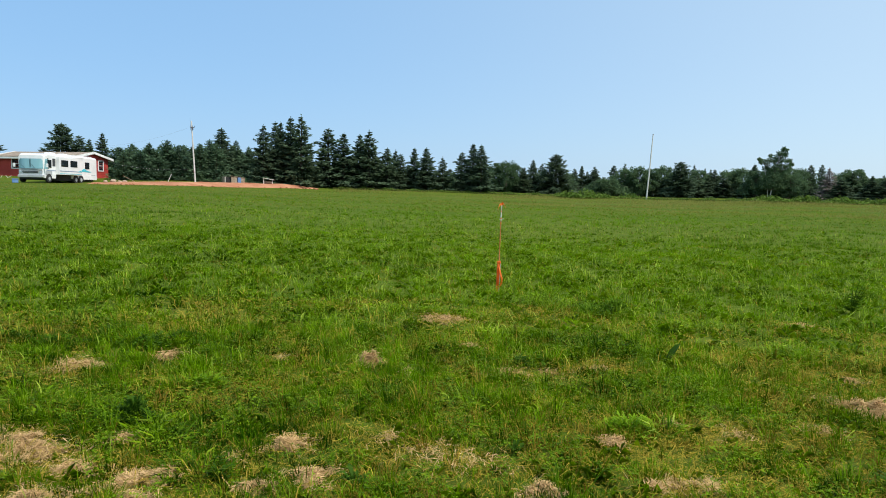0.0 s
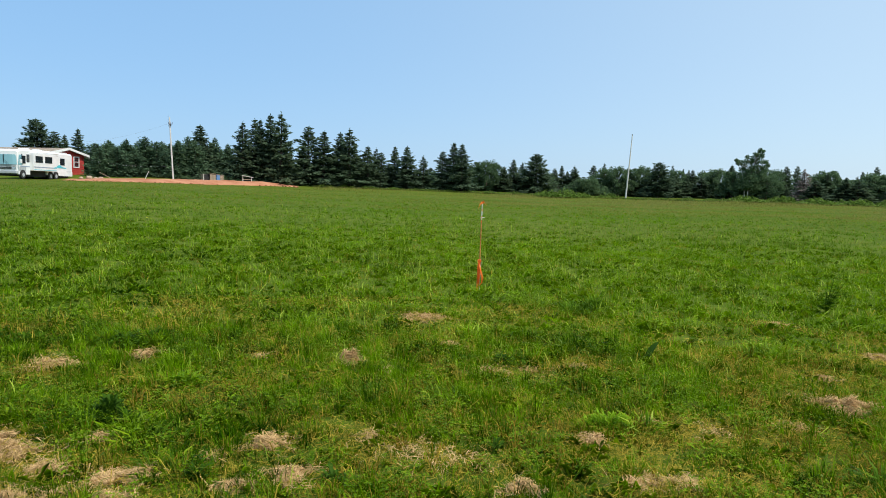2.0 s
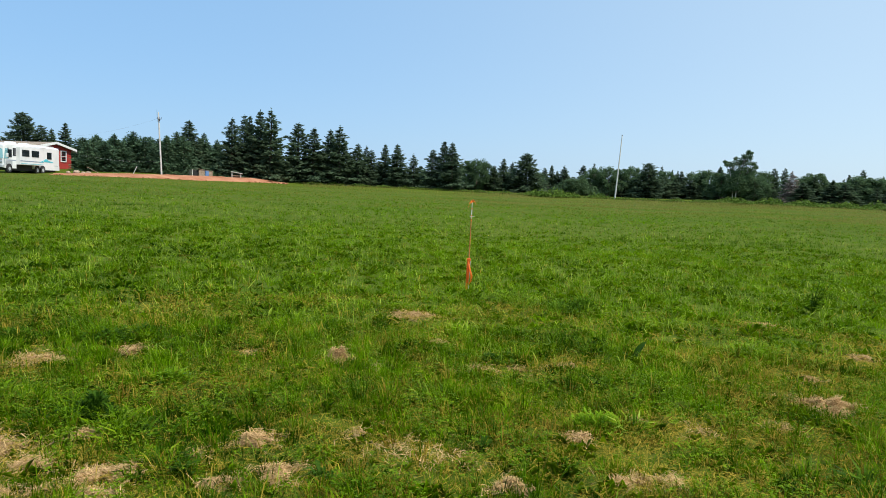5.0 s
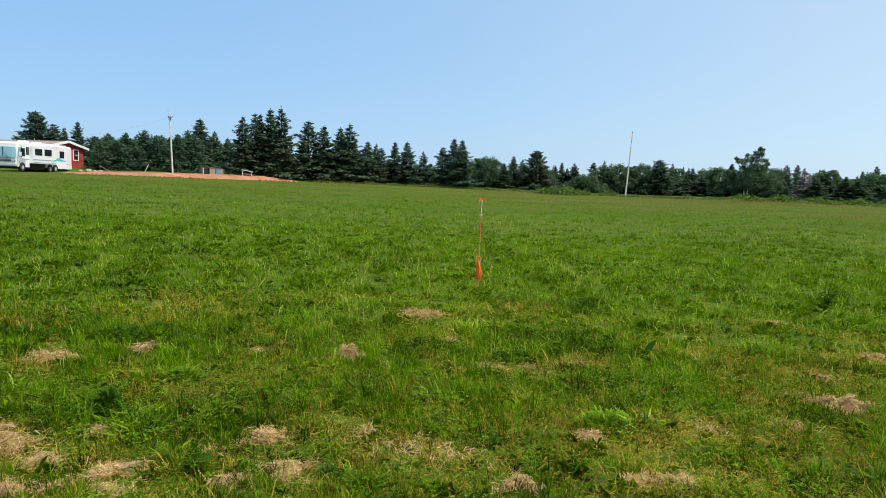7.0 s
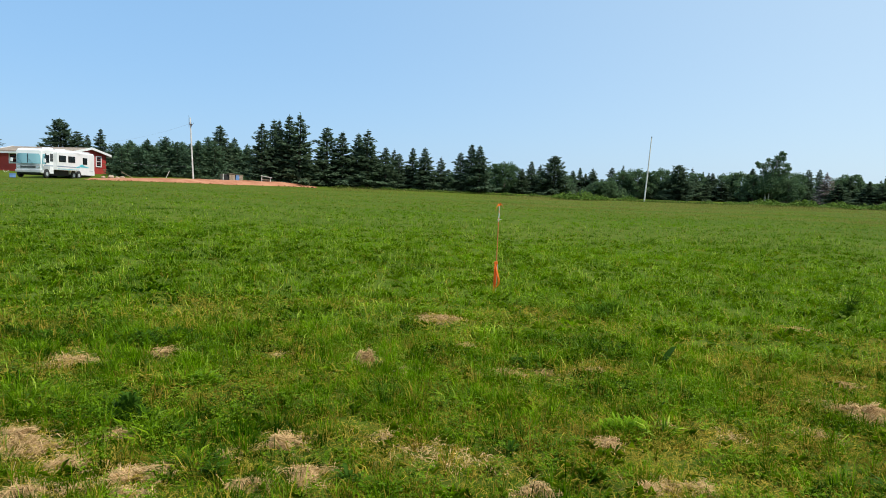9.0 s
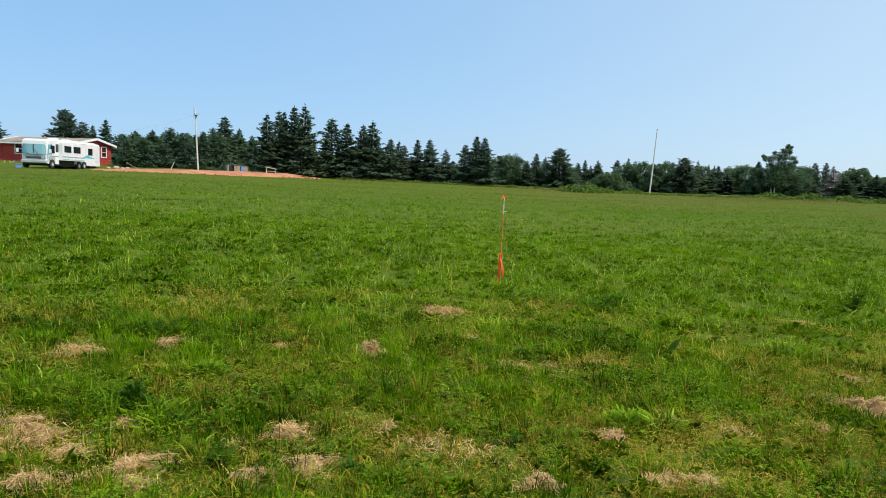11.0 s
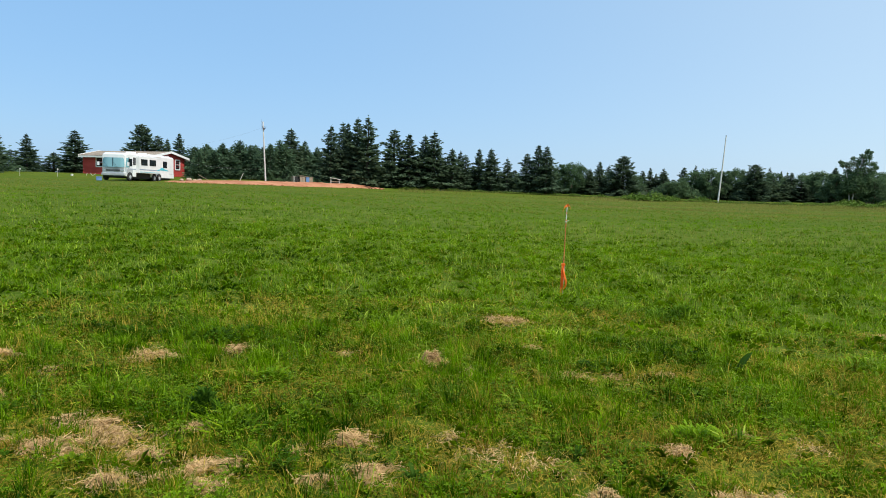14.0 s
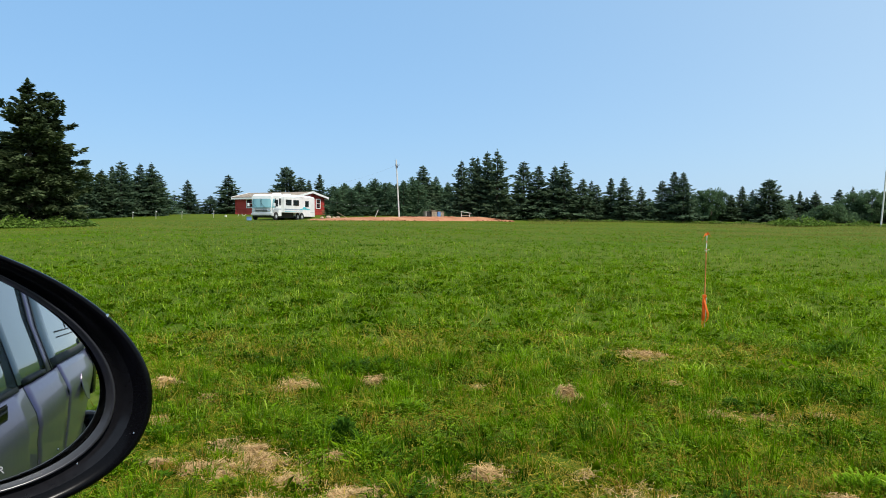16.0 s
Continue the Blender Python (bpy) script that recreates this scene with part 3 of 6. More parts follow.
LEAFY_EAST = [(-19.83, 114, 4.5, 2.1), (-21.03, 113, 4.1, 2.1), (-22.00, 114, 4.1, 2.1), (-22.96, 112, 4.1, 2.3), (-23.82, 113, 4.5, 2.1), (-26.10, 113, 4.7, 2.5), (-26.90, 114, 4.3, 2.1), (-27.54, 114, 4.2, 2.0), (-29.62, 116, 3.9, 2.4), (-30.28, 117, 4.1, 2.4), (-30.21, 115, 3.4, 2.2), (-33.08, 116, 3.8, 2.6), (-34.09, 116, 3.9, 2.6), (-32.74, 115, 3.5, 2.5), (-31.5, 116, 3.6, 2.5), (-35.4, 116, 3.8, 2.6), (-24.9, 114, 3.8, 2.2)]
LEAFY_EAST = [(az, r, high * (1.0 + 0.12 * math.sin(7 * az)), wide) for az, r, high, wide in LEAFY_EAST]
for rows in (LEAFY_MID, LEAFY_EAST):
    plant_row(leafies, [q for i, q in enumerate(rows) if rows is LEAFY_MID or i % 3 != 1], 3.0, "broadleaf trees round the meadow")
plant_row(spruces, [(az, r, high * 1.08, wide * 0.75) for az, r, high, wide in LEAFY_EAST[1::3]], 2.0, "spruces round the meadow", "dark spruce among broadleaf trees")
mixed = [(az + 0.4 * math.sin(az * 11), 115 + 4 * math.sin(az * 5), 4.5 + 0.8 * math.sin(az * 3.7), 1.3) for az in np.arange(-36, -14.5, 1.25)]
plant_row(spruces, mixed, 2.0, "spruces round the meadow", "slim dark spruce among broadleaf trees")
plant_row(firs, [(az, r, high * 1.06, wide * 0.85) for az, r, high, wide in LEAFY_WEST], 2.0, "young firs by the pole", "soft pale-green young fir behind the pole")
thicket = [(az, 104 + 4 * math.sin(az * 9), 3.7 + 0.9 * math.sin(az * 5.3) + 0.07 * (25 - az), 1.7) for az in np.arange(15.6, 25.2, 0.6)]
thicket += [(az + 0.2 * math.sin(az * 23), 108 + 2 * math.sin(az * 5), 3.9 + 0.7 * math.sin(az * 8.3) + 0.05 * (25 - az), 2.3) for az in np.arange(15.8, 25.4, 0.42)]
plant_row(firs, thicket, 2.0, "young firs by the pole", "soft pale-green young fir behind the pole")
bank = [(az, 104 + 2 * math.sin(az * 7), 5.0 + 0.8 * math.sin(az * 4.1), 2.2) for az in np.arange(38.1, 44.6, 0.55)]
plant_row(firs, bank, 2.0, "young firs beyond the fence", "soft grey-green young fir beyond the fence")
low = [(az, 100 + 2 * math.sin(az * 6), 1.1 + 0.3 * math.sin(az * 4), 2.0) for az in np.arange(15.4, 25.2, 1.0)]
plant_row(brush, [(az, r, 10 * high, wide * 0.75) for az, r, high, wide in low], 1.0, "undergrowth below the firs", "dense dark undergrowth below the firs")
low = [(az + rng.uniform(-0.5, 0.5), 109 + rng.uniform(-3, 3), rng.uniform(1.2, 3.0), rng.uniform(1.6, 3.2)) for az in np.arange(-36, 15, 1.0)]
plant_row(brush, [(az, r, 10 * high, wide * 0.75) for az, r, high, wide in low if az > -15], 1.0, "undergrowth below the trees", "dense dark undergrowth below the trees")
plant_row(lesser, [(az, r, high * 1.15 + 0.5, wide * 0.7) for az, r, high, wide in low if az <= -15], 2.0, "spruces round the meadow", "young spruce in the shade of taller ones")


def birch_tree():
    """A tall birch: two slim pale trunks, limbs, and a loose lopsided crown of leaf clumps."""
    rng = np.random.default_rng(27)
    root = empty("birch_tree", Matrix.Identity(4), "tall birch with two pale trunks and a loose crown", "tree")
    part("trunk", tube([(0.0, 0, -0.3), (0.15, 0, 1.6), (0.5, 0.05, 4.0), (1.4, 0.1, 7.2)], [0.11, 0.09, 0.06, 0.02], 8), M_BIRCH, root)
    part("second_trunk", tube([(-0.35, 0.1, -0.3), (-0.5, 0.1, 1.6), (-0.9, 0.15, 3.6), (-1.4, 0.15, 5.4)], [0.10, 0.08, 0.05, 0.02], 8), M_BIRCH, root)
    clumps = [(0.9, 1.5, 0.9), (-0.9, 2.0, 0.9), (0.2, 2.1, 0.9), (1.7, 1.9, 0.9), (-0.2, 2.7, 1.1), (0.8, 3.3, 1.2), (-0.2, 2.4, 1.0), (-1.1, 2.1, 0.9), (1.2, 2.0, 1.1), (1.0, 2.8, 1.2), (-1.0, 3.2, 1.0), (0.3, 3.9, 1.3), (1.6, 3.9, 1.2), (0.6, 4.9, 1.25), (1.6, 4.9, 1.1), (2.6, 4.8, 0.8), (-0.9, 4.7, 0.75), (-1.6, 5.6, 0.65), (-2.1, 6.0, 0.40), (-0.6, 5.7, 0.7), (0.5, 6.0, 0.9), (1.6, 6.0, 0.9), (2.7, 5.7, 0.6), (1.2, 6.8, 0.7), (2.1, 6.7, 0.55), (1.8, 7.5, 0.5), (2.3, 7.3, 0.35), (-0.3, 6.5, 0.4), (3.2, 5.2, 0.4)]
    limbs, quads = bmesh.new(), []
    for x, z, rad in clumps:
        y = rng.uniform(-1.0, 1.0)
        tube([(0.15 + 0.12 * z, 0.05, max(1.5, z - 1.5)), (x * 0.6 + 0.1, y * 0.5, z - 0.6), (x, y, z)], [0.05, 0.035, 0.012], 5, limbs)
        rad *= 0.9
        n = int(270 * rad)
        d = rng.normal(size=(n, 3))
        d /= np.linalg.norm(d, axis=1)[:, None]
        p = np.array([x, y, z]) + d * rad * rng.uniform(0.3, 1.15, n)[:, None] * [1.1, 1.1, 0.75]
        o = rng.normal(size=(n, 3)) + d * 0.8
        o /= np.linalg.norm(o, axis=1)[:, None]
        side = np.cross(o, rng.normal(size=(n, 3)))
        side /= np.linalg.norm(side, axis=1)[:, None] + 1e-9
        ln = 0.13 * rng.uniform(0.7, 1.5, n)[:, None]
        quads.append(np.stack([p - o * ln, p + side * ln * 0.6, p + o * ln, p - side * ln * 0.6], 1))
    part("limbs", limbs, M_BARK, root)
    crown = new("crown", quads_to_mesh("crown", quads, [M_LEAVES]))
    crown.parent = root
    root.matrix_world = Matrix.Translation(spot(-24.95, 104)) @ Matrix.Rotation(radians(-24.95), 4, "Z") @ Matrix.Diagonal((0.74, 0.8, 0.9, 1))


birch_tree()
plant_row(leafies, [(-23.9, 105.5, 3.9, 2.0), (-26.3, 105.5, 3.6, 1.9), (-25.1, 106.5, 4.2, 2.2)], 3.0, "broadleaf trees round the meadow")
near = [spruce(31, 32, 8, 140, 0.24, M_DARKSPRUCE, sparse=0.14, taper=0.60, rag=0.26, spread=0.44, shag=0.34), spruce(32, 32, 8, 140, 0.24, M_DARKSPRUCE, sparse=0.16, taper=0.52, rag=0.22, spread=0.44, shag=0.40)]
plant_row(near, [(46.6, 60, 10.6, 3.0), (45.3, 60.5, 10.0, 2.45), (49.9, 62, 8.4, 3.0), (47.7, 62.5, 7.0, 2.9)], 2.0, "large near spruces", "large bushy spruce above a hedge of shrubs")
shrubs = [shrub(41), shrub(42), shrub(43)]
hedge = [(az, 57.5 + 1.2 * math.sin(az * 5), 10 * (0.72 + 0.3 * math.sin(az * 3.1)), 1.5) for az in np.arange(43.7, 53, 0.85)]
plant_row(shrubs, hedge, 1.0, "shrubs under the large spruce", "bright green shrub under the large spruce")
mid = [(-9.6, 93, 8, 1.3), (-10.3, 92, 11, 1.7), (-11.1, 92, 12, 1.8), (-11.9, 93, 12, 1.5), (-12.6, 94, 9, 1.4), (-14.5, 96, 7, 1.0), (-15.2, 96, 8, 1.1)]
plant_row(shrubs, mid, 1.0, "shrubs at the field's edge")
far = [(az, 97 + 2 * math.sin(az * 4), 10 * (0.75 + 0.3 * math.sin(az * 2.7)), 1.6) for az in np.arange(-36, -23.5, 0.95)]
plant_row(shrubs, far, 1.0, "shrubs at the field's edge")
verge = [(az, 96 + 1.5 * math.sin(az * 7), 10 * (0.30 + 0.17 * math.sin(az * 3.3)), 1.3) for az in np.arange(-22.5, 9.5, 0.9)]
plant_row(shrubs, verge, 1.0, "rank growth under the trees", "low rank growth under the trees")
retire(spruces + broad + lesser + firs + [dead] + leafies + near + shrubs + brush)

# ---- red earth ----


def bank_front(az):
    """Distance at which the bank's foot meets the meadow."""
    return float(np.interp(az, (9.5, 14, 18, 20), (93.0, 91.5, 86.0, 83.0))) + 0.5 * math.sin(az * 1.7)


def dirt_bank():
    """A low spread bank of red clay at the top of the meadow."""
    bm = bmesh.new()
    na, nr = 150, 16
    grid = []
    for i in range(na + 1):
        az = 9.2 + (27.5 - 9.2) * i / na
        u = i / na
        row = []
        for j in range(nr + 1):
            w = j / nr
            r = bank_front(az) + (6 + 6 * u) * w
            p = spot(az, r)
            edge = float(np.interp(az, (9.9, 11.2, 12.2, 14, 20, 22, 27), (0.0, 0.40, 0.66, 0.80, 1.0, 0.8, 0.6))) * min(1.0, 7 * (1 - u))
            profile = math.sin(math.pi * min(1, w * 1.25 + 0.02)) ** 0.7 if w < 0.78 else 0.12
            lump = 0.78 + 0.16 * noise.noise((p.x * 0.35, p.y * 0.35, 1)) + 0.10 * noise.noise((p.x * 1.4, p.y * 1.4, 5))
            p.z += -0.06 + 0.70 * edge * profile * lump
            row.append(bm.verts.new(p))
        grid.append(row)
    for i in range(na):
        for j in range(nr):
            bm.faces.new((grid[i][j], grid[i][j + 1], grid[i + 1][j + 1], grid[i + 1][j]))
    bmesh.ops.recalc_face_normals(bm, faces=bm.faces[:])
    return tagged(part("dirt_bank", bm, M_DIRT, smooth=True), "low bank of bare red clay soil beside the motorhome", "soil")


dirt_bank()


def clods():
    rng = np.random.default_rng(8)
    bm = bmesh.new()
    for _ in range(90):
        az = rng.uniform(10, 27)
        p = spot(az, bank_front(az) + rng.uniform(-0.8, 1.2))
        s = rng.uniform(0.05, 0.16)
        bmesh.ops.create_icosphere(bm, subdivisions=1, radius=s, matrix=Matrix.Translation(p + Vector((0, 0, s * 0.3))) @ Matrix.Rotation(rng.uniform(0, 6), 4, "X") @ Matrix.Diagonal((1.3, 1, 0.7, 1)))
    tagged(part("clay_clods", bm, M_DIRT), "scattered red clay clods along the bank", "soil", kind="stuff")


clods()

# ---- the red house ----


def frame_at(az, r):
    """Axes at a place as seen from the meadow: x to the right, y away."""
    p = spot(az, r)
    return Matrix.Translation(p) @ Matrix.Rotation(radians(az), 4, "Z")


def house():
    # local: x along the ridge, y across; the gable end at +x turns towards the meadow
    L, W, H, PEAK = 10.6, 6.4, 2.4, 3.05
    m = frame_at(29.08, 103) @ Matrix.Rotation(radians(-40), 4, "Z")
    root = empty("red_house", m, "single-storey red clapboard house with a tan shingle roof", "house")
    z0 = -0.35
    for y, side in ((-W / 2, 1), (W / 2, -1)):
        part("wall", box(L, 0.16, H - z0, (0, y, (H + z0) / 2), 0.01), M_RED, root)
    for x in (-L / 2, L / 2):
        part("wall", prism([(-W / 2 + 0.08, z0), (W / 2 - 0.08, z0), (W / 2 - 0.08, H), (0, PEAK - 0.1), (-W / 2 + 0.08, H)], 0.16, m=Matrix.Translation((x, 0, 0)) @ Matrix.Rotation(radians(90), 4, "Z")), M_RED, root)
    # clapboards on the two visible walls
    lap = bmesh.new()
    for i in range(13):
        z = z0 + 0.12 + i * 0.225
        box(L - 0.04, 0.03, 0.02, (0, -W / 2 - 0.088, z), bm=lap)
    part("clapboards", lap, M_RED, root)
    lap = bmesh.new()
    for i in range(20):
        z = z0 + 0.12 + i * 0.225
        half = W / 2 - 0.05 if z < H else (W / 2) * (PEAK - 0.15 - z) / (PEAK - H)
        if half > 0.2:
            box(0.03, 2 * half, 0.02, (L / 2 + 0.088, 0, z), bm=lap)
    part("clapboards", lap, M_RED, root)
    slope = math.atan2(PEAK - H, W / 2)
    run = (W / 2 + 0.55) / math.cos(slope)
    for s in (-1, 1):
        c = Matrix.Translation((0, s * (W / 4 + 0.27), (H + PEAK) / 2 - 0.02)) @ Matrix.Rotation(-s * slope, 4, "X")
        part("roof", box(L + 0.9, run, 0.14, turn=c), M_ROOF, root)
        part("fascia", box(L + 0.92, 0.05, 0.22, (0, s * (W / 2 + 0.55), H - 0.2)), M_WHITEPAINT, root, "white fascia board")
        for x in (-L / 2 - 0.47, L / 2 + 0.47):
            c2 = Matrix.Translation((x, s * (W / 4 + 0.27), (H + PEAK) / 2 - 0.03)) @ Matrix.Rotation(-s * slope, 4, "X")
            part("bargeboard", box(0.05, run, 0.28, turn=c2), M_WHITEPAINT, root, "white bargeboard")
    courses = bmesh.new()
    for i in range(14):
        v = -run / 2 + run * (i + 0.5) / 14
        c = Matrix.Translation((0, -(W / 4 + 0.27), (H + PEAK) / 2 - 0.02)) @ Matrix.Rotation(slope, 4, "X") @ Matrix.Translation((0, v, 0.078))
        box(L + 0.88, 0.03, 0.012, turn=c, bm=courses)
    part("shingle_courses", courses, M_ROOF, root)

    def window(at, turn, w, h):
        c = Matrix.Translation(at) @ Matrix.Rotation(radians(turn), 4, "Z")
        f = bmesh.new()
        for sx in (-1, 1):
            box(0.12, 0.07, h + 0.12, turn=c @ Matrix.Translation((sx * w / 2, 0, 0)), bm=f)
        for sz in (-1, 1):
            box(w - 0.12, 0.07, 0.12, turn=c @ Matrix.Translation((0, 0, sz * h / 2)), bm=f)
        box(w - 0.12, 0.05, 0.05, turn=c, bm=f)
        fr = part("window", f, M_WHITEPAINT, root, "white-framed sash window")
        part("pane", box(w - 0.12, 0.02, h - 0.12, turn=c @ Matrix.Translation((0, 0.02, 0))), M_PANE, fr)

    for x in (-2.75, 0.8, 3.4):
        window((x, -W / 2 - 0.10, 1.5), 0, 1.1, 1.2)
    window((L / 2 + 0.10, -1.2, 1.55), 90, 0.95, 1.3)
    window((L / 2 + 0.10, 1.7, 1.5), 90, 0.95, 1.3)
    part("corner_board", box(0.14, 0.14, H, (L / 2 + 0.05, -W / 2 - 0.05, H / 2)), M_WHITEPAINT, root)
    part("corner_board", box(0.14, 0.14, H, (-L / 2 - 0.05, -W / 2 - 0.05, H / 2)), M_RED, root)


house()

# ---- the motorhome ----


def motorhome():
    # local: front at -x, the side with the slide-out at -y
    L, W = 10.8, 2.55
    m = frame_at(28.75, 89) @ Matrix.Rotation(radians(60.5), 4, "Z") @ Matrix.Diagonal((0.99, 1.09, 0.95, 1))
    root = empty("motorhome", m, "long white motorhome with its lower front greyed for shade and teal stripe", "motorhome")
    # body, lofted along x with rounded front corners
    bm = bmesh.new()
    secs = [(-5.40, 0.62, 2.35, 0.80), (-5.36, 0.52, 2.95, 0.93), (-5.05, 0.46, 3.12, 0.985), (-4.6, 0.45, 3.18, 1.0), (-3.75, 0.50, 3.19, 1.0), (-3.6, 0.95, 3.19, 1.0), (0.0, 0.95, 3.2, 1.0), (0.12, 0.50, 3.2, 1.0), (2.0, 0.50, 3.2, 1.0), (5.25, 0.55, 3.16, 1.0), (5.40, 0.62, 3.08, 0.985)]
    rings = []
    for x, zb, zt, k in secs:
        hw = W / 2 * k
        c = 0.16
        pts = [(-hw, zb), (-hw, zt - c), (-hw + c * 0.35, zt - c * 0.3), (-hw + c, zt), (hw - c, zt), (hw - c * 0.35, zt - c * 0.3), (hw, zt - c), (hw, zb)]
        rings.append([bm.verts.new((x, y, z)) for y, z in pts])
    for r0, r1 in zip(rings, rings[1:]):
        for j in range(8):
            bm.faces.new((r0[j], r0[(j + 1) % 8], r1[(j + 1) % 8], r1[j]))
    bm.faces.new(rings[0])
    bm.faces.new(rings[-1][::-1])
    bmesh.ops.recalc_face_normals(bm, faces=bm.faces[:])
    body = part("body", bm, M_WHITE, root)
    # windscreen wrapping round the cab's front
    ws = bmesh.new()
    pts = [(-4.75, -1.295), (-5.12, -1.285), (-5.44, -1.12), (-5.52, -0.5), (-5.53, 0.0), (-5.52, 0.5), (-5.44, 1.12), (-5.12, 1.285)]
    low = [ws.verts.new((x, y, 1.5)) for x, y in pts]
    top = [ws.verts.new((x + 0.07, y, 2.58)) for x, y in pts]
    for i in range(len(pts) - 1):
        ws.faces.new((low[i], low[i + 1], top[i + 1], top[i]))
    part("windscreen", ws, M_SCREEN, root, "windscreen covered by a pale blue-green sunshade", smooth=True)
    part("windscreen_divider", box(0.03, 0.05, 1.0, (-5.52, 0, 2.06)), M_BLACK, root)
    part("pillar", box(0.10, 0.05, 1.15, (-4.72, -1.285, 2.08)), M_BLACK, root)
    part("cab_window", box(0.75, 0.03, 0.85, (-4.45, -1.285, 2.08), 0.01), M_PANE, root)
    part("grille", box(0.06, 1.5, 0.28, (-5.43, 0, 1.12), 0.02), M_GREYTRIM, root)
    slats = bmesh.new()
    for i in range(5):
        box(0.03, 1.44, 0.02, (-5.47, 0, 1.02 + i * 0.05), bm=slats)
    part("grille_slats", slats, M_DARK, root)
    part("bumper", box(0.28, 2.44, 0.30, (-5.42, 0, 0.68), 0.06), M_GREYTRIM, root)
    # added grey strip: the front's shade given as a colour
    part("front_panel", box(0.05, 2.2, 0.16, (-5.425, 0, 1.38), 0.02), M_GREYTRIM, root, "grey panel painted for the shade below the windscreen")
    part("air_dam", box(0.2, 2.2, 0.16, (-5.35, 0, 0.46), 0.03), M_DARK, root)
    for y in (-0.95, 0.95):
        part("headlight", box(0.06, 0.34, 0.20, (-5.44, y, 1.12), 0.02), M_CHROME, root)
    for s in (-1, 1):
        arm = tube([(-5.1, s * 1.27, 2.35), (-5.4, s * 1.55, 2.3), (-5.45, s * 1.58, 2.0)], [0.02, 0.02, 0.02], 6)
        mo = part("wing_mirror", arm, M_BLACK, root)
        part("mirror_head", box(0.10, 0.22, 0.42, (-5.45, s * 1.58, 1.85), 0.03), M_WHITE, mo)
    for s in (-0.5, 0.5):
        part("wiper", tube([(-5.56, s, 1.5), (-5.55, s + 0.42, 2.0)], [0.015, 0.01], 5), M_BLACK, root)
    # skirt, wheel arches and wheels
    y = -W / 2 - 0.012
    for x0, x1 in ((-5.3, -5.25), (-4.0, -3.3), (2.35, 5.35)):
        part("skirt", box(x1 - x0, 0.04, 0.5, ((x0 + x1) / 2, y, 0.72)), M_WHITE, root)
    # no hollow bays: a dark sheet and box paint their shade
    part("skirt", box(3.3, 0.04, 0.42, (-1.6, y + 0.2, 0.72)), M_DARK, root, "dark sheet standing in for the shade of open luggage bays")
    part("bay_shadow", box(9.6, 2.2, 0.35, (0.1, 0.02, 0.45)), M_DARK, root)
    for x in (-4.6, 0.65, 1.75):
        part("wheel_arch", prism([(0.52 * math.cos(math.pi * i / 10), 0.52 * math.sin(math.pi * i / 10)) for i in range(11)], 0.04, m=Matrix.Translation((x, y - 0.02, 0.45))), M_DARK, root)
        for s in (-1, 1):
            c = Matrix.Translation((x, s * (W / 2 - 0.05), 0.42))
            bmw = tube([c @ Vector((0, -0.13, 0)), c @ Vector((0, -0.11, 0)), c @ Vector((0, 0.11, 0)), c @ Vector((0, 0.13, 0))], [0.38, 0.43, 0.43, 0.38], 20)
            wheel = part("wheel", bmw, M_TYRE, root, "black tyre on a bright rim")
            part("rim", tube([c @ Vector((0, s * 0.10, 0)), c @ Vector((0, s * 0.145, 0))], [0.24, 0.20], 14), M_GREYTRIM, wheel)
    # slide-out with its windows
    slide = part("slide_out", box(4.5, 0.42, 1.95, (-1.05, -W / 2 - 0.19, 1.9), 0.03), M_WHITE, root, "white slide-out room")
    for x, w in ((-2.3, 1.35), (-0.45, 1.4)):
        f = part("window", box(w, 0.03, 0.72, (x, -W / 2 - 0.41, 2.2), 0.012), M_BLACK, slide)
        part("pane", box(w - 0.1, 0.02, 0.62, (x, -W / 2 - 0.426, 2.2)), M_PANE, f)
    f = part("window", box(0.5, 0.03, 0.85, (-3.62, -W / 2 - 0.018, 2.25), 0.012), M_BLACK, root)
    part("pane", box(0.4, 0.02, 0.75, (-3.62, -W / 2 - 0.036, 2.25)), M_PANE, f)
    f = part("window", box(0.95, 0.03, 0.80, (3.2, -W / 2 - 0.018, 2.15), 0.012), M_BLACK, root)
    part("pane", box(0.85, 0.02, 0.70, (3.2, -W / 2 - 0.036, 2.15)), M_PANE, f)
    part("stripe", prism([(1.7, 1.42), (4.1, 1.36), (3.9, 1.46), (3.1, 1.56), (2.7, 1.74), (2.3, 1.72), (2.05, 1.58)], 0.012, m=Matrix.Translation((0, -W / 2 - 0.012, 0))), M_TEAL, root, "teal swoosh")
    part("stripe", box(4.4, 0.012, 0.05, (-1.05, -W / 2 - 0.409, 1.05)), M_TEAL, slide)
    part("stripe", prism([(0.3, 1.3), (1.1, 1.3), (1.1, 1.5), (0.8, 1.44)], 0.012, m=Matrix.Translation((0, -W / 2 - 0.41, 0))), M_TEAL, slide)
    part("stripe", box(4.5, 0.012, 0.09, (-1.05, -W / 2 - 0.409, 1.34)), M_BAND, slide, "blue-grey band")
    for x0, x1 in ((-5.0, -3.32), (1.22, 1.68)):
        part("stripe", box(x1 - x0, 0.012, 0.09, ((x0 + x1) / 2, -W / 2 - 0.012, 1.34)), M_BAND, root, "blue-grey band")
    part("lower_panel", box(1.1, 0.016, 0.42, (-4.55, -W / 2 - 0.012, 1.06)), M_GREYTRIM, root, "pale grey lower cab panel")
    part("stripe", box(0.9, 0.012, 0.06, (4.6, -W / 2 - 0.01, 1.02)), M_GREYTRIM, root)
    for x, w in ((-2.1, 0.9), (0.4, 0.8)):
        part("roof_air_conditioner", box(w, 0.7, 0.24, (x, -0.1, 3.30), 0.08), M_WHITE, root)
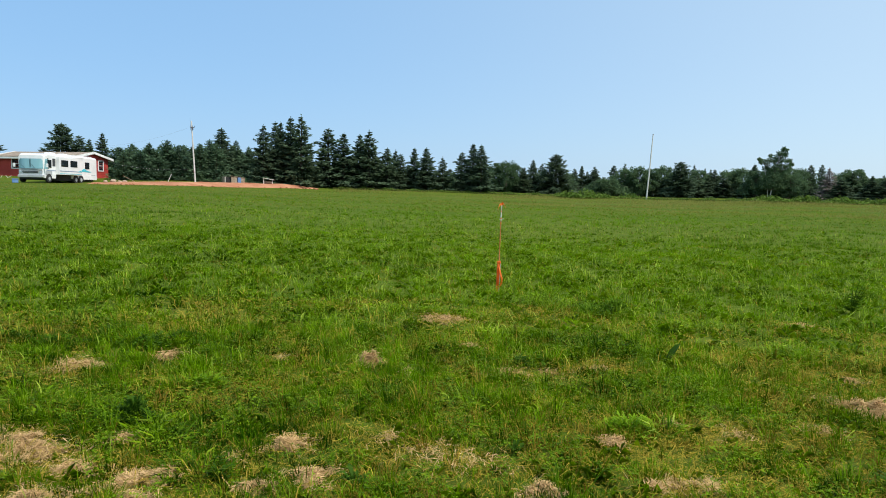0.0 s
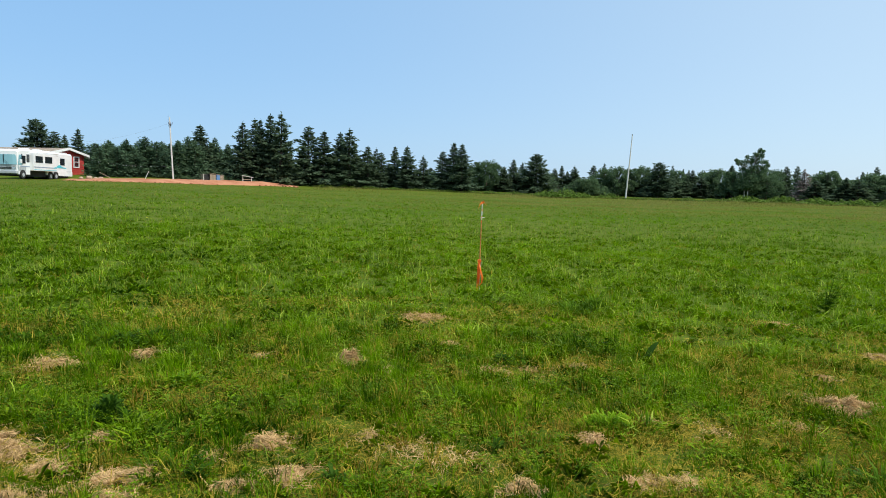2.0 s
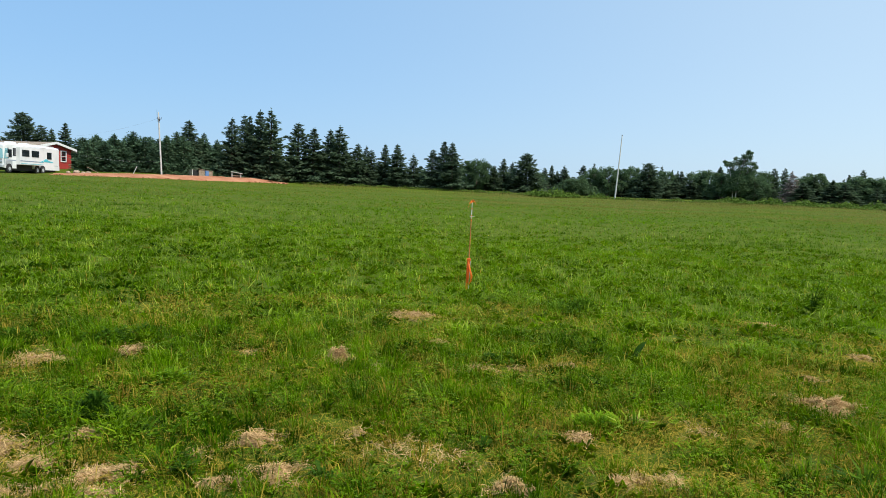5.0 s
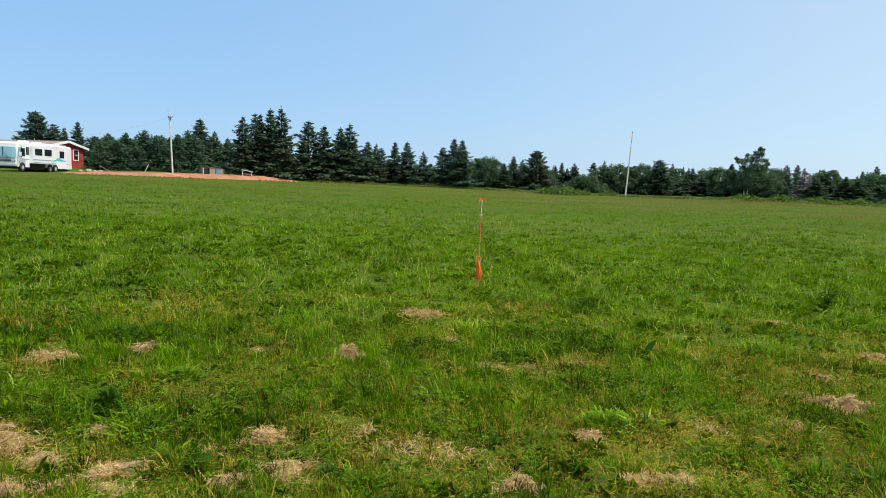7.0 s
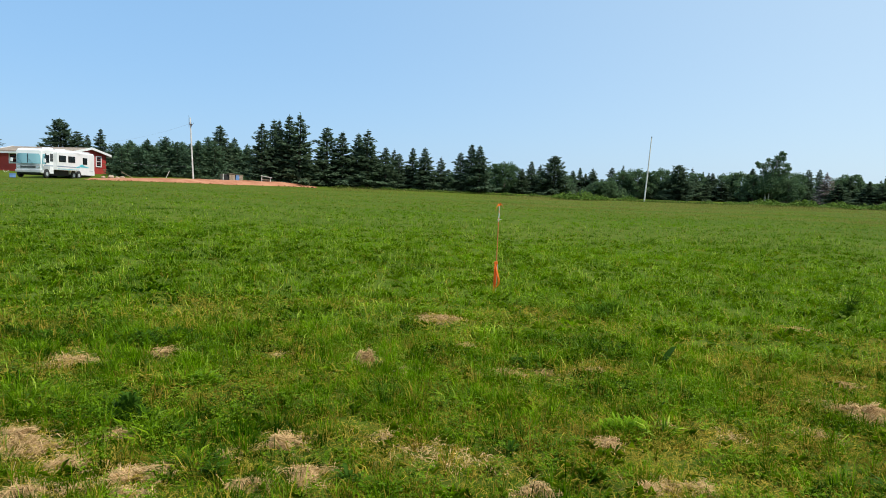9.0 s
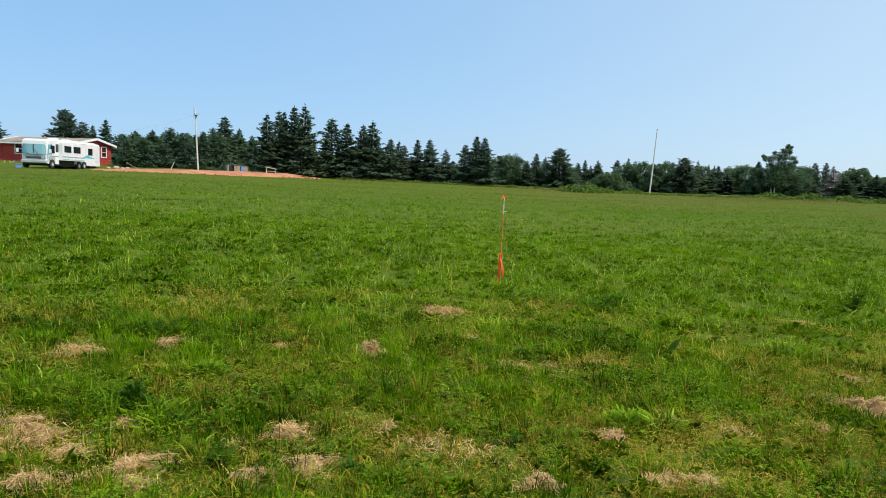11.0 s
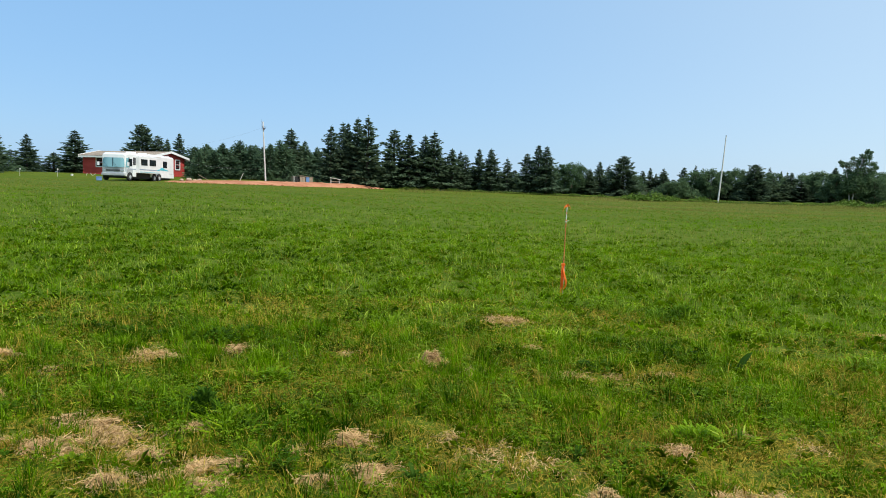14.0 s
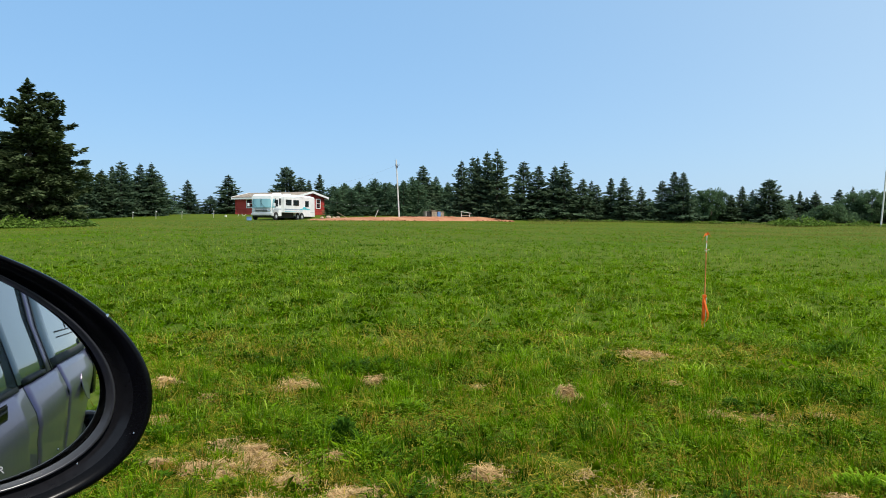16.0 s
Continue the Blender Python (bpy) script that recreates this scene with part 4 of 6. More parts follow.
    part("roof_rail", box(5.5, 0.05, 0.08, (1.8, -1.1, 3.24)), M_WHITE, root)
    part("awning_roll", tube([(-2.2, -W / 2 - 0.10, 3.02), (2.1, -W / 2 - 0.10, 3.02)], [0.05, 0.05], 8), M_WHITE, root)
    part("ladder_rack", box(1.5, 1.2, 0.12, (5.9, 0, 0.62)), M_DARK, root, "dark tow rack")


motorhome()

# ---- utility poles, sheds, posts and clutter by the house ----


def utility_pole():
    m = frame_at(19.78, 92)
    root = empty("utility_pole", m, "pale weathered utility pole with a short crossarm", "utility pole")
    lean = -0.06
    part("post", tube([(0.36, 0, -0.4), (0.13, 0, 4), (lean, 0, 7.75)], [0.10, 0.09, 0.07], 12), M_POLE, root)
    part("crossarm", box(0.46, 0.07, 0.07, (lean + 0.12, -0.12, 6.93), 0.01), M_DARKMETAL, root)
    part("transformer_bracket", box(0.10, 0.12, 0.26, (lean + 0.16, -0.14, 6.80), 0.03), M_DARKMETAL, root)
    for x in (-0.08, 0.14, 0.36):
        part("insulator", tube([(lean + x, -0.12, 7.0), (lean + x, -0.12, 7.1), (lean + x, -0.12, 7.16)], [0.02, 0.03, 0.015], 8), M_DARKMETAL, root)
    part("mast", tube([(lean - 0.12, 0, 6.6), (lean - 0.16, 0, 8.05)], [0.02, 0.012], 6), M_WIRE, root)


utility_pole()
m = frame_at(-16.27, 95)
bare = empty("bare_pole", m, "thin pale leaning pole without wires", "utility pole")
part("post", tube([(-0.28, 0, -0.4), (0.0, 0, 4), (0.24, 0, 8.35)], [0.10, 0.085, 0.06], 12), M_POLE, bare)
part("cap", tube([(0.24, 0, 8.33), (0.245, 0, 8.43)], [0.09, 0.06], 10), M_WIRE, bare)


def cable(a0, b0, sag, label):
    pts = [a0.lerp(b0, i / 14) - Vector((0, 0, sag * 4 * (i / 14) * (1 - i / 14))) for i in range(15)]
    return tagged(part("cable", tube(pts, [0.0045] * 15, 5), M_WIRE), label, "cable")


pole_top = frame_at(19.78, 92) @ Vector((-0.1, -0.12, 7.0))
house_corner = frame_at(26.5, 101) @ Vector((0, 0, 4.0))
cable(pole_top, house_corner, 0.5, "thin service cable sagging from the pole to the house")
near_end, far_end = frame_at(19.8, 92) @ Vector((-0.1, -0.1, 1.8)), frame_at(25.4, 97) @ Vector((0, 0, 2.1))
line = cable(near_end, far_end, 0.28, "thin line with small pale markers strung near the pole")
for t in (0.22, 0.34, 0.41, 0.45, 0.52, 0.56, 0.60, 0.68, 0.74, 0.86):
    bead = bmesh.new()
    c = near_end.lerp(far_end, t) - Vector((0, 0, 0.28 * 4 * t * (1 - t) + 0.05))
    bmesh.ops.create_icosphere(bead, subdivisions=1, radius=0.032, matrix=Matrix.Translation(c) @ Matrix.Diagonal((1.3, 1.0, 0.8, 1)))
    part("marker", bead, M_WHITEPAINT, line, "small pale marker")


def shed():
    m = frame_at(16.75, 97) @ Matrix.Rotation(radians(12), 4, "Z") @ Matrix.Diagonal((0.88, 0.9, 0.82, 1))
    root = empty("low_shed", m, "low weathered board shed with a blue panel", "shed")
    part("wall", box(2.9, 0.06, 1.05, (0, 0.9, 0.6)), M_TIMBER, root)
    part("wall", box(0.06, 1.7, 1.05, (-1.45, 0, 0.6)), M_TIMBER, root)
    part("wall", box(0.06, 1.7, 0.95, (1.45, 0, 0.55)), M_TIMBER, root)
    for i in range(5):
        part("board", box(0.155, 0.04, 1.0, (-0.42 + i * 0.165, -0.87, 0.58)), M_TIMBER, root)
    part("panel", box(0.5, 0.05, 0.98, (0.68, -0.88, 0.58)), M_BLUE, root, "faded blue panel")
    for i in range(3):
        part("board", box(0.155, 0.04, 0.9, (1.03 + i * 0.165, -0.87, 0.53)), M_TIMBER, root)
    part("post", box(0.09, 0.09, 1.05, (-1.4, -0.86, 0.6)), M_POLE, root)
    # solid dark block that paints the shade within the open front
    part("lining", box(0.85, 1.5, 0.95, (-0.95, 0.1, 0.58)), M_DARK, root, "dark block standing in for the shade behind the open front")
    part("roof", box(2.2, 1.9, 0.05, turn=Matrix.Translation((0.42, 0, 1.12)) @ Matrix.Rotation(radians(9), 4, "Y")), M_TIMBER, root)


def small_hut():
    m = frame_at(14.1, 95.5)
    root = empty("animal_shelter", m, "small open shelter with a pale slanted roof", "shed")
    for x, high in ((-0.6, 1.0), (0.5, 0.84)):
        part("post", box(0.09, 0.09, high, (x, -0.4, high / 2 - 0.05)), M_POLE, root)
        part("post", box(0.09, 0.09, high, (x, 0.4, high / 2 - 0.05)), M_POLE, root)
    part("roof", box(1.45, 1.1, 0.07, turn=Matrix.Translation((0.02, 0, 0.93)) @ Matrix.Rotation(radians(9), 4, "Y")), M_POLE, root)
    part("back", box(1.0, 0.04, 0.7, (-0.05, 0.46, 0.36)), M_DARK, root, "dark back board")
    part("rail", box(1.05, 0.05, 0.08, (-0.05, -0.4, 0.52)), M_TIMBER, root)


shed()
small_hut()
lean = frame_at(21.45, 92)
tagged(part("leaning_post", tube([lean @ Vector((-0.28, 0, -0.1)), lean @ Vector((0.28, 0, 1.15))], [0.04, 0.035], 8), M_POLE), "pale post leaning out of the ground", "post")
lean = frame_at(24.2, 92)
tagged(part("fallen_plank", box(1.5, 0.2, 0.05, turn=lean @ Matrix.Translation((0, 0, 0.45)) @ Matrix.Rotation(radians(28), 4, "Y")), M_TIMBER), "weathered plank propped on the rubble", "plank")
b = frame_at(31.5, 81.5)
binob = empty("storage_tub", b, "blue plastic storage tub by the motorhome", "tub")
part("tub", box(0.55, 0.4, 0.36, (0, 0, 0.20), 0.05), M_BLUE, binob)
part("lid", box(0.6, 0.45, 0.06, (0, 0, 0.41), 0.02), M_BLUE, binob)
for i, (az, dx, dz, tilt) in enumerate(((32.3, 0, 0.2, 24), (32.05, 0.1, 0.2, -35), (31.8, 0, 0.2, 52))):
    c = frame_at(az, 97)
    tagged(part("stacked_board", box(0.05, 0.05, 0.36, turn=c @ Matrix.Translation((dx, 0, dz)) @ Matrix.Rotation(radians(tilt), 4, "Y")), M_POLE), "pale board leaning by the house wall", "board", "boards by the house wall")
c = frame_at(33.25, 96)
tagged(part("white_bucket", tube([c @ Vector((0, 0, 0)), c @ Vector((0, 0, 0.24))], [0.13, 0.16], 12), M_WHITEPAINT), "white bucket standing in the grass", "bucket")
for i, (dx, s) in enumerate(((0, 0.3), (0.7, 0.22), (1.2, 0.26), (-0.8, 0.2))):
    c = frame_at(25.3, 90)
    bm = bmesh.new()
    bmesh.ops.create_icosphere(bm, subdivisions=2, radius=s, matrix=c @ Matrix.Translation((dx, 0, s * 0.55 + 0.1)) @ Matrix.Diagonal((1.2, 1, 0.75, 1)))
    for v in bm.verts:
        v.co += Vector(noise.noise_vector(v.co * 4)) * s * 0.25
    tagged(part("rubble_stone", bm, M_TIMBER), "grey-brown stone in the rubble heap", "stone", "rubble heap")


def fence_post(az, r, high):
    c = frame_at(az, r)
    root = empty("fence_post", c, "thin white electric-fence post", "fence post", "fence posts beyond the meadow")
    part("stake", tube([(0, 0, -0.2), (0.02, 0, high)], [0.022, 0.018], 8), M_POLE, root)
    part("insulator", box(0.13, 0.06, 0.10, (0.05, -0.02, high - 0.1), 0.02), M_WHITEPAINT, root)


for az, r, high in ((39.93, 92, 0.9), (38.33, 92, 1.0), (36.48, 93, 0.9), (34.17, 94, 0.95), (43.0, 92, 0.9)):
    fence_post(az, r, high)

# ---- survey stake ----


def ribbon(points, width, side, bm=None):
    """A cloth ribbon along points, doubled to have thickness."""
    bm = bm or bmesh.new()
    side = Vector(side).normalized()
    rows = []
    for i, p in enumerate(points):
        p = Vector(p)
        w = side * width * (0.5 if 0 < i < len(points) - 1 else 0.38)
        twist = Matrix.Rotation(0.5 * math.sin(i * 1.3), 3, "Z")
        rows.append((bm.verts.new(p - twist @ w), bm.verts.new(p + twist @ w)))
    for r0, r1 in zip(rows, rows[1:]):
        bm.faces.new((r0[0], r0[1], r1[1], r1[0]))
    bmesh.ops.solidify(bm, geom=bm.faces[:], thickness=0.0015)
    return bm


def survey_stake():
    root = empty("survey_stake", Matrix.Translation((0.715, 8.891, float(ground_z(0.715, 8.891)))), "orange survey stake with fluttering marking ribbons", "survey stake")
    part("lath", box(0.042, 0.014, 0.46, (0.0, 0, 0.17), 0.002, Matrix.Rotation(radians(2), 4, "Y")), M_ORANGEPAINT, root, "orange-painted wooden lath")
    part("lath_edge", box(0.006, 0.012, 0.40, (0.021, -0.004, 0.19), 0.001, Matrix.Rotation(radians(2), 4, "Y")), M_POLE, root, "bare pale edge of the lath")
    part("rod", tube([(0.008, 0.012, -0.1), (0.012, 0.012, 0.5), (0.018, 0.01, 0.93)], [0.0065, 0.0065, 0.006], 8), M_RUST, root, "thin rusty orange rod")
    part("tip", tube([(0.018, 0.01, 0.91), (0.024, 0.01, 1.13)], [0.006, 0.005], 8), M_WHITEPAINT, root, "white-painted rod tip")
    part("tie", tube([(0.0, 0.01, 0.935), (0.06, 0.005, 0.942)], [0.004, 0.003], 6), M_WHITEPAINT, root)
    for z in (0.88, 0.94, 1.03):
        part("wrap", tube([(0.018 + (z - 0.9) * 0.03, 0.01, z), (0.0185 + (z - 0.9) * 0.03, 0.01, z + 0.014)], [0.0075, 0.0075], 8), M_ORANGE, root)
    top = ribbon([(0.024, 0, 1.12), (0.008, -0.01, 1.13), (-0.012, -0.02, 1.105), (-0.025, -0.02, 1.065)], 0.034, (0.35, 0.35, 0.8))
    ribbon([(0.024, 0, 1.12), (0.036, -0.01, 1.145), (0.056, -0.015, 1.12), (0.072, 0, 1.09)], 0.032, (-0.3, 0.3, 0.8), top)
    part("top_ribbon", top, M_ORANGE, root, "bright orange plastic ribbon tied at the tip")
    low = ribbon([(0.0, -0.015, 0.38), (0.012, -0.03, 0.31), (0.028, -0.035, 0.24), (0.048, -0.03, 0.17), (0.044, -0.02, 0.11), (0.018, -0.02, 0.07)], 0.028, (0.8, 0.35, 0.5))
    ribbon([(0.0, -0.015, 0.38), (-0.006, -0.03, 0.31), (0.002, -0.035, 0.2), (-0.006, -0.03, 0.1), (-0.004, -0.03, 0.03)], 0.03, (1, -0.4, 0.1), low)
    part("lower_ribbon", low, M_ORANGE, root, "bright orange ribbon hanging down the lath")
    part("knot", box(0.05, 0.03, 0.035, (0.005, -0.005, 0.385), 0.008), M_ORANGE, root)


survey_stake()

# ---- car with its wing mirror ----


def car():
    # the car faces -x; its side stands just behind the camera
    SIDE = -0.14
    root = empty("parked_car", Matrix.Translation((0, 0, 0)), "lilac-grey metallic family car with a black wing mirror", "car")

    def side_y(x, z):
        """How far the flank stands out, by place along the car and height."""
        t = (x - 0.4) / 2.6
        plan = -0.10 * t * t - 0.16 * max(0.0, (x - 2.0)) ** 2 - 0.10 * max(0.0, -1.2 - x) ** 2
        if z > 1.1:
            lean = -0.36 * (z - 1.1)
        elif z > 0.98:
            lean = 0.46 * (1.1 - z)
        else:
            lean = 0.055 - 0.06 * (0.98 - z) - 0.30 * (0.98 - z) ** 2
        return SIDE + plan + lean

    def flank(x0, x1, z0, z1, name, mat, steps=10, rows=10, out=0.0, thick=0.02, label="", parent=None):
        """A piece of the car's side between two stations, as a shell with thickness."""
        bm = bmesh.new()
        grid = []
        for i in range(steps + 1):
            u = i / steps
            col = []
            for j in range(rows + 1):
                w = j / rows
                xa = x0(w) if callable(x0) else x0
                xb = x1(w) if callable(x1) else x1
                za, zb = (z0(u) if callable(z0) else z0), (z1(u) if callable(z1) else z1)
                x, z = xa + (xb - xa) * u, za + (zb - za) * w
                col.append(bm.verts.new((x, side_y(x, z) + out, z)))
            grid.append(col)
        for i in range(steps):
            for j in range(rows):
                bm.faces.new((grid[i][j], grid[i + 1][j], grid[i + 1][j + 1], grid[i][j + 1]))
        bmesh.ops.recalc_face_normals(bm, faces=bm.faces[:])
        if bm.faces[:][0].normal.y < 0:
            bmesh.ops.reverse_faces(bm, faces=bm.faces[:])
        bmesh.ops.solidify(bm, geom=bm.faces[:], thickness=thick)
        return part(name, bm, mat, parent or root, label, smooth=True)

    BELT = 1.10
    gap = 0.011
    rear_edge = lambda w: 1.47 + 0.11 * min(1.0, w * 1.5)
    flank(-1.75, -0.95 - gap, 0.42, 0.98, "front_wing", M_PAINT)
    door = flank(-0.95, 1.055 - gap, 0.32, BELT, "front_door", M_PAINT, 18, 16, thick=0.008)
    rear = flank(1.055, lambda w: rear_edge(w) - gap, 0.32, BELT, "rear_door", M_PAINT, 8, 16, thick=0.008)
    flank(rear_edge, 2.72, 0.45, BELT + 0.01, "rear_quarter", M_PAINT, 16, 16, thick=0.008)
    flank(-1.75, 2.6, 0.2, 0.31, "sill", M_BLACK, 12, 4)
    flank(1.055 - gap, 1.055, 0.33, BELT, "door_seal", M_GASKET, 1, 16, -0.0008, 0.006)
    flank(lambda w: rear_edge(w) - gap, rear_edge, 0.45, BELT, "door_seal", M_GASKET, 1, 16, -0.0008, 0.006)

    # greenhouse
    def pillar(xb, xt, w, mat, name="pillar", zt=1.62, out=0.002):
        flank(lambda k: xb + (xt - xb) * k, lambda k: xb + w + (xt - xb) * k, BELT + 0.006, zt, name, mat, 2, 8, out, 0.006)

    def pane(xa, xb, ta, tb, name, label):
        flank(lambda k: xa + (ta - xa) * k, lambda k: xb + (tb - xb) * k, BELT + 0.012, 1.60, name, M_CARGLASS, 6, 8, 0.0, 0.004, label=label)

    pillar(-0.95, -0.30, 0.07, M_PAINT, "windscreen_pillar")
    pillar(0.40, 0.40, 0.05, M_GASKET, "door_pillar")
    pane(0.45, 1.00, 0.45, 1.08, "fixed_door_window", "tinted fixed pane of the front door")
    pillar(1.00, 1.08, 0.006, M_GASKET, "window_divider", out=0.0025)
    pane(1.014, 1.37, 1.094, 1.46, "rear_door_window", "tinted rear door window")
    pillar(1.37, 1.46, 0.022, M_GASKET, "rear_door_frame", out=0.003)
    pillar(1.396, 1.486, 0.058, M_PAINT, "quarter_pillar")
    pillar(1.454, 1.536, 0.028, M_GASKET, "quarter_seal", out=0.003)
    pane(1.488, 2.45, 1.57, 2.12, "quarter_window", "tinted rear quarter window")
    flank(1.985, 1.995, 1.265, 1.55, "vent_frame", M_GASKET, 1, 4, 0.002, 0.004)
    flank(1.75, 2.25, 1.255, 1.262, "vent_frame", M_GASKET, 4, 1, 0.002, 0.004)
    flank(1.76, 2.25, 1.228, 1.234, "vent_frame", M_GASKET, 4, 1, 0.002, 0.004)
    pillar(2.46, 2.12, 0.26, M_PAINT, "tail_pillar")
    flank(1.05, 1.40, BELT + 0.004, BELT + 0.022, "belt_seal", M_GASKET, 4, 2, 0.003, 0.006)
    flank(1.50, 2.5, BELT + 0.012, BELT + 0.05, "belt_seal", M_TYRE, 8, 2, 0.004, 0.006, label="dark grey moulding under the quarter window")
    flank(-0.92, 1.00, BELT - 0.004, BELT + 0.012, "belt_seal", M_GASKET, 8, 2, 0.002, 0.006)
    flank(-0.28, 2.4, 1.60, 1.66, "roof_rail", M_PAINT, 12, 3, 0.002)
    # bonnet, windscreen, roof, tailgate and far side
    prof = [(-1.9, 0.35), (-1.95, 0.7), (-1.75, 0.95), (-0.98, 1.08), (-0.25, 1.63), (0.4, 1.70), (1.4, 1.70), (2.15, 1.64), (2.68, 1.12), (2.74, 0.85), (2.68, 0.4)]

    def shell(first, last, name, mat, label=""):
        bm = bmesh.new()
        ring = []
        for x, z in prof[first:last + 1]:
            y0 = side_y(x, min(z, 1.62)) - 0.012
            y1 = -1.85 - (side_y(x, min(z, 1.62)) - SIDE)
            ring.append([bm.verts.new((x, y0 + (y1 - y0) * j / 6, z + 0.035 * math.sin(math.pi * j / 6))) for j in range(7)])
        for r0, r1 in zip(ring, ring[1:]):
            for j in range(6):
                bm.faces.new((r0[j], r0[j + 1], r1[j + 1], r1[j]))
        bmesh.ops.recalc_face_normals(bm, faces=bm.faces[:])
        return part(name, bm, mat, root, label, smooth=True)

    shell(0, 2, "front_bumper", M_PAINT)
    shell(2, 3, "bonnet", M_PAINT)
    shell(3, 4, "windscreen", M_CLEARGLASS, "clear laminated windscreen")
    shell(4, 7, "roof", M_PAINT)
    shell(7, 8, "rear_window", M_CARGLASS, "tinted rear window")
    shell(8, 10, "tailgate", M_PAINT)
    for y in (-0.32, -1.66):
        part("headlamp", box(0.10, 0.30, 0.14, (-1.86, y, 0.80), 0.03), M_CHROME, root)
    far = bmesh.new()
    far.faces.new([far.verts.new((x, -1.85 - (side_y(x, min(z, 1.62)) - SIDE), z)) for x, z in [(-1.9, 0.35), (-1.95, 0.7), (-1.75, 0.95), (-0.98, 1.08), (2.68, 1.12), (2.74, 0.85), (2.68, 0.4)]])
    part("far_side", far, M_PAINT, root)
    def far_piece(xb0, xb1, xt0, xt1, name, mat, label="", out=0.0):
        bm = bmesh.new()
        bm.faces.new([bm.verts.new(q) for q in ((xb0, -1.85 - out, 1.09), (xb1, -1.85 - out, 1.10), (xt1, -1.67 - out, 1.66), (xt0, -1.67 - out, 1.66))])
        bmesh.ops.solidify(bm, geom=bm.faces[:], thickness=0.02)
        part(name, bm, mat, root, label)

    far_piece(-0.98, -0.90, -0.30, -0.22, "far_pillar", M_PAINT)
    far_piece(-0.90, 0.44, -0.22, 0.44, "far_door_window", M_CARGLASS, "tinted front door window")
    far_piece(0.44, 0.52, 0.44, 0.52, "far_pillar", M_PAINT)
    far_piece(0.52, 1.40, 0.52, 1.46, "far_rear_window", M_CARGLASS, "tinted rear door window")
    far_piece(1.40, 1.50, 1.46, 1.54, "far_pillar", M_PAINT)
    far_piece(1.50, 2.44, 1.54, 2.10, "far_quarter_window", M_CARGLASS, "tinted rear quarter window")
    far_piece(2.44, 2.70, 2.10, 2.36, "far_pillar", M_PAINT)
    part("headlining", box(2.3, 1.3, 0.02, (1.0, -0.98, 1.64)), M_DARK, root, "dark roof lining")
    part("rear_bumper", box(0.14, 1.62, 0.26, (2.70, -1.0, 0.50), 0.05), M_BLACK, root)
    part("floor_pan", box(4.3, 1.6, 0.06, (0.4, -0.95, 0.33)), M_DARK, root)
    for x in (0.1, 1.1):
        part("seat", box(0.5, 1.3, 0.12, (x, -0.95, 0.62), 0.04), M_DARK, root)
        part("seat_back", box(0.14, 1.3, 0.65, (x + 0.28, -0.95, 0.98), 0.05), M_DARK, root)
    # door handles, fuel flap, tail lamp, wheels
    for owner, x in ((door, 0.72),):
        part("handle_cup", prism([(-0.10, -0.03), (0.10, -0.03), (0.10, 0.03), (-0.10, 0.03)], 0.01, m=Matrix.Translation((x, side_y(x, 1.06) + 0.003, 1.06)), bevel=0.004), M_GASKET, owner)
        part("handle", box(0.16, 0.012, 0.026, (x, side_y(x, 1.06) + 0.010, 1.063), 0.005), M_BLACK, owner)
    part("fuel_flap", prism([(0.10 * math.cos(i * 0.2618), 0.075 * math.sin(i * 0.2618)) for i in range(24)], 0.003, m=Matrix.Translation((1.93, side_y(1.93, 0.94) + 0.006, 0.94)) @ Matrix.Rotation(-0.12, 4, "Z") @ Matrix.Rotation(0.22, 4, "X")), M_PAINT, root)
    part("tail_lamp", box(0.10, 0.06, 0.42, (2.62, side_y(2.62, 0.98) - 0.01, 0.98), 0.02), M_BLACK, root)
    for x in (-1.32, 2.02):
        for y, s in ((side_y(x, 0.4) - 0.10, 1), (-1.75, -1)):
            w = part("wheel", tube([(x, y - 0.10, 0.33), (x, y - 0.09, 0.33), (x, y + 0.09, 0.33), (x, y + 0.10, 0.33)], [0.29, 0.33, 0.33, 0.29], 28), M_TYRE, root)
            part("rim", tube([(x, y + s * 0.05, 0.33), (x, y + s * 0.104, 0.33)], [0.21, 0.19], 20), M_CHROME, w)
    part("wheel_arch", prism([(0.42 * math.cos(math.pi * i / 12), 0.42 * math.sin(math.pi * i / 12)) for i in range(13)], 0.012, m=Matrix.Translation((2.02, side_y(2.02, 0.5) + 0.012, 0.33))), M_DARK, root)
    return root


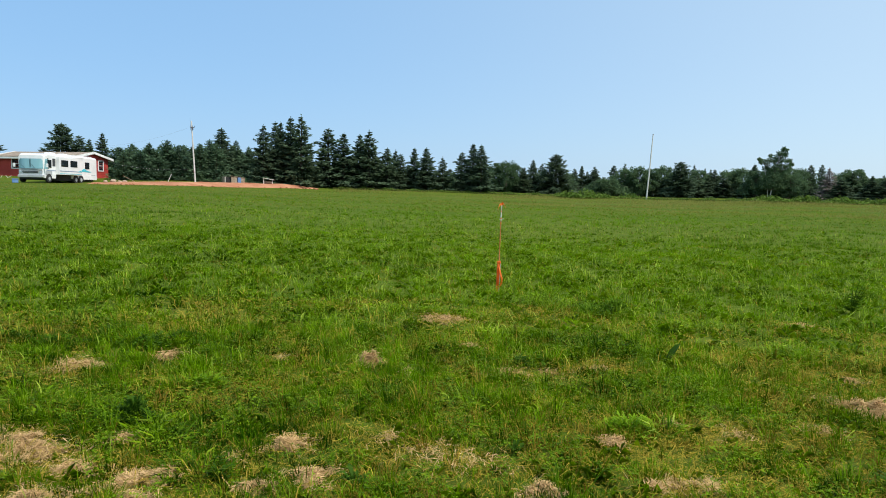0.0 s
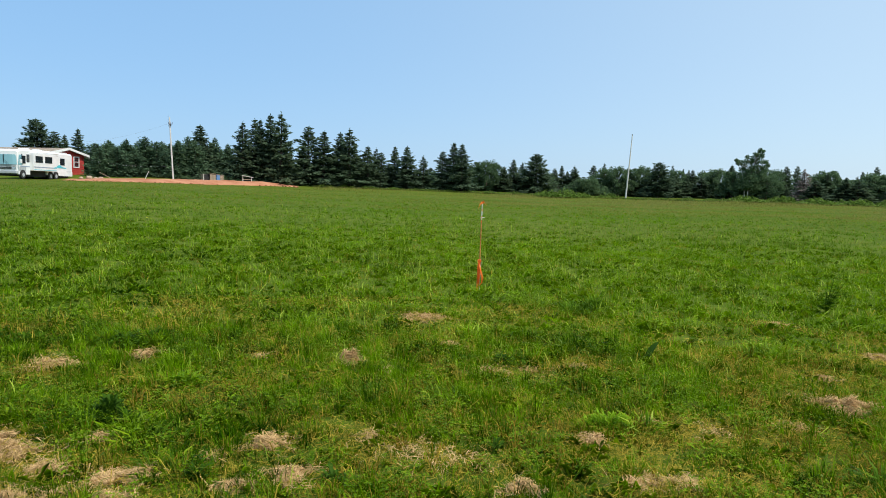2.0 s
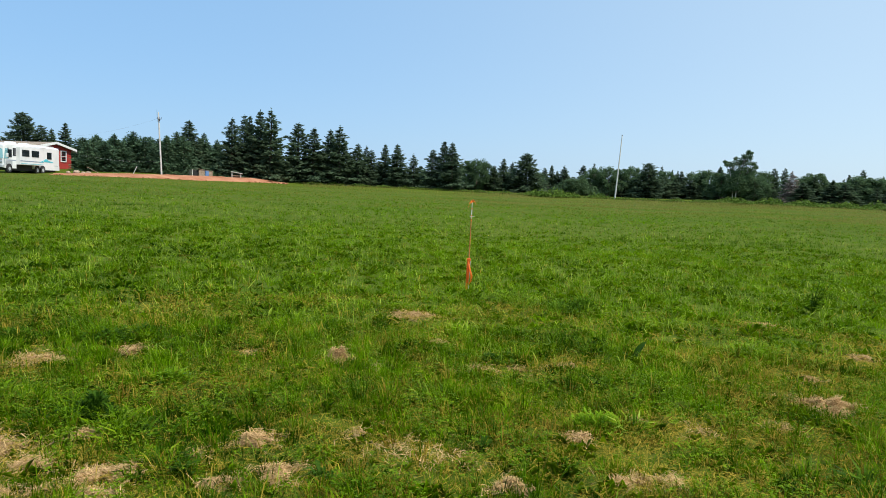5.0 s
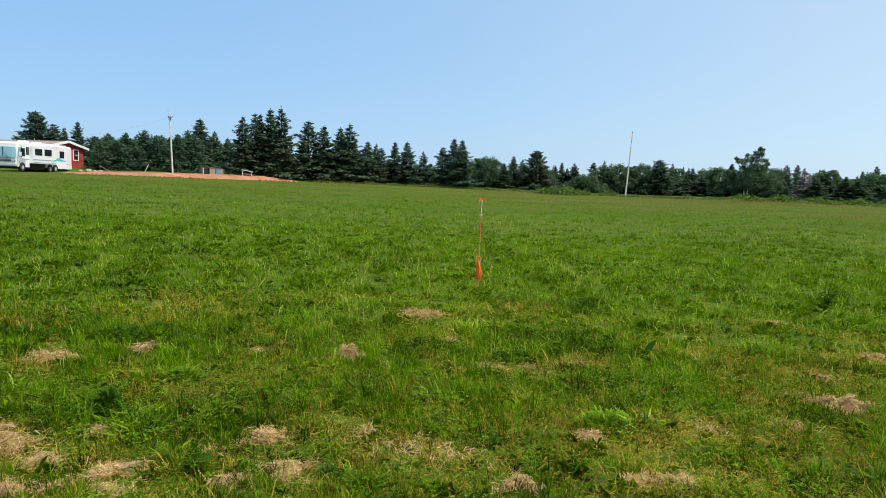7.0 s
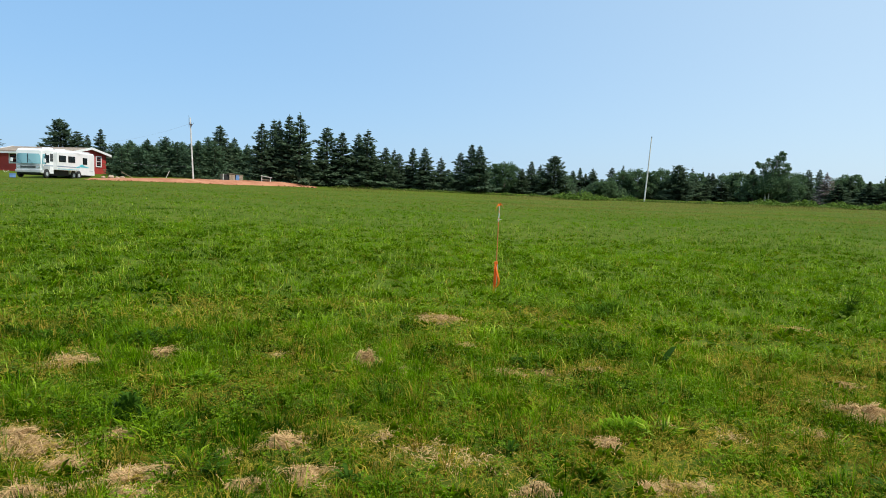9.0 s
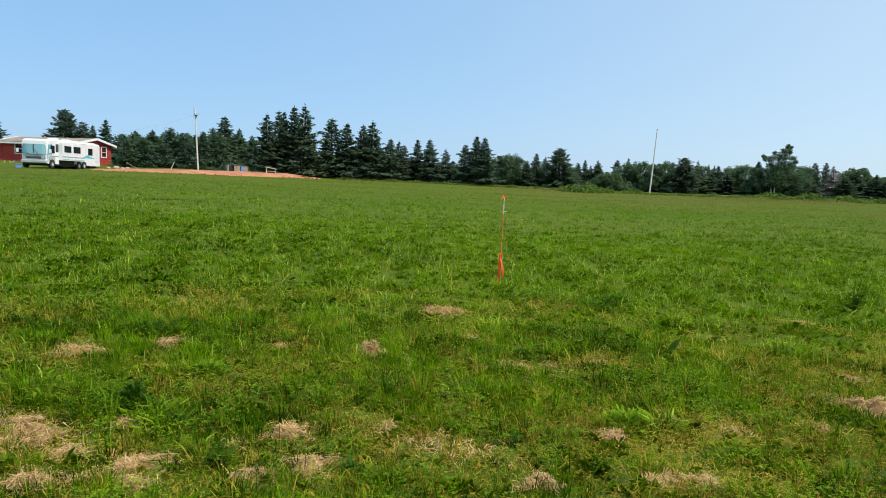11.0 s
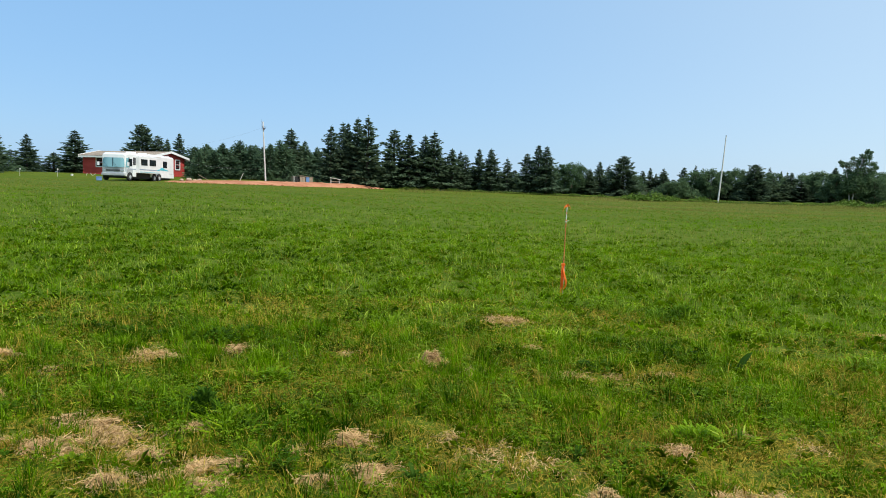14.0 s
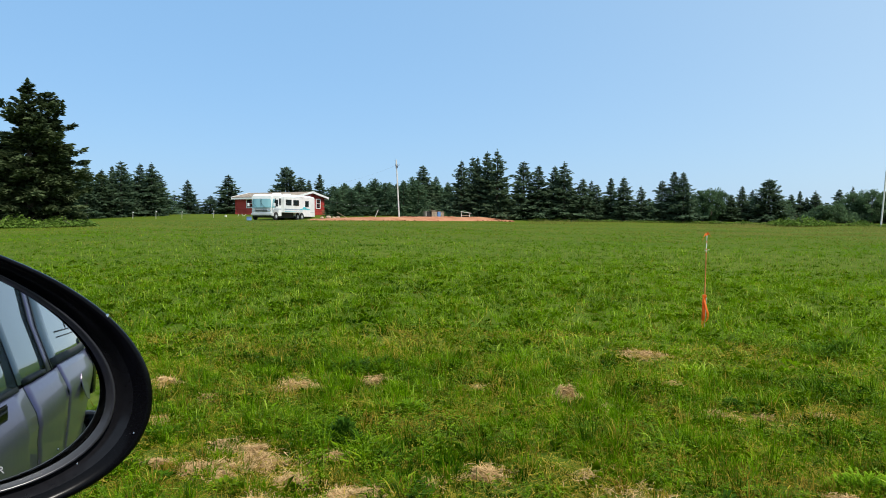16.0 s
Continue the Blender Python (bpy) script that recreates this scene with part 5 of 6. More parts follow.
def wing_mirror(owner):
    n = Vector((0.8370, -0.5455, 0.042)).normalized()
    u = Vector((0, 0, 1)).cross(n).normalized()
    v = n.cross(u)
    p0 = Vector((-0.2984, 0.2828, 1.3121))

    # the glass's outline and the housing's outermost one: centre, half axes, squareness, turn
    INNER, OUTER = (-0.0594, 0.0193, 0.0997, 0.0567, 1.96, -0.3757), (-0.0589, 0.0165, 0.1194, 0.0676, 2.03, -0.3248)

    def oval(share, out, grow=0.0, steps=84):
        """A ring between the two outlines, drawn in or let out by grow."""
        k = min(1.0, max(0.0, share))
        cu, cv, a, b, power, turn = (p + (q - p) * k for p, q in zip(INNER, OUTER))
        pts = []
        for i in range(steps):
            t = 6.283185 * i / steps
            c, s = math.cos(t), math.sin(t)
            x = (a + grow) * math.copysign(abs(c) ** (2 / power), c)
            y = (b + grow * 0.62) * math.copysign(abs(s) ** (2 / power), s)
            pts.append(p0 + u * (cu + x * math.cos(turn) - y * math.sin(turn)) + v * (cv + x * math.sin(turn) + y * math.cos(turn)) + n * out)
        return pts

    def loft(rings):
        bm = bmesh.new()
        made = [[bm.verts.new(p) for p in ring] for ring in rings]
        for r0, r1 in zip(made, made[1:]):
            for j in range(len(r0)):
                k = (j + 1) % len(r0)
                bm.faces.new((r0[j], r0[k], r1[k], r1[j]))
        return bm, made

    # rounded shell: rim towards the driver, bowl towards the front
    bm, made = loft([oval(0.50, 0.0082), oval(0.64, 0.0108), oval(0.76, 0.0124), oval(0.86, 0.0126), oval(0.94, 0.0112), oval(0.99, 0.0080), oval(1.0, 0.0030), oval(1.0, -0.006, 0.001), oval(1.0, -0.031, -0.004), oval(1.0, -0.054, -0.018), oval(1.0, -0.070, -0.048), oval(1.0, -0.076, -0.09)])
    bm.faces.new(made[-1])
    bmesh.ops.recalc_face_normals(bm, faces=bm.faces[:])
    shell = part("wing_mirror", bm, M_BLACK, owner, "black plastic wing mirror housing with worn edge", smooth=True)
    lip, made = loft([oval(0.14, 0.001), oval(0.22, 0.0018), oval(0.30, 0.0034), oval(0.40, 0.0058), oval(0.50, 0.0082)])
    part("lip", lip, M_LIP, shell, "glossy black inner lip", smooth=True)
    # bezel ring just round the glass
    rim, made = loft([oval(0.15, 0.001), oval(0.13, 0.0040), oval(0.09, 0.0052), oval(0.03, 0.0042), oval(0.0, 0.0, -0.0012)])
    part("bezel", rim, M_BEZEL, shell, "satin black bezel round the glass", smooth=True)
    # convex glass
    gl = bmesh.new()
    R = 1.05
    middle = p0 + u * INNER[0] + v * INNER[1]
    prev = None
    centre = gl.verts.new(middle)
    for f in (0.2, 0.4, 0.6, 0.8, 1.0):
        ring = []
        for p in oval(0.0, 0.0, 0.002):
            p = middle + (p - middle) * f
            d = (p - middle).length
            ring.append(gl.verts.new(p - n * (d * d / (2 * R))))
        for j in range(len(ring)):
            k = (j + 1) % len(ring)
            if prev is None:
                gl.faces.new((centre, ring[j], ring[k]))
            else:
                gl.faces.new((prev[j], ring[j], ring[k], prev[k]))
        prev = ring
    bmesh.ops.recalc_face_normals(gl, faces=gl.faces[:])
    if gl.faces[:][0].normal.dot(n) < 0:
        bmesh.ops.reverse_faces(gl, faces=gl.faces[:])
    part("glass", gl, M_MIRROR, shell, "convex mirror glass showing the car's side", smooth=True)
    # warning lettering along the glass's lower edge
    fd = bpy.data.curves.new("lettering", "FONT")
    fd.body = "OBJECTS IN MIRROR ARE CLOSER THAN THEY APPEAR"
    fd.size, fd.align_x, fd.extrude = 0.0052, "RIGHT", 0.0001
    txt = new("lettering", fd)
    txt.parent = shell
    fd.materials.append(M_LETTER)
    rot = Matrix((u, v, n)).transposed().to_4x4()
    txt.matrix_world = Matrix.Translation(p0 + u * -0.0140 + v * -0.0375 + n * 0.0012) @ rot @ Matrix.Rotation(radians(-2), 4, "Z")
    # stalk to the door
    foot = Vector((-0.42, -0.06, 1.16))
    mid = p0 + u * -0.148 + v * (-0.02) - n * 0.04
    part("stalk", tube([foot, foot.lerp(mid, 0.5) + Vector((0, 0, 0.01)), mid], [0.05, 0.038, 0.036], 12), M_BLACK, shell, smooth=True)
    for cu, cv, s in ((0.0328, 0.0374, 0.0013), (0.0445, -0.0270, 0.0007), (0.0165, -0.0375, 0.0006)):
        ch = bmesh.new()
        bmesh.ops.create_icosphere(ch, subdivisions=1, radius=s, matrix=Matrix.Translation(p0 + u * cu + v * cv + n * 0.0118))
        part("stone_chip", ch, M_CHROME, shell, "pale stone chip")


wing_mirror(car())

# ---- hay, weeds and grass ----


def hay_clump(x, y, wide, seed, flat=False, tall=0.04, dense=1.0):
    """A heap of dried cuttings: crossing straws over a low, frayed mat."""
    rng = np.random.default_rng(seed)
    n = int(110 + 640 * wide) if flat else int((900 + 5600 * wide) * dense)
    rad = wide * 0.5
    a0, u = rng.uniform(0, 6.28, n), rng.uniform(0, 1, n) ** 0.55
    stray = rng.uniform(0, 1, n) < 0.38
    u[stray] *= rng.uniform(0.9, 2.1, stray.sum())
    edge = 0.8 + 0.28 * np.sin(3 * a0 + seed) + 0.2 * np.sin(5 * a0 + 2 * seed) + 0.12 * np.sin(9 * a0 + 3 * seed)
    px, py = x + np.cos(a0) * u * rad * edge * 1.15, y + np.sin(a0) * u * rad * edge * 0.95
    gone = waves(px, py, 0.16, seed + 9, 3) < -0.05 - 0.4 * (u < 0.35)
    if tall < 0.06:
        px, py, u, n = px[~gone], py[~gone], u[~gone], int((~gone).sum())
    rise = (0.012 if flat else tall) * (0.65 + 0.35 * waves(px, py, 0.12, seed, 2))
    h = np.clip(1 - u * u, 0, 1) * rise * rng.uniform(0.4, 1.15, n) + 0.010 + 0.02 * rng.uniform(0, 1, n) ** 2
    p = np.stack([px, py, ground_z(px, py) + h], -1)
    b0 = seed * 1.7 + 1.3 * waves(px, py, 0.22, seed + 5, 2) + rng.normal(0, 0.75, n)
    way = np.stack([np.cos(b0), np.sin(b0), rng.normal(0.0, 0.3, n)], -1)
    ln = (0.010 + 0.034 * rng.uniform(0, 1, n) ** 1.6)[:, None]
    sd = np.stack([-np.sin(b0), np.cos(b0), rng.normal(0, 0.5, n)], -1) * rng.uniform(0.0008, 0.0018, n)[:, None]
    mid = p + np.stack([np.zeros(n), np.zeros(n), rng.uniform(-0.004, 0.012, n)], -1)
    v = np.stack([p - way * ln - sd, p - way * ln + sd, mid + sd, mid - sd, p + way * ln], 1).reshape(-1, 3)
    i = np.arange(n)[:, None] * 5
    f = np.concatenate([i + [0, 1, 2], i + [0, 2, 3], i + [3, 2, 4]])
    if flat:
        return v, f
    # the matted core itself
    mv, mf = [], []
    k0, rings, seg = len(v), 5, 18
    for r in range(rings + 1):
        for s in range(seg):
            t = 6.2832 * s / seg
            w = r / rings * rad * 0.48 * (0.8 + 0.28 * math.sin(3 * t + seed) + 0.2 * math.sin(5 * t + 2 * seed))
            xx, yy = x + math.cos(t) * w, y + math.sin(t) * w
            mv.append((xx, yy, float(ground_z(xx, yy)) + (1 - (r / rings) ** 2) * 0.75 * tall - 0.006))
    for r in range(rings):
        for s in range(seg):
            q0, q1 = k0 + r * seg + s, k0 + r * seg + (s + 1) % seg
            mf += [(q0, q0 + seg, q1), (q1, q0 + seg, q1 + seg)]
    root = empty("hay_clump", Matrix.Identity(4), "small heap of dried pale hay cuttings on the grass", "hay", "hay heaps on the meadow")
    core = new("mat", arrays_mesh("mat", np.array(mv), np.array(mf) - k0, [M_HAY]))
    core.parent = root
    loose = tagged(new("loose_straw", arrays_mesh("loose_straw", v, f, [M_HAY])), kind="stuff")
    loose.parent = root


# heaps of hay: place, width, height and density
HEAPS = [(-2.29, 3.46, 0.14, 0.023, 1.3), (-2.09, 3.42, 0.24, 0.029, 1.3), (-1.93, 3.28, 0.20, 0.023, 1.3), (-2.14, 3.18, 0.12, 0.019, 1.2), (-2.05, 3.06, 0.10, 0.019, 1.0), (-1.67, 3.11, 0.14, 0.019, 1.1), (-1.38, 2.96, 0.14, 0.026, 1.3), (-1.26, 3.05, 0.16, 0.026, 1.3), (-1.69, 2.80, 0.13, 0.019, 1.0), (-1.27, 2.82, 0.11, 0.019, 1.0), (-2.56, 4.80, 0.30, 0.019, 0.8), (-2.01, 5.09, 0.19, 0.016, 0.7), (-1.61, 3.49, 0.13, 0.019, 0.7), (-0.77, 3.50, 0.17, 0.036, 1.8), (-0.59, 3.13, 0.18, 0.033, 1.7), (-0.80, 2.97, 0.12, 0.039, 1.5), (-0.535, 5.12, 0.105, 0.145, 5.0), (0.03, 6.86, 0.41, 0.019, 0.8), (0.25, 5.76, 0.15, 0.016, 0.6), (0.47, 3.06, 0.13, 0.033, 1.5), (1.05, 3.16, 0.14, 0.015, 0.5), (1.24, 3.15, 0.16, 0.015, 0.5), (0.96, 3.72, 0.12, 0.020, 0.45), (2.76, 4.35, 0.32, 0.075, 1.7), (3.64, 6.99, 0.23, 0.019, 0.6), (-3.55, 4.56, 0.25, 0.033, 1.2), (-2.96, 3.78, 0.16, 0.019, 0.8), (-2.49, 3.13, 0.13, 0.019, 0.8), (-2.24, 3.12, 0.14, 0.023, 1.2), (2.95, 4.98, 0.14, 0.026, 0.5), (3.90, 5.75, 0.23, 0.019, 0.6), (-6.14, 5.91, 0.37, 0.023, 0.6)]
HAY_FLAT = [(0.05, 6.84, 0.5), (-2.57, 4.84, 0.45), (-2.02, 5.12, 0.3), (-2.13, 3.40, 0.6), (-1.95, 3.25, 0.5), (-1.33, 3.02, 0.35), (-0.78, 3.55, 0.25), (-1.7, 2.85, 0.3), (2.75, 4.48, 0.34), (1.18, 5.22, 0.30), (0.53, 5.03, 0.34), (0.82, 5.08, 0.26), (-0.26, 3.64, 0.20), (-0.05, 3.46, 0.46), (0.16, 3.38, 0.42), (1.67, 3.84, 0.24), (1.36, 3.98, 0.16), (-1.19, 5.22, 0.2), (0.95, 3.70, 0.26), (1.15, 3.17, 0.30), (-0.19, 4.93, 0.16), (-1.62, 3.48, 0.24), (2.2, 3.9, 0.2), (-1.0, 3.3, 0.16), (-3.0, 4.3, 0.25), (-1.5, 2.85, 0.16)]
for i, (x, y, w, high, thick) in enumerate(HEAPS):
    hay_clump(x, y, w, 60 + i, tall=high, dense=thick)
bits, tris, count = [], [], 0
for i, (x, y, w) in enumerate(HAY_FLAT):
    v, f = hay_clump(x, y, w, 120 + i, True)
    bits.append(v)
    tris.append(f + count)
    count += len(v)
tagged(new("scattered_hay", arrays_mesh("scattered_hay", np.vstack(bits), np.vstack(tris), [M_HAY])), "thin scatter of dried hay in the grass", "hay", kind="stuff")


def weed(x, y, wide, high, leaves, seed, mat, label, broad=0.3):
    """A weed: small folded leaves on short stalks that spring from one crown."""
    rng = np.random.default_rng(seed)
    z = float(ground_z(x, y))
    vs, fs = [(x, y, z)], []
    for _ in range(leaves * 2):
        a0 = rng.uniform(0, 6.28)
        reach = wide * 0.5 * rng.uniform(0.1, 1.0) ** 0.7
        out = min(0.05, wide * rng.uniform(0.05, 0.13))
        top = high * rng.uniform(0.2, 0.95) * (1.05 - 0.8 * reach / wide)
        d = np.array([math.cos(a0), math.sin(a0)])
        b0 = a0 + rng.normal(0, 0.7)
        e0 = np.array([math.cos(b0), math.sin(b0)])
        s = np.array([-e0[1], e0[0]])
        k = len(vs)
        wd = broad * out * rng.uniform(0.7, 1.2)
        lift = rng.normal(0.15, 0.5)
        for t, wf in ((0.0, 0.15), (0.35, 0.9), (0.7, 0.8), (1.0, 0.05)):
            c = np.array([x, y]) + d * reach + e0 * out * t
            for q in (-1, 0, 1):
                p = c + s * q * wd * wf
                vs.append((p[0], p[1], z + top + lift * out * t - 0.3 * out * t * t + 0.2 * abs(q) * wd * wf))
        fs.append((0, k, k + 2))
        for r in range(3):
            for q in range(2):
                i0 = k + r * 3 + q
                fs += [(i0, i0 + 1, i0 + 4), (i0, i0 + 4, i0 + 3)]
    me = arrays_mesh("weed", np.array(vs), np.array(fs), [mat])
    tagged(new("weed", me), label, "weed", "weeds in the meadow")


TUSSOCKS = [(-2.0, 3.85, 0.24, 300), (-2.35, 4.0, 0.22, 240), (-1.5, 3.60, 0.2, 240), (-1.35, 3.45, 0.2, 200), (-1.55, 4.40, 0.2, 160), (1.25, 3.85, 0.16, 140), (-1.10, 3.10, 0.18, 200), (1.9, 7.5, 0.35, 260), (1.3, 8.0, 0.35, 300), (1.5, 5.8, 0.25, 260), (1.2, 5.75, 0.22, 200), (-2.7, 3.0, 0.2, 180), (2.2, 3.1, 0.22, 160), (2.9, 3.6, 0.2, 160), (0.2, 4.3, 0.2, 140), (-3.3, 6.2, 0.35, 300), (-1.1, 6.6, 0.35, 260), (3.0, 5.9, 0.3, 240), (-2.6, 7.6, 0.4, 320), (0.5, 6.3, 0.3, 220), (-0.4, 7.4, 0.4, 260), (-4.0, 8.0, 0.5, 320), (2.6, 6.9, 0.35, 240), (0.8, 9.6, 0.5, 300)]
DARKW, BRIGHTW = "dark green broad-leaved weed in the grass", "bright green leafy tuft in the grass"
for i, (x, y, w, h, n) in enumerate(((1.75, 7.60, 0.40, 0.14, 120), (-2.31, 5.45, 0.4, 0.10, 100), (0.75, 5.25, 0.24, 0.08, 60))):
    weed(x, y, w, h, n, 200 + i, M_WEED, DARKW)


def tall_weed(x, y, high, seed):
    """A stemmed weed: upright stalks with leaves in pairs, smaller towards the top."""
    rng = np.random.default_rng(seed)
    root = empty("tall_weed", Matrix.Translation((x, y, float(ground_z(x, y)))), "tall dark green stemmed weed standing over the grass", "weed", "weeds in the meadow")
    for s in range(7):
        a0 = rng.uniform(-0.9, 0.9)
        top = high * rng.uniform(0.5, 1.0)
        lean = Vector((math.cos(a0) * rng.uniform(0.15, 0.6) * top, math.sin(a0) * 0.3 * top, top))
        stalk = part("stalk", tube([(0, 0, -0.02), tuple(lean * 0.5 + Vector((0, 0, 0.03))), tuple(lean)], [0.005, 0.004, 0.002], 5), M_WEED, root)
        bm = bmesh.new()
        for i in range(22):
            t = 0.1 + 0.9 * i / 21
            b0 = i * 2.4 + rng.uniform(-0.4, 0.4)
            ln = 0.085 * (1.3 - 0.8 * t) * rng.uniform(0.6, 1.2)
            base = lean * t
            d = Vector((math.cos(b0), math.sin(b0), 0.45))
            w = Vector((-math.sin(b0), math.cos(b0), 0)) * ln * 0.24
            q = [bm.verts.new(base), bm.verts.new(base + d * ln * 0.5 + w), bm.verts.new(base + d * ln - Vector((0, 0, 0.25 * ln))), bm.verts.new(base + d * ln * 0.5 - w)]
            bm.faces.new(q[:3])
            bm.faces.new((q[0], q[2], q[3]))
        part("leaves", bm, M_TALLWEED, stalk)


tall_weed(4.62, 7.81, 0.46, 231)


def dock(x, y):
    """A dock plant: a few broad upright leaves, each folded along its rib."""
    root = empty("dock_plant", Matrix.Translation((x, y, float(ground_z(x, y)))), "single large dark-leaved dock plant in the grass", "weed", "weeds in the meadow")
    for a0, ln, wd, lift in ((0.2, 0.165, 0.042, 1.18), (2.6, 0.09, 0.022, 0.6), (4.3, 0.08, 0.020, 0.5)):
        bm = bmesh.new()
        rows = []
        for k in range(7):
            t = k / 6
            w = wd * math.sin(math.pi * min(1.0, 0.08 + 0.92 * t)) ** 0.7 + 0.002
            reach = ln * (t * math.cos(lift) + 0.25 * t * t)
            c = Vector((math.cos(a0) * reach, math.sin(a0) * reach, ln * math.sin(lift) * t - 0.04 * ln * t * t + 0.02))
            s = Vector((-math.sin(a0), math.cos(a0), 0)) * w
            rows.append([bm.verts.new(c - s + Vector((0, 0, 0.25 * w))), bm.verts.new(c), bm.verts.new(c + s + Vector((0, 0, 0.25 * w)))])
        for r0, r1 in zip(rows, rows[1:]):
            for j in range(2):
                bm.faces.new((r0[j], r0[j + 1], r1[j + 1], r1[j]))
        part("leaf", bm, M_DARKLEAF, root)


dock(1.80, 5.45)


def leaf_plant(x, y, wide, count, long, broad, rise, mat, seed, label):
    """A leafy plant: arched leaves, each a tapered strip folded along its rib, that spring from several crowns."""
    rng = np.random.default_rng(seed)
    n = count
    a0, u = rng.uniform(0, 6.28, n), rng.uniform(0, 1, n) ** 0.6
    bx, by = x + np.cos(a0) * u * wide * 0.38, y + np.sin(a0) * u * wide * 0.3
    z = ground_z(bx, by) + rng.uniform(0, 1.3, n) * long * rise * (1 - u * u)
    b0 = a0 + rng.normal(0, 0.9, n)
    d = np.stack([np.cos(b0), np.sin(b0)], -1)
    ln, w = long * rng.uniform(0.5, 1.15, n) * (1.1 - 0.35 * u), broad * rng.uniform(0.6, 1.2, n)
    up = rise * rng.uniform(0.5, 1.1, n)
    lean = rng.uniform(0.35, 0.95, n)
    rows = []
    for t, wf in ((0.0, 0.25), (0.3, 0.85), (0.6, 1.0), (0.85, 0.6), (1.0, 0.06)):
        c = np.stack([bx + d[:, 0] * ln * lean * t, by + d[:, 1] * ln * lean * t, z + ln * up * (1.75 * t - 0.95 * t * t)], -1)
        side = np.stack([-d[:, 1] * w * wf, d[:, 0] * w * wf, 0.35 * w * wf], -1)
        low = np.stack([d[:, 1] * w * wf, -d[:, 0] * w * wf, 0.35 * w * wf], -1)
        rows.append((c + low, c, c + side))
    v = np.stack([q for row in rows for q in row], 1).reshape(-1, 3)
    i = np.arange(n)[:, None] * 15
    f = []
    for r in range(4):
        for q in range(2):
            k = r * 3 + q
            f += [i + [k, k + 1, k + 4], i + [k, k + 4, k + 3]]
    tagged(new("leafy_weed", arrays_mesh("leafy_weed", v, np.concatenate(f), [mat])), label, "weed", "weeds in the meadow")


LONGLEAF, ROUNDLEAF = "bright green weed with long narrow leaves", "dark green weed with broad rounded leaves"
for i, (x, y, wide, count, long, broad, rise, mat, label) in enumerate((
        (1.09, 3.90, 0.42, 420, 0.075, 0.0058, 0.75, M_BRIGHTLEAF, LONGLEAF), (-1.50, 4.40, 0.36, 330, 0.056, 0.0098, 0.8, M_BRIGHTLEAF, LONGLEAF),
        (-1.66, 3.72, 0.27, 330, 0.066, 0.0100, 1.35, M_DARKLEAF, ROUNDLEAF), (-1.54, 3.66, 0.20, 110, 0.060, 0.0090, 1.1, M_WEED, ROUNDLEAF), (-1.80, 3.66, 0.20, 100, 0.060, 0.0085, 0.9, M_WEED, ROUNDLEAF),
        (-2.16, 3.72, 0.36, 140, 0.100, 0.0070, 0.6, M_LEAFY, LONGLEAF), (-1.90, 3.62, 0.26, 70, 0.110, 0.0060, 0.55, M_WEED, LONGLEAF),
        (-2.29, 5.40, 0.44, 286, 0.062, 0.0088, 0.75, M_DARKLEAF, ROUNDLEAF), (-3.04, 5.40, 0.55, 312, 0.062, 0.0083, 0.8, M_WEED, ROUNDLEAF),
        (-2.13, 5.66, 0.32, 156, 0.056, 0.0077, 0.8, M_DARKLEAF, ROUNDLEAF), (-3.47, 5.48, 0.36, 182, 0.062, 0.0083, 0.8, M_WEED, ROUNDLEAF),
        (-0.38, 3.09, 0.15, 57, 0.056, 0.0132, 0.7, M_DARKLEAF, ROUNDLEAF), (-0.28, 3.04, 0.12, 36, 0.050, 0.0099, 0.7, M_WEED, ROUNDLEAF),
        (0.40, 3.52, 0.09, 31, 0.050, 0.0110, 0.8, M_DARKLEAF, ROUNDLEAF), (0.62, 5.29, 0.18, 104, 0.056, 0.0088, 0.7, M_DARKLEAF, ROUNDLEAF),
        (1.63, 7.45, 0.42, 200, 0.087, 0.0077, 1.0, M_TALLWEED, ROUNDLEAF), (1.92, 7.70, 0.36, 240, 0.105, 0.0088, 1.0, M_TALLWEED, ROUNDLEAF),
        (0.24, 4.18, 0.24, 130, 0.050, 0.0072, 0.7, M_LEAFY, ROUNDLEAF), (-0.98, 3.04, 0.14, 67, 0.062, 0.0077, 0.8, M_DARKLEAF, ROUNDLEAF),
        (-2.35, 2.95, 0.30, 156, 0.056, 0.0088, 0.6, M_WEED, ROUNDLEAF), (-1.95, 2.95, 0.26, 130, 0.056, 0.0088, 0.6, M_LEAFY, ROUNDLEAF), (-2.75, 3.55, 0.26, 130, 0.062, 0.0072, 0.7, M_WEED, ROUNDLEAF))):
    leaf_plant(x, y, wide, count, long, broad, rise, mat, 700 + i, label)

for i, (x, y, w, h, n) in enumerate(((1.52, 3.49, 0.25, 0.10, 80), (2.83, 5.64, 0.3, 0.12, 80), (-0.22, 4.47, 0.15, 0.14, 30), (1.11, 8.07, 0.5, 0.16, 140), (-1.54, 5.66, 0.28, 0.12, 70), (-0.65, 3.63, 0.15, 0.10, 30))):
    weed(x, y, w, h, n, 260 + i, M_CLOVER, BRIGHTW, 0.22)


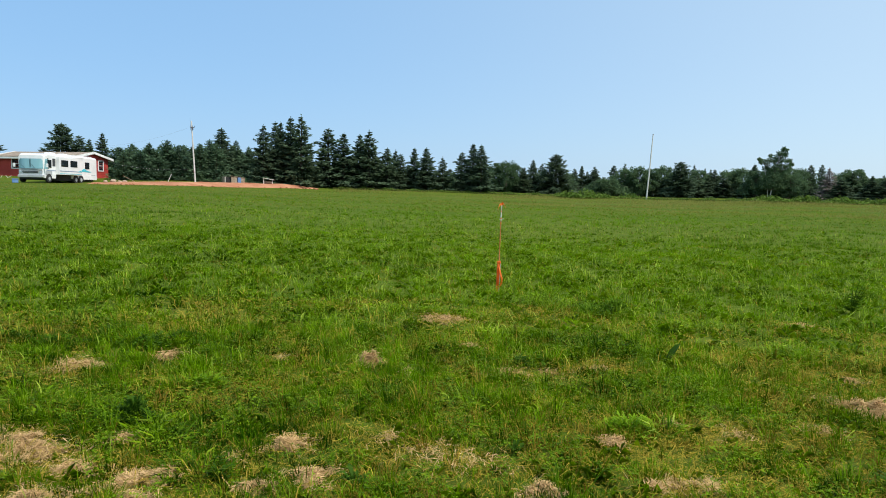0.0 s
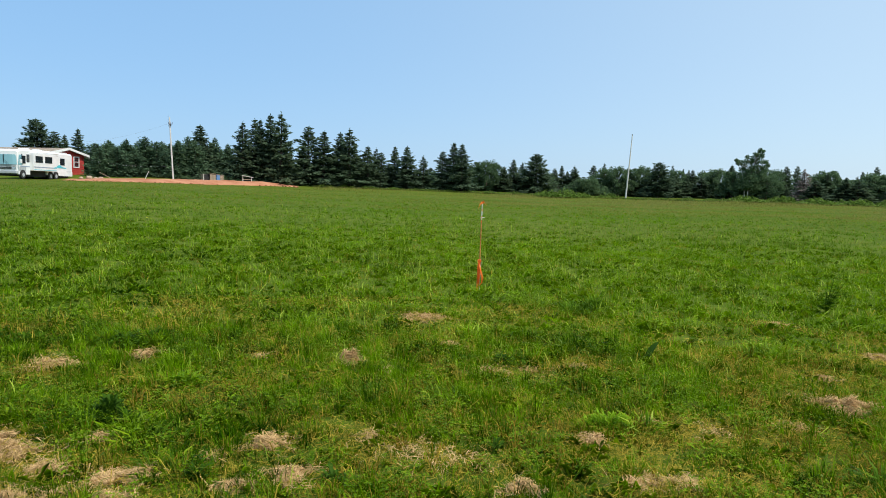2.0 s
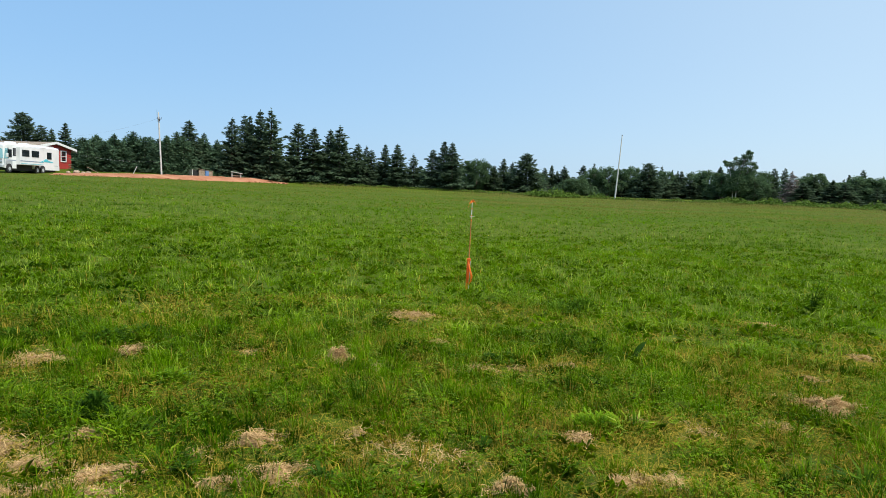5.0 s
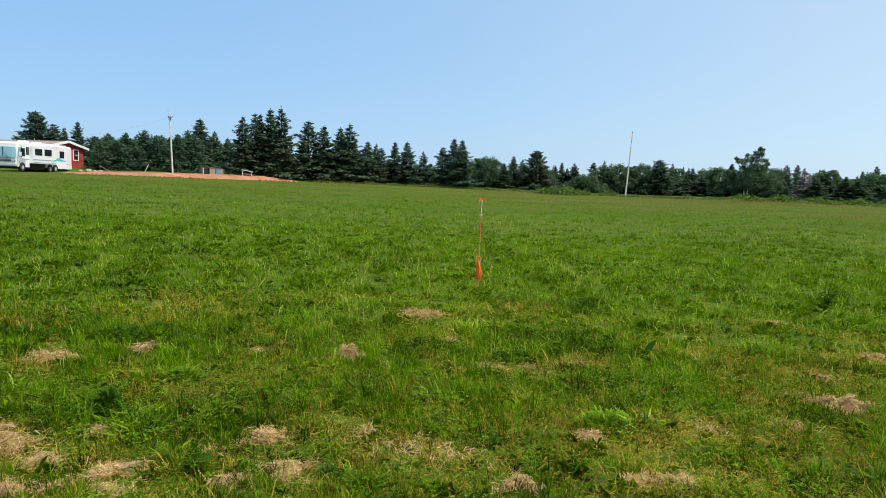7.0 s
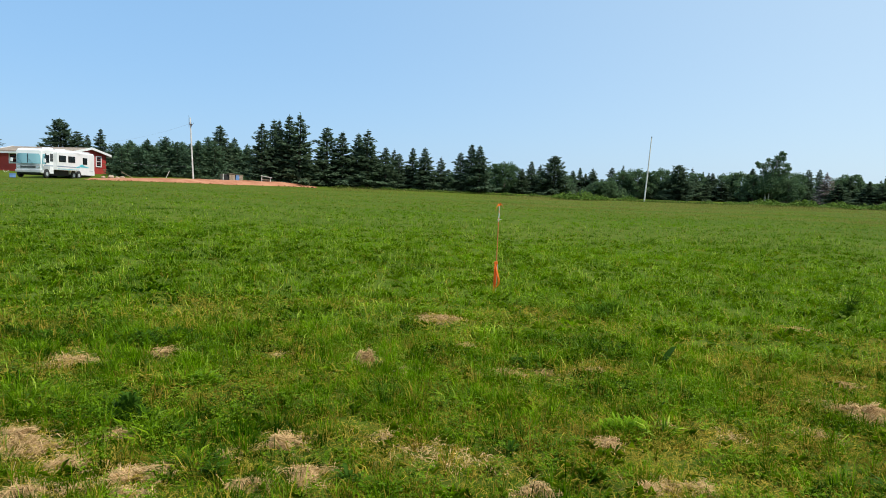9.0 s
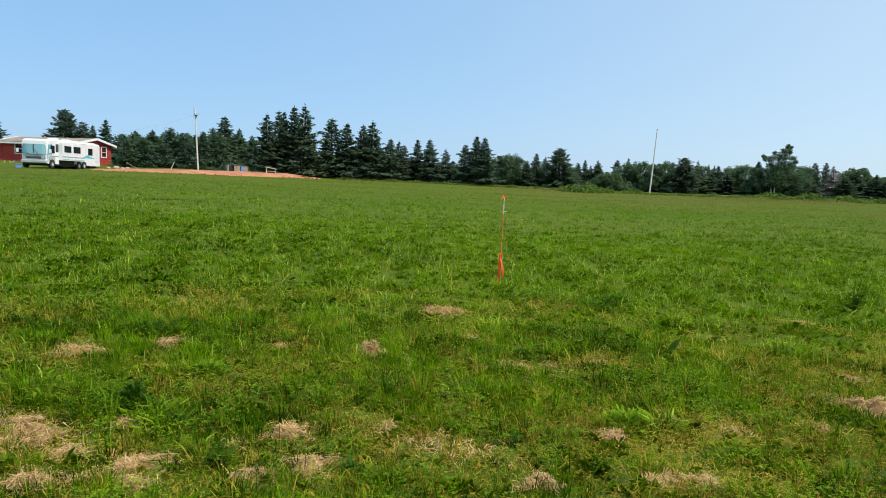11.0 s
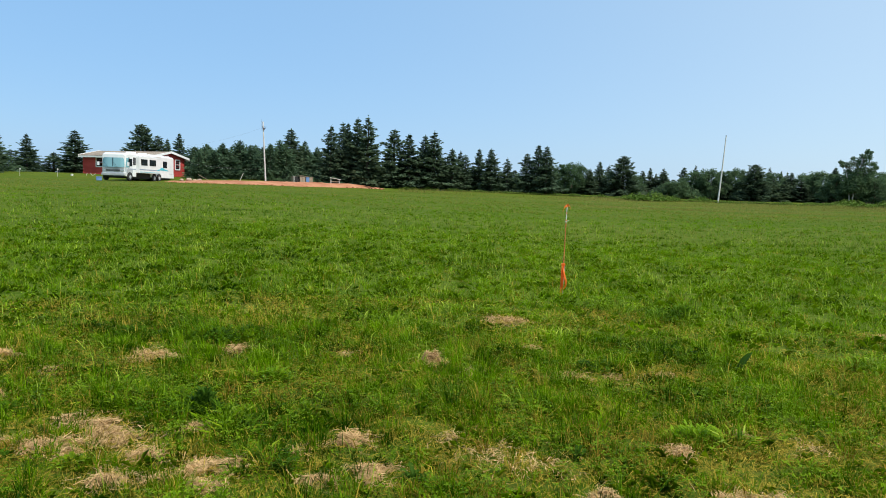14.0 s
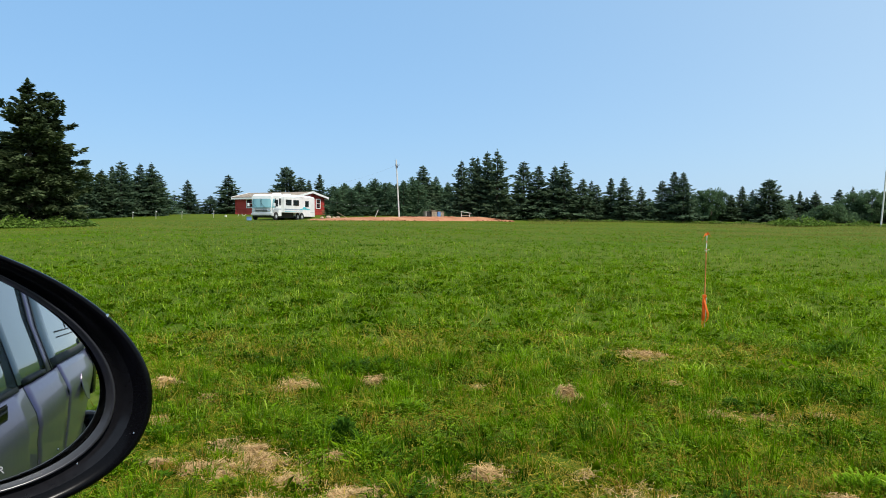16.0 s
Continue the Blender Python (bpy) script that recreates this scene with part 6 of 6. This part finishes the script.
def tussock(x, y, rad, leaves, seed, mats, label):
    """A lush tussock of long arched leaves, darker in its heart."""
    rng = np.random.default_rng(seed)
    n = leaves
    a0, u = rng.uniform(0, 6.28, n), rng.uniform(0, 1, n) ** 0.6
    bx, by = x + np.cos(a0) * u * rad, y + np.sin(a0) * u * rad * 0.8
    z = ground_z(bx, by)
    b0 = a0 + rng.normal(0, 0.9, n)
    d = np.stack([np.cos(b0), np.sin(b0)], -1)
    ln = rng.uniform(0.06, 0.15, n) * (1.15 - 0.4 * u)
    w = rng.uniform(0.0022, 0.0055, n)
    rise = rng.uniform(0.5, 1.0, n)
    s = np.stack([-d[:, 1] * w, d[:, 0] * w, w * rng.normal(0, 0.5, n)], -1)

    def along(f, up):
        return np.stack([bx + d[:, 0] * ln * f, by + d[:, 1] * ln * f, z + ln * up], -1)

    p0, p1, p2 = along(0, 0), along(0.25, 0.6 * rise), along(0.85, rise * rng.uniform(0.5, 1.05, n))
    v = np.stack([p0 - s * 0.6, p0 + s * 0.6, p1 + s, p1 - s, p2], 1).reshape(-1, 3)
    i = np.arange(n)[:, None] * 5
    f = np.stack([i + [0, 1, 2], i + [0, 2, 3], i + [3, 2, 4]], 1).reshape(-1, 3)
    kind = np.repeat(rng.choice(len(mats), n, p=[0.55, 0.3, 0.15]), 3)
    tagged(new("grass_tussock", arrays_mesh("grass_tussock", v, f, mats, kind)), label, "grass tussock", "lush tussocks in the meadow")


LUSH = "lush tussock of long green grass leaves"
for i, (x, y, rad, n) in enumerate(TUSSOCKS):
    tussock(x, y, rad, n, 400 + i, [M_LEAFY, M_FRESH, M_GLINT] if i % 3 else [M_WEED, M_LEAFY, M_FRESH], LUSH if i % 3 else "dark leafy tussock among the grass")


def hay_share(x, y):
    """How much hay covers a place, 0..1, so that less grass grows there."""
    cover = np.zeros_like(x)
    for hx, hy, w, _, _ in HEAPS:
        d2 = ((x - hx) / (w * 0.5)) ** 2 + ((y - hy) / (w * 0.5)) ** 2
        cover = np.maximum(cover, np.exp(-d2 * 0.9))
    for hx, hy, w in HAY_FLAT:
        d2 = ((x - hx) / (w * 0.5)) ** 2 + ((y - hy) / (w * 0.5)) ** 2
        cover = np.maximum(cover, 0.35 * np.exp(-d2 * 0.5))
    return cover


def scatter(n, r0, r1, seed, az0=-37.0, az1=54.0):
    rng = np.random.default_rng(seed)
    r = np.sqrt(rng.uniform(r0 * r0, r1 * r1, n))
    az = np.radians(rng.uniform(az0, az1, n))
    return -np.sin(az) * r, np.cos(az) * r, rng


def thinning(x, y, full, end):
    """The share that is left of a growth that is full up to one distance and gone at another."""
    return np.clip((end - np.hypot(x, y)) / (end - full), 0, 1)


def blades(name, x, y, high, width, rng, index, mats, label, lean=0.5, simple=False, out=None):
    """Bent blades of grass, three triangles each, or one where simple; out gives the way in which each leans."""
    n = len(x)
    p = np.stack([x, y, ground_z(x, y) - 0.01], -1)
    if out is None:
        a0 = rng.uniform(0, 6.28, n)
        bend = np.abs(rng.normal(0, lean, n)) + 0.08
    else:
        a0 = np.arctan2(out[:, 1], out[:, 0])
        bend = np.hypot(out[:, 0], out[:, 1]) * lean * rng.uniform(0.6, 1.5, n) + 0.05
    d = np.stack([np.cos(a0), np.sin(a0), np.zeros(n)], -1)
    b0 = a0 + rng.normal(1.57, 0.7, n)
    s = np.stack([np.cos(b0), np.sin(b0), np.zeros(n)], -1) * (width / 2)[:, None]
    up = np.zeros((n, 3))
    up[:, 2] = 1
    h = high[:, None]
    mid = p + d * h * bend[:, None] * 0.35 + up * h * 0.62
    tip = p + d * h * bend[:, None] + up * h * np.clip(1.06 - 0.35 * bend, 0.35, 1)[:, None]
    if simple:
        v = np.stack([p - s, p + s, tip], 1).reshape(-1, 3)
        me = arrays_mesh(name, v, np.arange(n * 3).reshape(-1, 3), mats, index)
        return tagged(new(name, me), label, "grass", kind="stuff")
    v = np.stack([p - s, p + s, mid + s * 0.85, mid - s * 0.85, tip], 1).reshape(-1, 3)
    i = np.arange(n)[:, None] * 5
    f = np.stack([i + [0, 1, 2], i + [0, 2, 3], i + [3, 2, 4]], 1).reshape(-1, 3)
    me = arrays_mesh(name, v, f, mats, np.repeat(index, 3))
    return tagged(new(name, me), label, "grass", kind="stuff")


# drier and lusher stretches of the meadow: place, reach along x and y, amount
DRY_SPOTS = [(-0.26, 3.62, 0.25, 0.15, 0.6), (-0.05, 3.42, 0.30, 0.18, 0.8), (0.35, 3.30, 0.40, 0.25, 0.7), (1.00, 3.55, 0.45, 0.22, 0.7), (1.50, 3.80, 0.40, 0.22, 0.8), (1.30, 3.15, 0.40, 0.15, 0.8), (2.05, 3.75, 0.35, 0.25, 0.5), (0.62, 5.02, 0.45, 0.14, 0.6), (1.20, 5.20, 0.35, 0.14, 0.7), (-1.20, 5.20, 0.22, 0.15, 0.5), (-0.70, 4.70, 0.30, 0.20, 0.35), (2.30, 4.60, 0.40, 0.30, 0.5), (3.00, 4.95, 0.35, 0.30, 0.55), (3.60, 5.60, 0.40, 0.40, 0.6), (2.60, 5.60, 0.50, 0.30, 0.35), (-1.20, 4.40, 0.25, 0.15, 0.5), (-1.45, 4.10, 0.20, 0.12, 0.45), (-2.60, 4.55, 0.50, 0.30, 0.3), (-1.75, 3.05, 0.80, 0.30, 0.4), (-0.80, 3.20, 0.40, 0.30, 0.35)]
LUSH_SPOTS = [(-0.15, 4.25, 0.50, 0.35, 0.7), (0.45, 4.15, 0.40, 0.30, 0.4), (-0.85, 5.75, 0.45, 0.50, 0.5), (1.60, 4.40, 0.70, 0.25, 0.5), (-1.95, 3.80, 0.45, 0.25, 0.7), (-2.20, 5.60, 1.00, 0.22, 0.6), (-1.50, 4.40, 0.30, 0.20, 0.5), (-3.20, 5.60, 0.60, 0.30, 0.6), (1.50, 5.85, 0.45, 0.30, 0.4), (-1.00, 3.05, 0.30, 0.20, 0.5), (0.00, 5.40, 0.70, 0.20, 0.4)]


def spread_of(x, y, spots):
    """The summed amount of soft oval spots at a place, 0..1."""
    total = np.zeros_like(x)
    for sx, sy, wx, wy, amount in spots:
        total = np.maximum(total, amount * np.exp(-(((x - sx) / wx) ** 2 + ((y - sy) / wy) ** 2)))
    return total


def sward(name, n, r0, r1, seed, high, width, dry, label, lean=0.5, fresh=0.30, mats=None, simple=True, arc=(-37.0, 54.0), per=24, reach=0.03, fade=(0.0, 0.0)):
    """Grass in small tufts: each springs from one crown, with a height, a tone and a lean of its own, and its blades fan outwards."""
    nc = n // per
    x, y, rng = scatter(nc, r0, r1, seed, *arc)
    r = np.hypot(x, y)
    patch = waves(x, y, 2.2, 71, 4)
    lush = np.clip(waves(x, y, 0.5 + 0.035 * r0, 72, 3) + spread_of(x, y, LUSH_SPOTS) - 0.7 * spread_of(x, y, DRY_SPOTS) + 0.7 * np.clip((r - 7) / 8, 0, 1) * waves(x * 0.45, y, 5.0, 75, 3), -1, 1)
    dried = spread_of(x, y, DRY_SPOTS)
    keep = rng.uniform(0, 1, nc) > np.maximum(hay_share(x, y) * 0.66, 0.30 * (0.5 - 0.5 * lush))
    keep &= rng.uniform(0, 1, nc) < np.clip((r - r0) / max(fade[0], 1e-6), 0, 1) * np.clip((r1 - r) / max(fade[1], 1e-6), 0, 1)
    x, y, r, patch, lush, dried = x[keep], y[keep], r[keep], patch[keep], lush[keep], dried[keep]
    nc = len(x)
    near_dry = np.clip((5.0 - y) / 2.5, 0, 1) * np.clip((x + 1.2) / 1.2, 0, 1)
    u = rng.uniform(0, 1, nc)
    tone = np.zeros(nc, int)
    tone[u < fresh + 0.35 * lush] = 1
    tone[rng.uniform(0, 1, nc) < dry * (0.75 - 0.9 * patch) + 0.16 * near_dry + 0.45 * dried + 0.2 * np.clip(-lush - 0.2, 0, 1)] = 2
    buff = np.clip((r - 22) / 22, 0, 1) * np.clip(1.1 * waves(x * 0.35, y, 11.0, 96, 3) + 0.22 + 0.016 * np.clip(x, 0, 25), 0, 0.85)
    tone[rng.uniform(0, 1, nc) < buff] = 2
    russet = (rng.uniform(0, 1, nc) < np.clip(0.6 * waves(x, y, 1.1, 77, 3) - 0.22 + 0.3 * near_dry + 0.7 * dried, 0, 0.7)) & (r < 16)
    tone[russet] = 3
    tall = high * rng.lognormal(-0.04, 0.33, nc) * np.clip(1.0 + 0.55 * lush + 0.25 * waves(x, y, 0.17 + 0.02 * r0, 78, 2) - 0.3 * dried, 0.4, 2.0)
    stout = rng.uniform(0.6, 1.5, nc)
    sway = 6.28 * (0.5 + 0.5 * waves(x, y, 1.2 + 0.04 * r0, 79, 2)) + rng.normal(0, 0.5, nc)
    # the blades of each tuft
    k = np.repeat(np.arange(nc), per)
    n = len(k)
    off = rng.normal(0, 1, (n, 2)) * (reach * stout[k])[:, None]
    bx, by = x[k] + off[:, 0], y[k] + off[:, 1]
    h = tall[k] * rng.uniform(0.45, 1.15, n)
    kind = tone[k]
    own = rng.uniform(0, 1, n)
    kind = np.where(own < 0.16, 0, np.where(own < 0.26, 1, np.where((own < 0.26 + 0.10 * (0.4 + dried[k])), 2, kind)))
    h[kind >= 2] *= 0.82
    w = width * rng.uniform(0.6, 1.4, n)
    out = off / (reach * stout[k])[:, None] * 0.45 + np.stack([np.cos(sway[k]), np.sin(sway[k])], -1) * 0.35 + rng.normal(0, 0.45, (n, 2))
    return blades(name, bx, by, h, w, rng, kind, mats or [M_BLADE, M_FRESH, M_STRAW, M_RUSSET], label, lean, simple, out)


sward("meadow_grass_near", 225000, 2.5, 6.5, 301, 0.082, 0.0036, 0.17, "short uneven green grass with dry blades", 0.75, simple=False, per=26, reach=0.021)
sward("meadow_grass", 560000, 6.5, 22, 302, 0.090, 0.0066, 0.08, "green meadow grass", 0.72, per=22, reach=0.032, fade=(0.0, 11.0))
sward("meadow_grass_far", 270000, 11, 44, 303, 0.082, 0.0125, 0.04, "taller green meadow grass", 0.8, 0.20, [M_MIDGRASS, M_FRESH, M_FARDRY, M_FARDRY], per=12, reach=0.06, fade=(10.0, 20.0))
sward("meadow_grass_beyond", 150000, 22, 62, 307, 0.066, 0.026, 0.11, "green meadow grass further off", 1.2, 0.25, [M_FARGRASS, M_MIDGRASS, M_FARDRY, M_FARDRY], per=6, reach=0.14, fade=(16.0, 18.0))
# the large dry share is seeding grass and also colours in the far haze
sward("meadow_grass_distant", 190000, 38, 105, 304, 0.052, 0.055, 0.52, "seeding meadow grass", 1.7, 0.35, [M_FARGRASS, M_FARDRY, M_FARDRY, M_FARDRY], per=4, reach=0.35, fade=(12.0, 0.0))
sward("meadow_grass_round_car", 90000, 0.3, 2.6, 305, 0.072, 0.010, 0.18, "short grass round the car", 0.9, arc=(-180.0, 180.0))
sward("meadow_grass_behind", 110000, 2.5, 9.0, 306, 0.08, 0.018, 0.14, "short grass behind the car", 0.9, arc=(54.0, 323.0))


def thatch(n, r0, r1, seed):
    """Dead stalks lying flat between the living grass, thicker in dry patches."""
    x, y, rng = scatter(n * 3, r0, r1, seed)
    share = 0.32 - 0.45 * waves(x, y, 2.2, 71, 4) - 0.25 * waves(x, y, 0.7, 74, 3) + 0.2 * np.clip((5.4 - y) / 2.5, 0, 1) + 0.9 * spread_of(x, y, DRY_SPOTS) + 0.5 * hay_share(x, y)
    keep = rng.uniform(0, 1, n * 3) < share * 0.75
    x, y = x[keep][:n], y[keep][:n]
    n = len(x)
    p = np.stack([x, y, ground_z(x, y) + 0.008 + 0.035 * rng.uniform(0, 1, n) ** 1.5], -1)
    b0 = rng.uniform(0, 6.28, n)
    way = np.stack([np.cos(b0), np.sin(b0), rng.normal(0.0, 0.25, n)], -1) * (rng.uniform(0.012, 0.045, n) * (0.7 + 0.06 * np.hypot(x, y)))[:, None]
    sd = np.stack([-np.sin(b0), np.cos(b0), rng.normal(0, 0.4, n)], -1) * (rng.uniform(0.0009, 0.002, n) * (0.6 + 0.1 * np.hypot(x, y)))[:, None]
    v = np.stack([p - way - sd, p - way + sd, p + way], 1).reshape(-1, 3)
    f = np.arange(n)[:, None] * 3 + [0, 1, 2]
    tagged(new("thatch", arrays_mesh("thatch", v, f, [M_STRAW])), "dead tan stalks lying between the grass", "thatch", kind="stuff")


thatch(100000, 2.5, 8.0, 341)


def clover(n, r0, r1, seed, size):
    x, y, rng = scatter(n * 2, r0, r1, seed)
    keep = (waves(x, y, 1.5, 81, 3) > 0.08) & (hay_share(x, y) < 0.25) & (rng.uniform(0, 1, n * 2) < thinning(x, y, 0.55 * r1, r1 + 0.1 * r0))
    x, y = x[keep][:n], y[keep][:n]
    n = len(x)
    z = ground_z(x, y) + rng.uniform(0.03, 0.10, n)
    c = np.stack([x, y, z], -1)
    quads = []
    spin = rng.uniform(0, 6.28, n)
    tilt = rng.normal(0, 0.35, n)
    sz = size * rng.uniform(0.6, 1.3, n)[:, None]
    for k in range(3):
        t = spin + k * 2.094
        d = np.stack([np.cos(t), np.sin(t), 0.25 + tilt * np.cos(t)], -1) * sz
        s = np.stack([-np.sin(t), np.cos(t), 0.2 * tilt], -1) * sz * 0.5
        quads.append(np.stack([c, c + d * 0.95 + s, c + d * 0.95 - s], 1))
    v = np.concatenate(quads).reshape(-1, 3)
    tagged(new("clover", arrays_mesh("clover", v, np.arange(len(v)).reshape(-1, 3), [M_CLOVER])), "patches of clover leaves among the grass", "clover", kind="stuff")


clover(24000, 2.6, 8.0, 311, 0.013)
clover(22000, 7.0, 26.0, 312, 0.020)


def tufts(name, n, r0, r1, seed, rad, leaves, wide, size, label):
    """Leafy tufts in drifts: arched leaves that spring from one crown, over a shaded heart."""
    x, y, rng = scatter(n * 3, r0, r1, seed)
    lush = waves(x, y, size, 83, 3)
    keep = (rng.uniform(0, 1, n * 3) < np.clip(0.32 + 0.45 * lush, 0.06, 1) * thinning(x, y, 0.5 * r1, r1) * np.clip((np.hypot(x, y) - r0) / (0.4 * r0), 0, 1)) & (hay_share(x, y) < 0.3)
    x, y, lush = x[keep][:n], y[keep][:n], lush[keep][:n]
    n = len(x)
    big = rad * rng.uniform(0.45, 1.25, n) * (1 + 0.5 * np.clip(lush, 0, 1))
    tone = rng.uniform(0, 1, n) < 0.4
    quads = [[], []]
    for k in range(leaves):
        a0 = rng.uniform(0, 6.28, n)
        d = np.stack([np.cos(a0), np.sin(a0)], -1)
        ln = big * rng.uniform(0.5, 1.2, n)
        up0, up1 = rng.uniform(0.45, 0.95, n), rng.uniform(0.15, 1.15, n)
        w = wide * rng.uniform(0.6, 1.4, n)
        bx, by = x + rng.normal(0, 0.25, n) * big, y + rng.normal(0, 0.25, n) * big
        z = ground_z(bx, by)
        base = np.stack([bx, by, z], -1)
        mid = np.stack([bx + d[:, 0] * ln * 0.45, by + d[:, 1] * ln * 0.45, z + ln * up0], -1)
        tip = np.stack([bx + d[:, 0] * ln, by + d[:, 1] * ln, z + ln * up1 * 0.85], -1)
        s = np.stack([-d[:, 1] * w, d[:, 0] * w, w * rng.normal(0, 0.4, n)], -1)
        q = np.stack([base, mid + s, tip, mid - s], 1)
        quads[0].append(q[~tone])
        quads[1].append(q[tone])
    for qs, mat in zip(quads, (M_LEAFY, M_FRESH)):
        tagged(new(name, quads_to_mesh(name, qs, [mat])), label, "grass tufts", kind="stuff")


tufts("leafy_tufts", 5200, 2.2, 9.0, 351, 0.042, 9, 0.0017, 0.9, "leafy green tufts among the short grass")
tufts("leafy_tufts", 13000, 5.5, 20.0, 352, 0.060, 6, 0.0044, 1.1, "leafy green tufts in the meadow")
tufts("leafy_tufts", 2200, 14.0, 48.0, 353, 0.050, 5, 0.0065, 3.2, "taller leafy tufts in the far meadow")


def herbs(n, r0, r1, seed, rad, size, leaves=14):
    """Low leafy herbs in drifts: small oval leaves on a dome, tilted every way, bright on top over a shaded heart."""
    x, y, rng = scatter(n * 3, r0, r1, seed)
    drift = waves(x, y, 1.2 + 0.05 * r0, 84, 3) + 0.25 * waves(x, y, 9.0, 85, 2) - 0.12 * x / np.hypot(x, y)
    keep = (rng.uniform(0, 1, n * 3) < np.clip(0.34 + 0.6 * drift + 0.5 * spread_of(x, y, LUSH_SPOTS), 0.03, 1)) & (hay_share(x, y) < 0.3) & (spread_of(x, y, DRY_SPOTS) < 0.35) & (rng.uniform(0, 1, n * 3) < thinning(x, y, 0.55 * r1, r1))
    x, y = x[keep][:n], y[keep][:n]
    n = len(x)
    big, tall = rad * rng.lognormal(0, 0.35, n), rng.uniform(0.5, 1.5, n)
    tone = rng.uniform(0, 1, n)
    k = np.repeat(np.arange(n), leaves)
    m = len(k)
    a0, u = rng.uniform(0, 6.28, m), rng.uniform(0, 1, m) ** 0.6
    px, py = x[k] + np.cos(a0) * u * big[k], y[k] + np.sin(a0) * u * big[k]
    c = np.stack([px, py, ground_z(px, py) + 0.015 + big[k] * tall[k] * (1 - 0.6 * u * u) * rng.uniform(0.5, 1.1, m)], -1)
    d = np.stack([np.cos(a0) + rng.normal(0, 0.6, m), np.sin(a0) + rng.normal(0, 0.6, m), rng.normal(0.25, 0.55, m)], -1)
    d /= np.linalg.norm(d, axis=1)[:, None]
    side = np.cross(d, rng.normal(0, 0.45, (m, 3)) + [0, 0, 1.0])
    side /= np.linalg.norm(side, axis=1)[:, None] + 1e-9
    ln = (size * rng.uniform(0.55, 1.35, m))[:, None]
    q = np.stack([c - d * ln, c + side * ln * 0.55, c + d * ln, c - side * ln * 0.55], 1)
    for low, high, mat in ((0.0, 0.40, M_LEAFY), (0.40, 0.86, M_CLOVER), (0.86, 1.01, M_WEED)):
        pick = (tone[k] >= low) & (tone[k] < high)
        tagged(new("low_herbs", quads_to_mesh("low_herbs", [q[pick]], [mat])), "low leafy herbs growing through the grass", "herbs", kind="stuff")


herbs(3900, 2.8, 9.0, 371, 0.042, 0.0085)
herbs(5200, 6.5, 25.0, 372, 0.070, 0.0125)


def long_blades(n, r0, r1, seed, az0=-37.0, az1=54.0):
    """Single stems that arch over the grass, in drifts, many coloured pale as sun glints; the drier ones stand near the
    track.
    """
    x, y, rng = scatter(n * 3, r0, r1, seed, az0, az1)
    keep = (rng.uniform(0, 1, n * 3) < np.clip(0.4 + 1.1 * waves(x, y, 1.3, 86, 3), 0.08, 1)) & (hay_share(x, y) < 0.25) & (rng.uniform(0, 1, n * 3) < thinning(x, y, 0.4 * r1, r1))
    x, y = x[keep][:n], y[keep][:n]
    n, r = len(x), np.hypot(x, y)
    tone = np.where(rng.uniform(0, 1, n) < np.clip(0.35 - 0.05 * (r - 4), 0, 0.35), 2, (rng.uniform(0, 1, n) < 0.65).astype(int))
    blades("arching_stems", x, y, rng.uniform(0.09, 0.17, n), rng.uniform(0.002, 0.0042, n) * (1 + 0.11 * r), rng, tone, [M_FRESH, M_GLINT, M_STRAW], "arching grass stems, many coloured pale for sun glints", 1.0)


long_blades(10000, 2.6, 30.0, 361)
long_blades(15000, 5.0, 17.0, 362)
long_blades(330, 3.4, 5.4, 363, 18.0, 36.0)


def flowers():
    x, y, rng = scatter(1500, 7, 34, 320)
    keep = waves(x, y, 6.0, 91, 3) > 0.1
    x, y = x[keep], y[keep]
    n = len(x)
    c = np.stack([x, y, ground_z(x, y) + rng.uniform(0.10, 0.2, n)], -1)
    s = (0.004 + 0.0002 * np.hypot(x, y))[:, None] * rng.uniform(0.6, 1.3, n)[:, None]
    q = []
    for k in range(2):
        t = rng.uniform(0, 3.14, n) + k * 1.57
        d = np.stack([np.cos(t), np.sin(t), rng.normal(0, 0.3, n)], -1) * s
        e0 = np.stack([-np.sin(t) * 0.6, np.cos(t) * 0.6, np.full(n, 0.7)], -1) * s
        q.append(np.stack([c - d, c - e0, c + d, c + e0], 1))
    tagged(new("yellow_wildflowers", quads_to_mesh("yellow_wildflowers", q, [M_FLOWER])), "tiny yellow wildflowers scattered through the meadow", "wildflowers", kind="stuff")


flowers()


def seed_heads(n, r0, r1, seed, high, width, az0=-37.0, az1=54.0):
    x, y, rng = scatter(n * 2, r0, r1, seed, az0, az1)
    keep = rng.uniform(0, 1, n * 2) < np.clip(0.25 + 1.3 * waves(x * 0.35, y, 11.0, 96, 3) + 0.012 * np.clip(x, 0, 25), 0.04, 1)
    x, y = x[keep], y[keep]
    n = len(x)
    blades("seeding_grass", x, y, high * rng.uniform(0.7, 1.2, n), width * rng.uniform(0.7, 1.3, n), rng, np.zeros(n, int), [M_SEED], "brownish seed heads standing over the far meadow", 0.25, True)


seed_heads(9000, 16, 48, 330, 0.16, 0.007)
seed_heads(9000, 40, 85, 331, 0.10, 0.03)
seed_heads(14000, 42, 94, 332, 0.13, 0.035, -37.0, -4.0)
seed_heads(5000, 86, 95.5, 333, 0.30, 0.05, -37.0, 9.0)
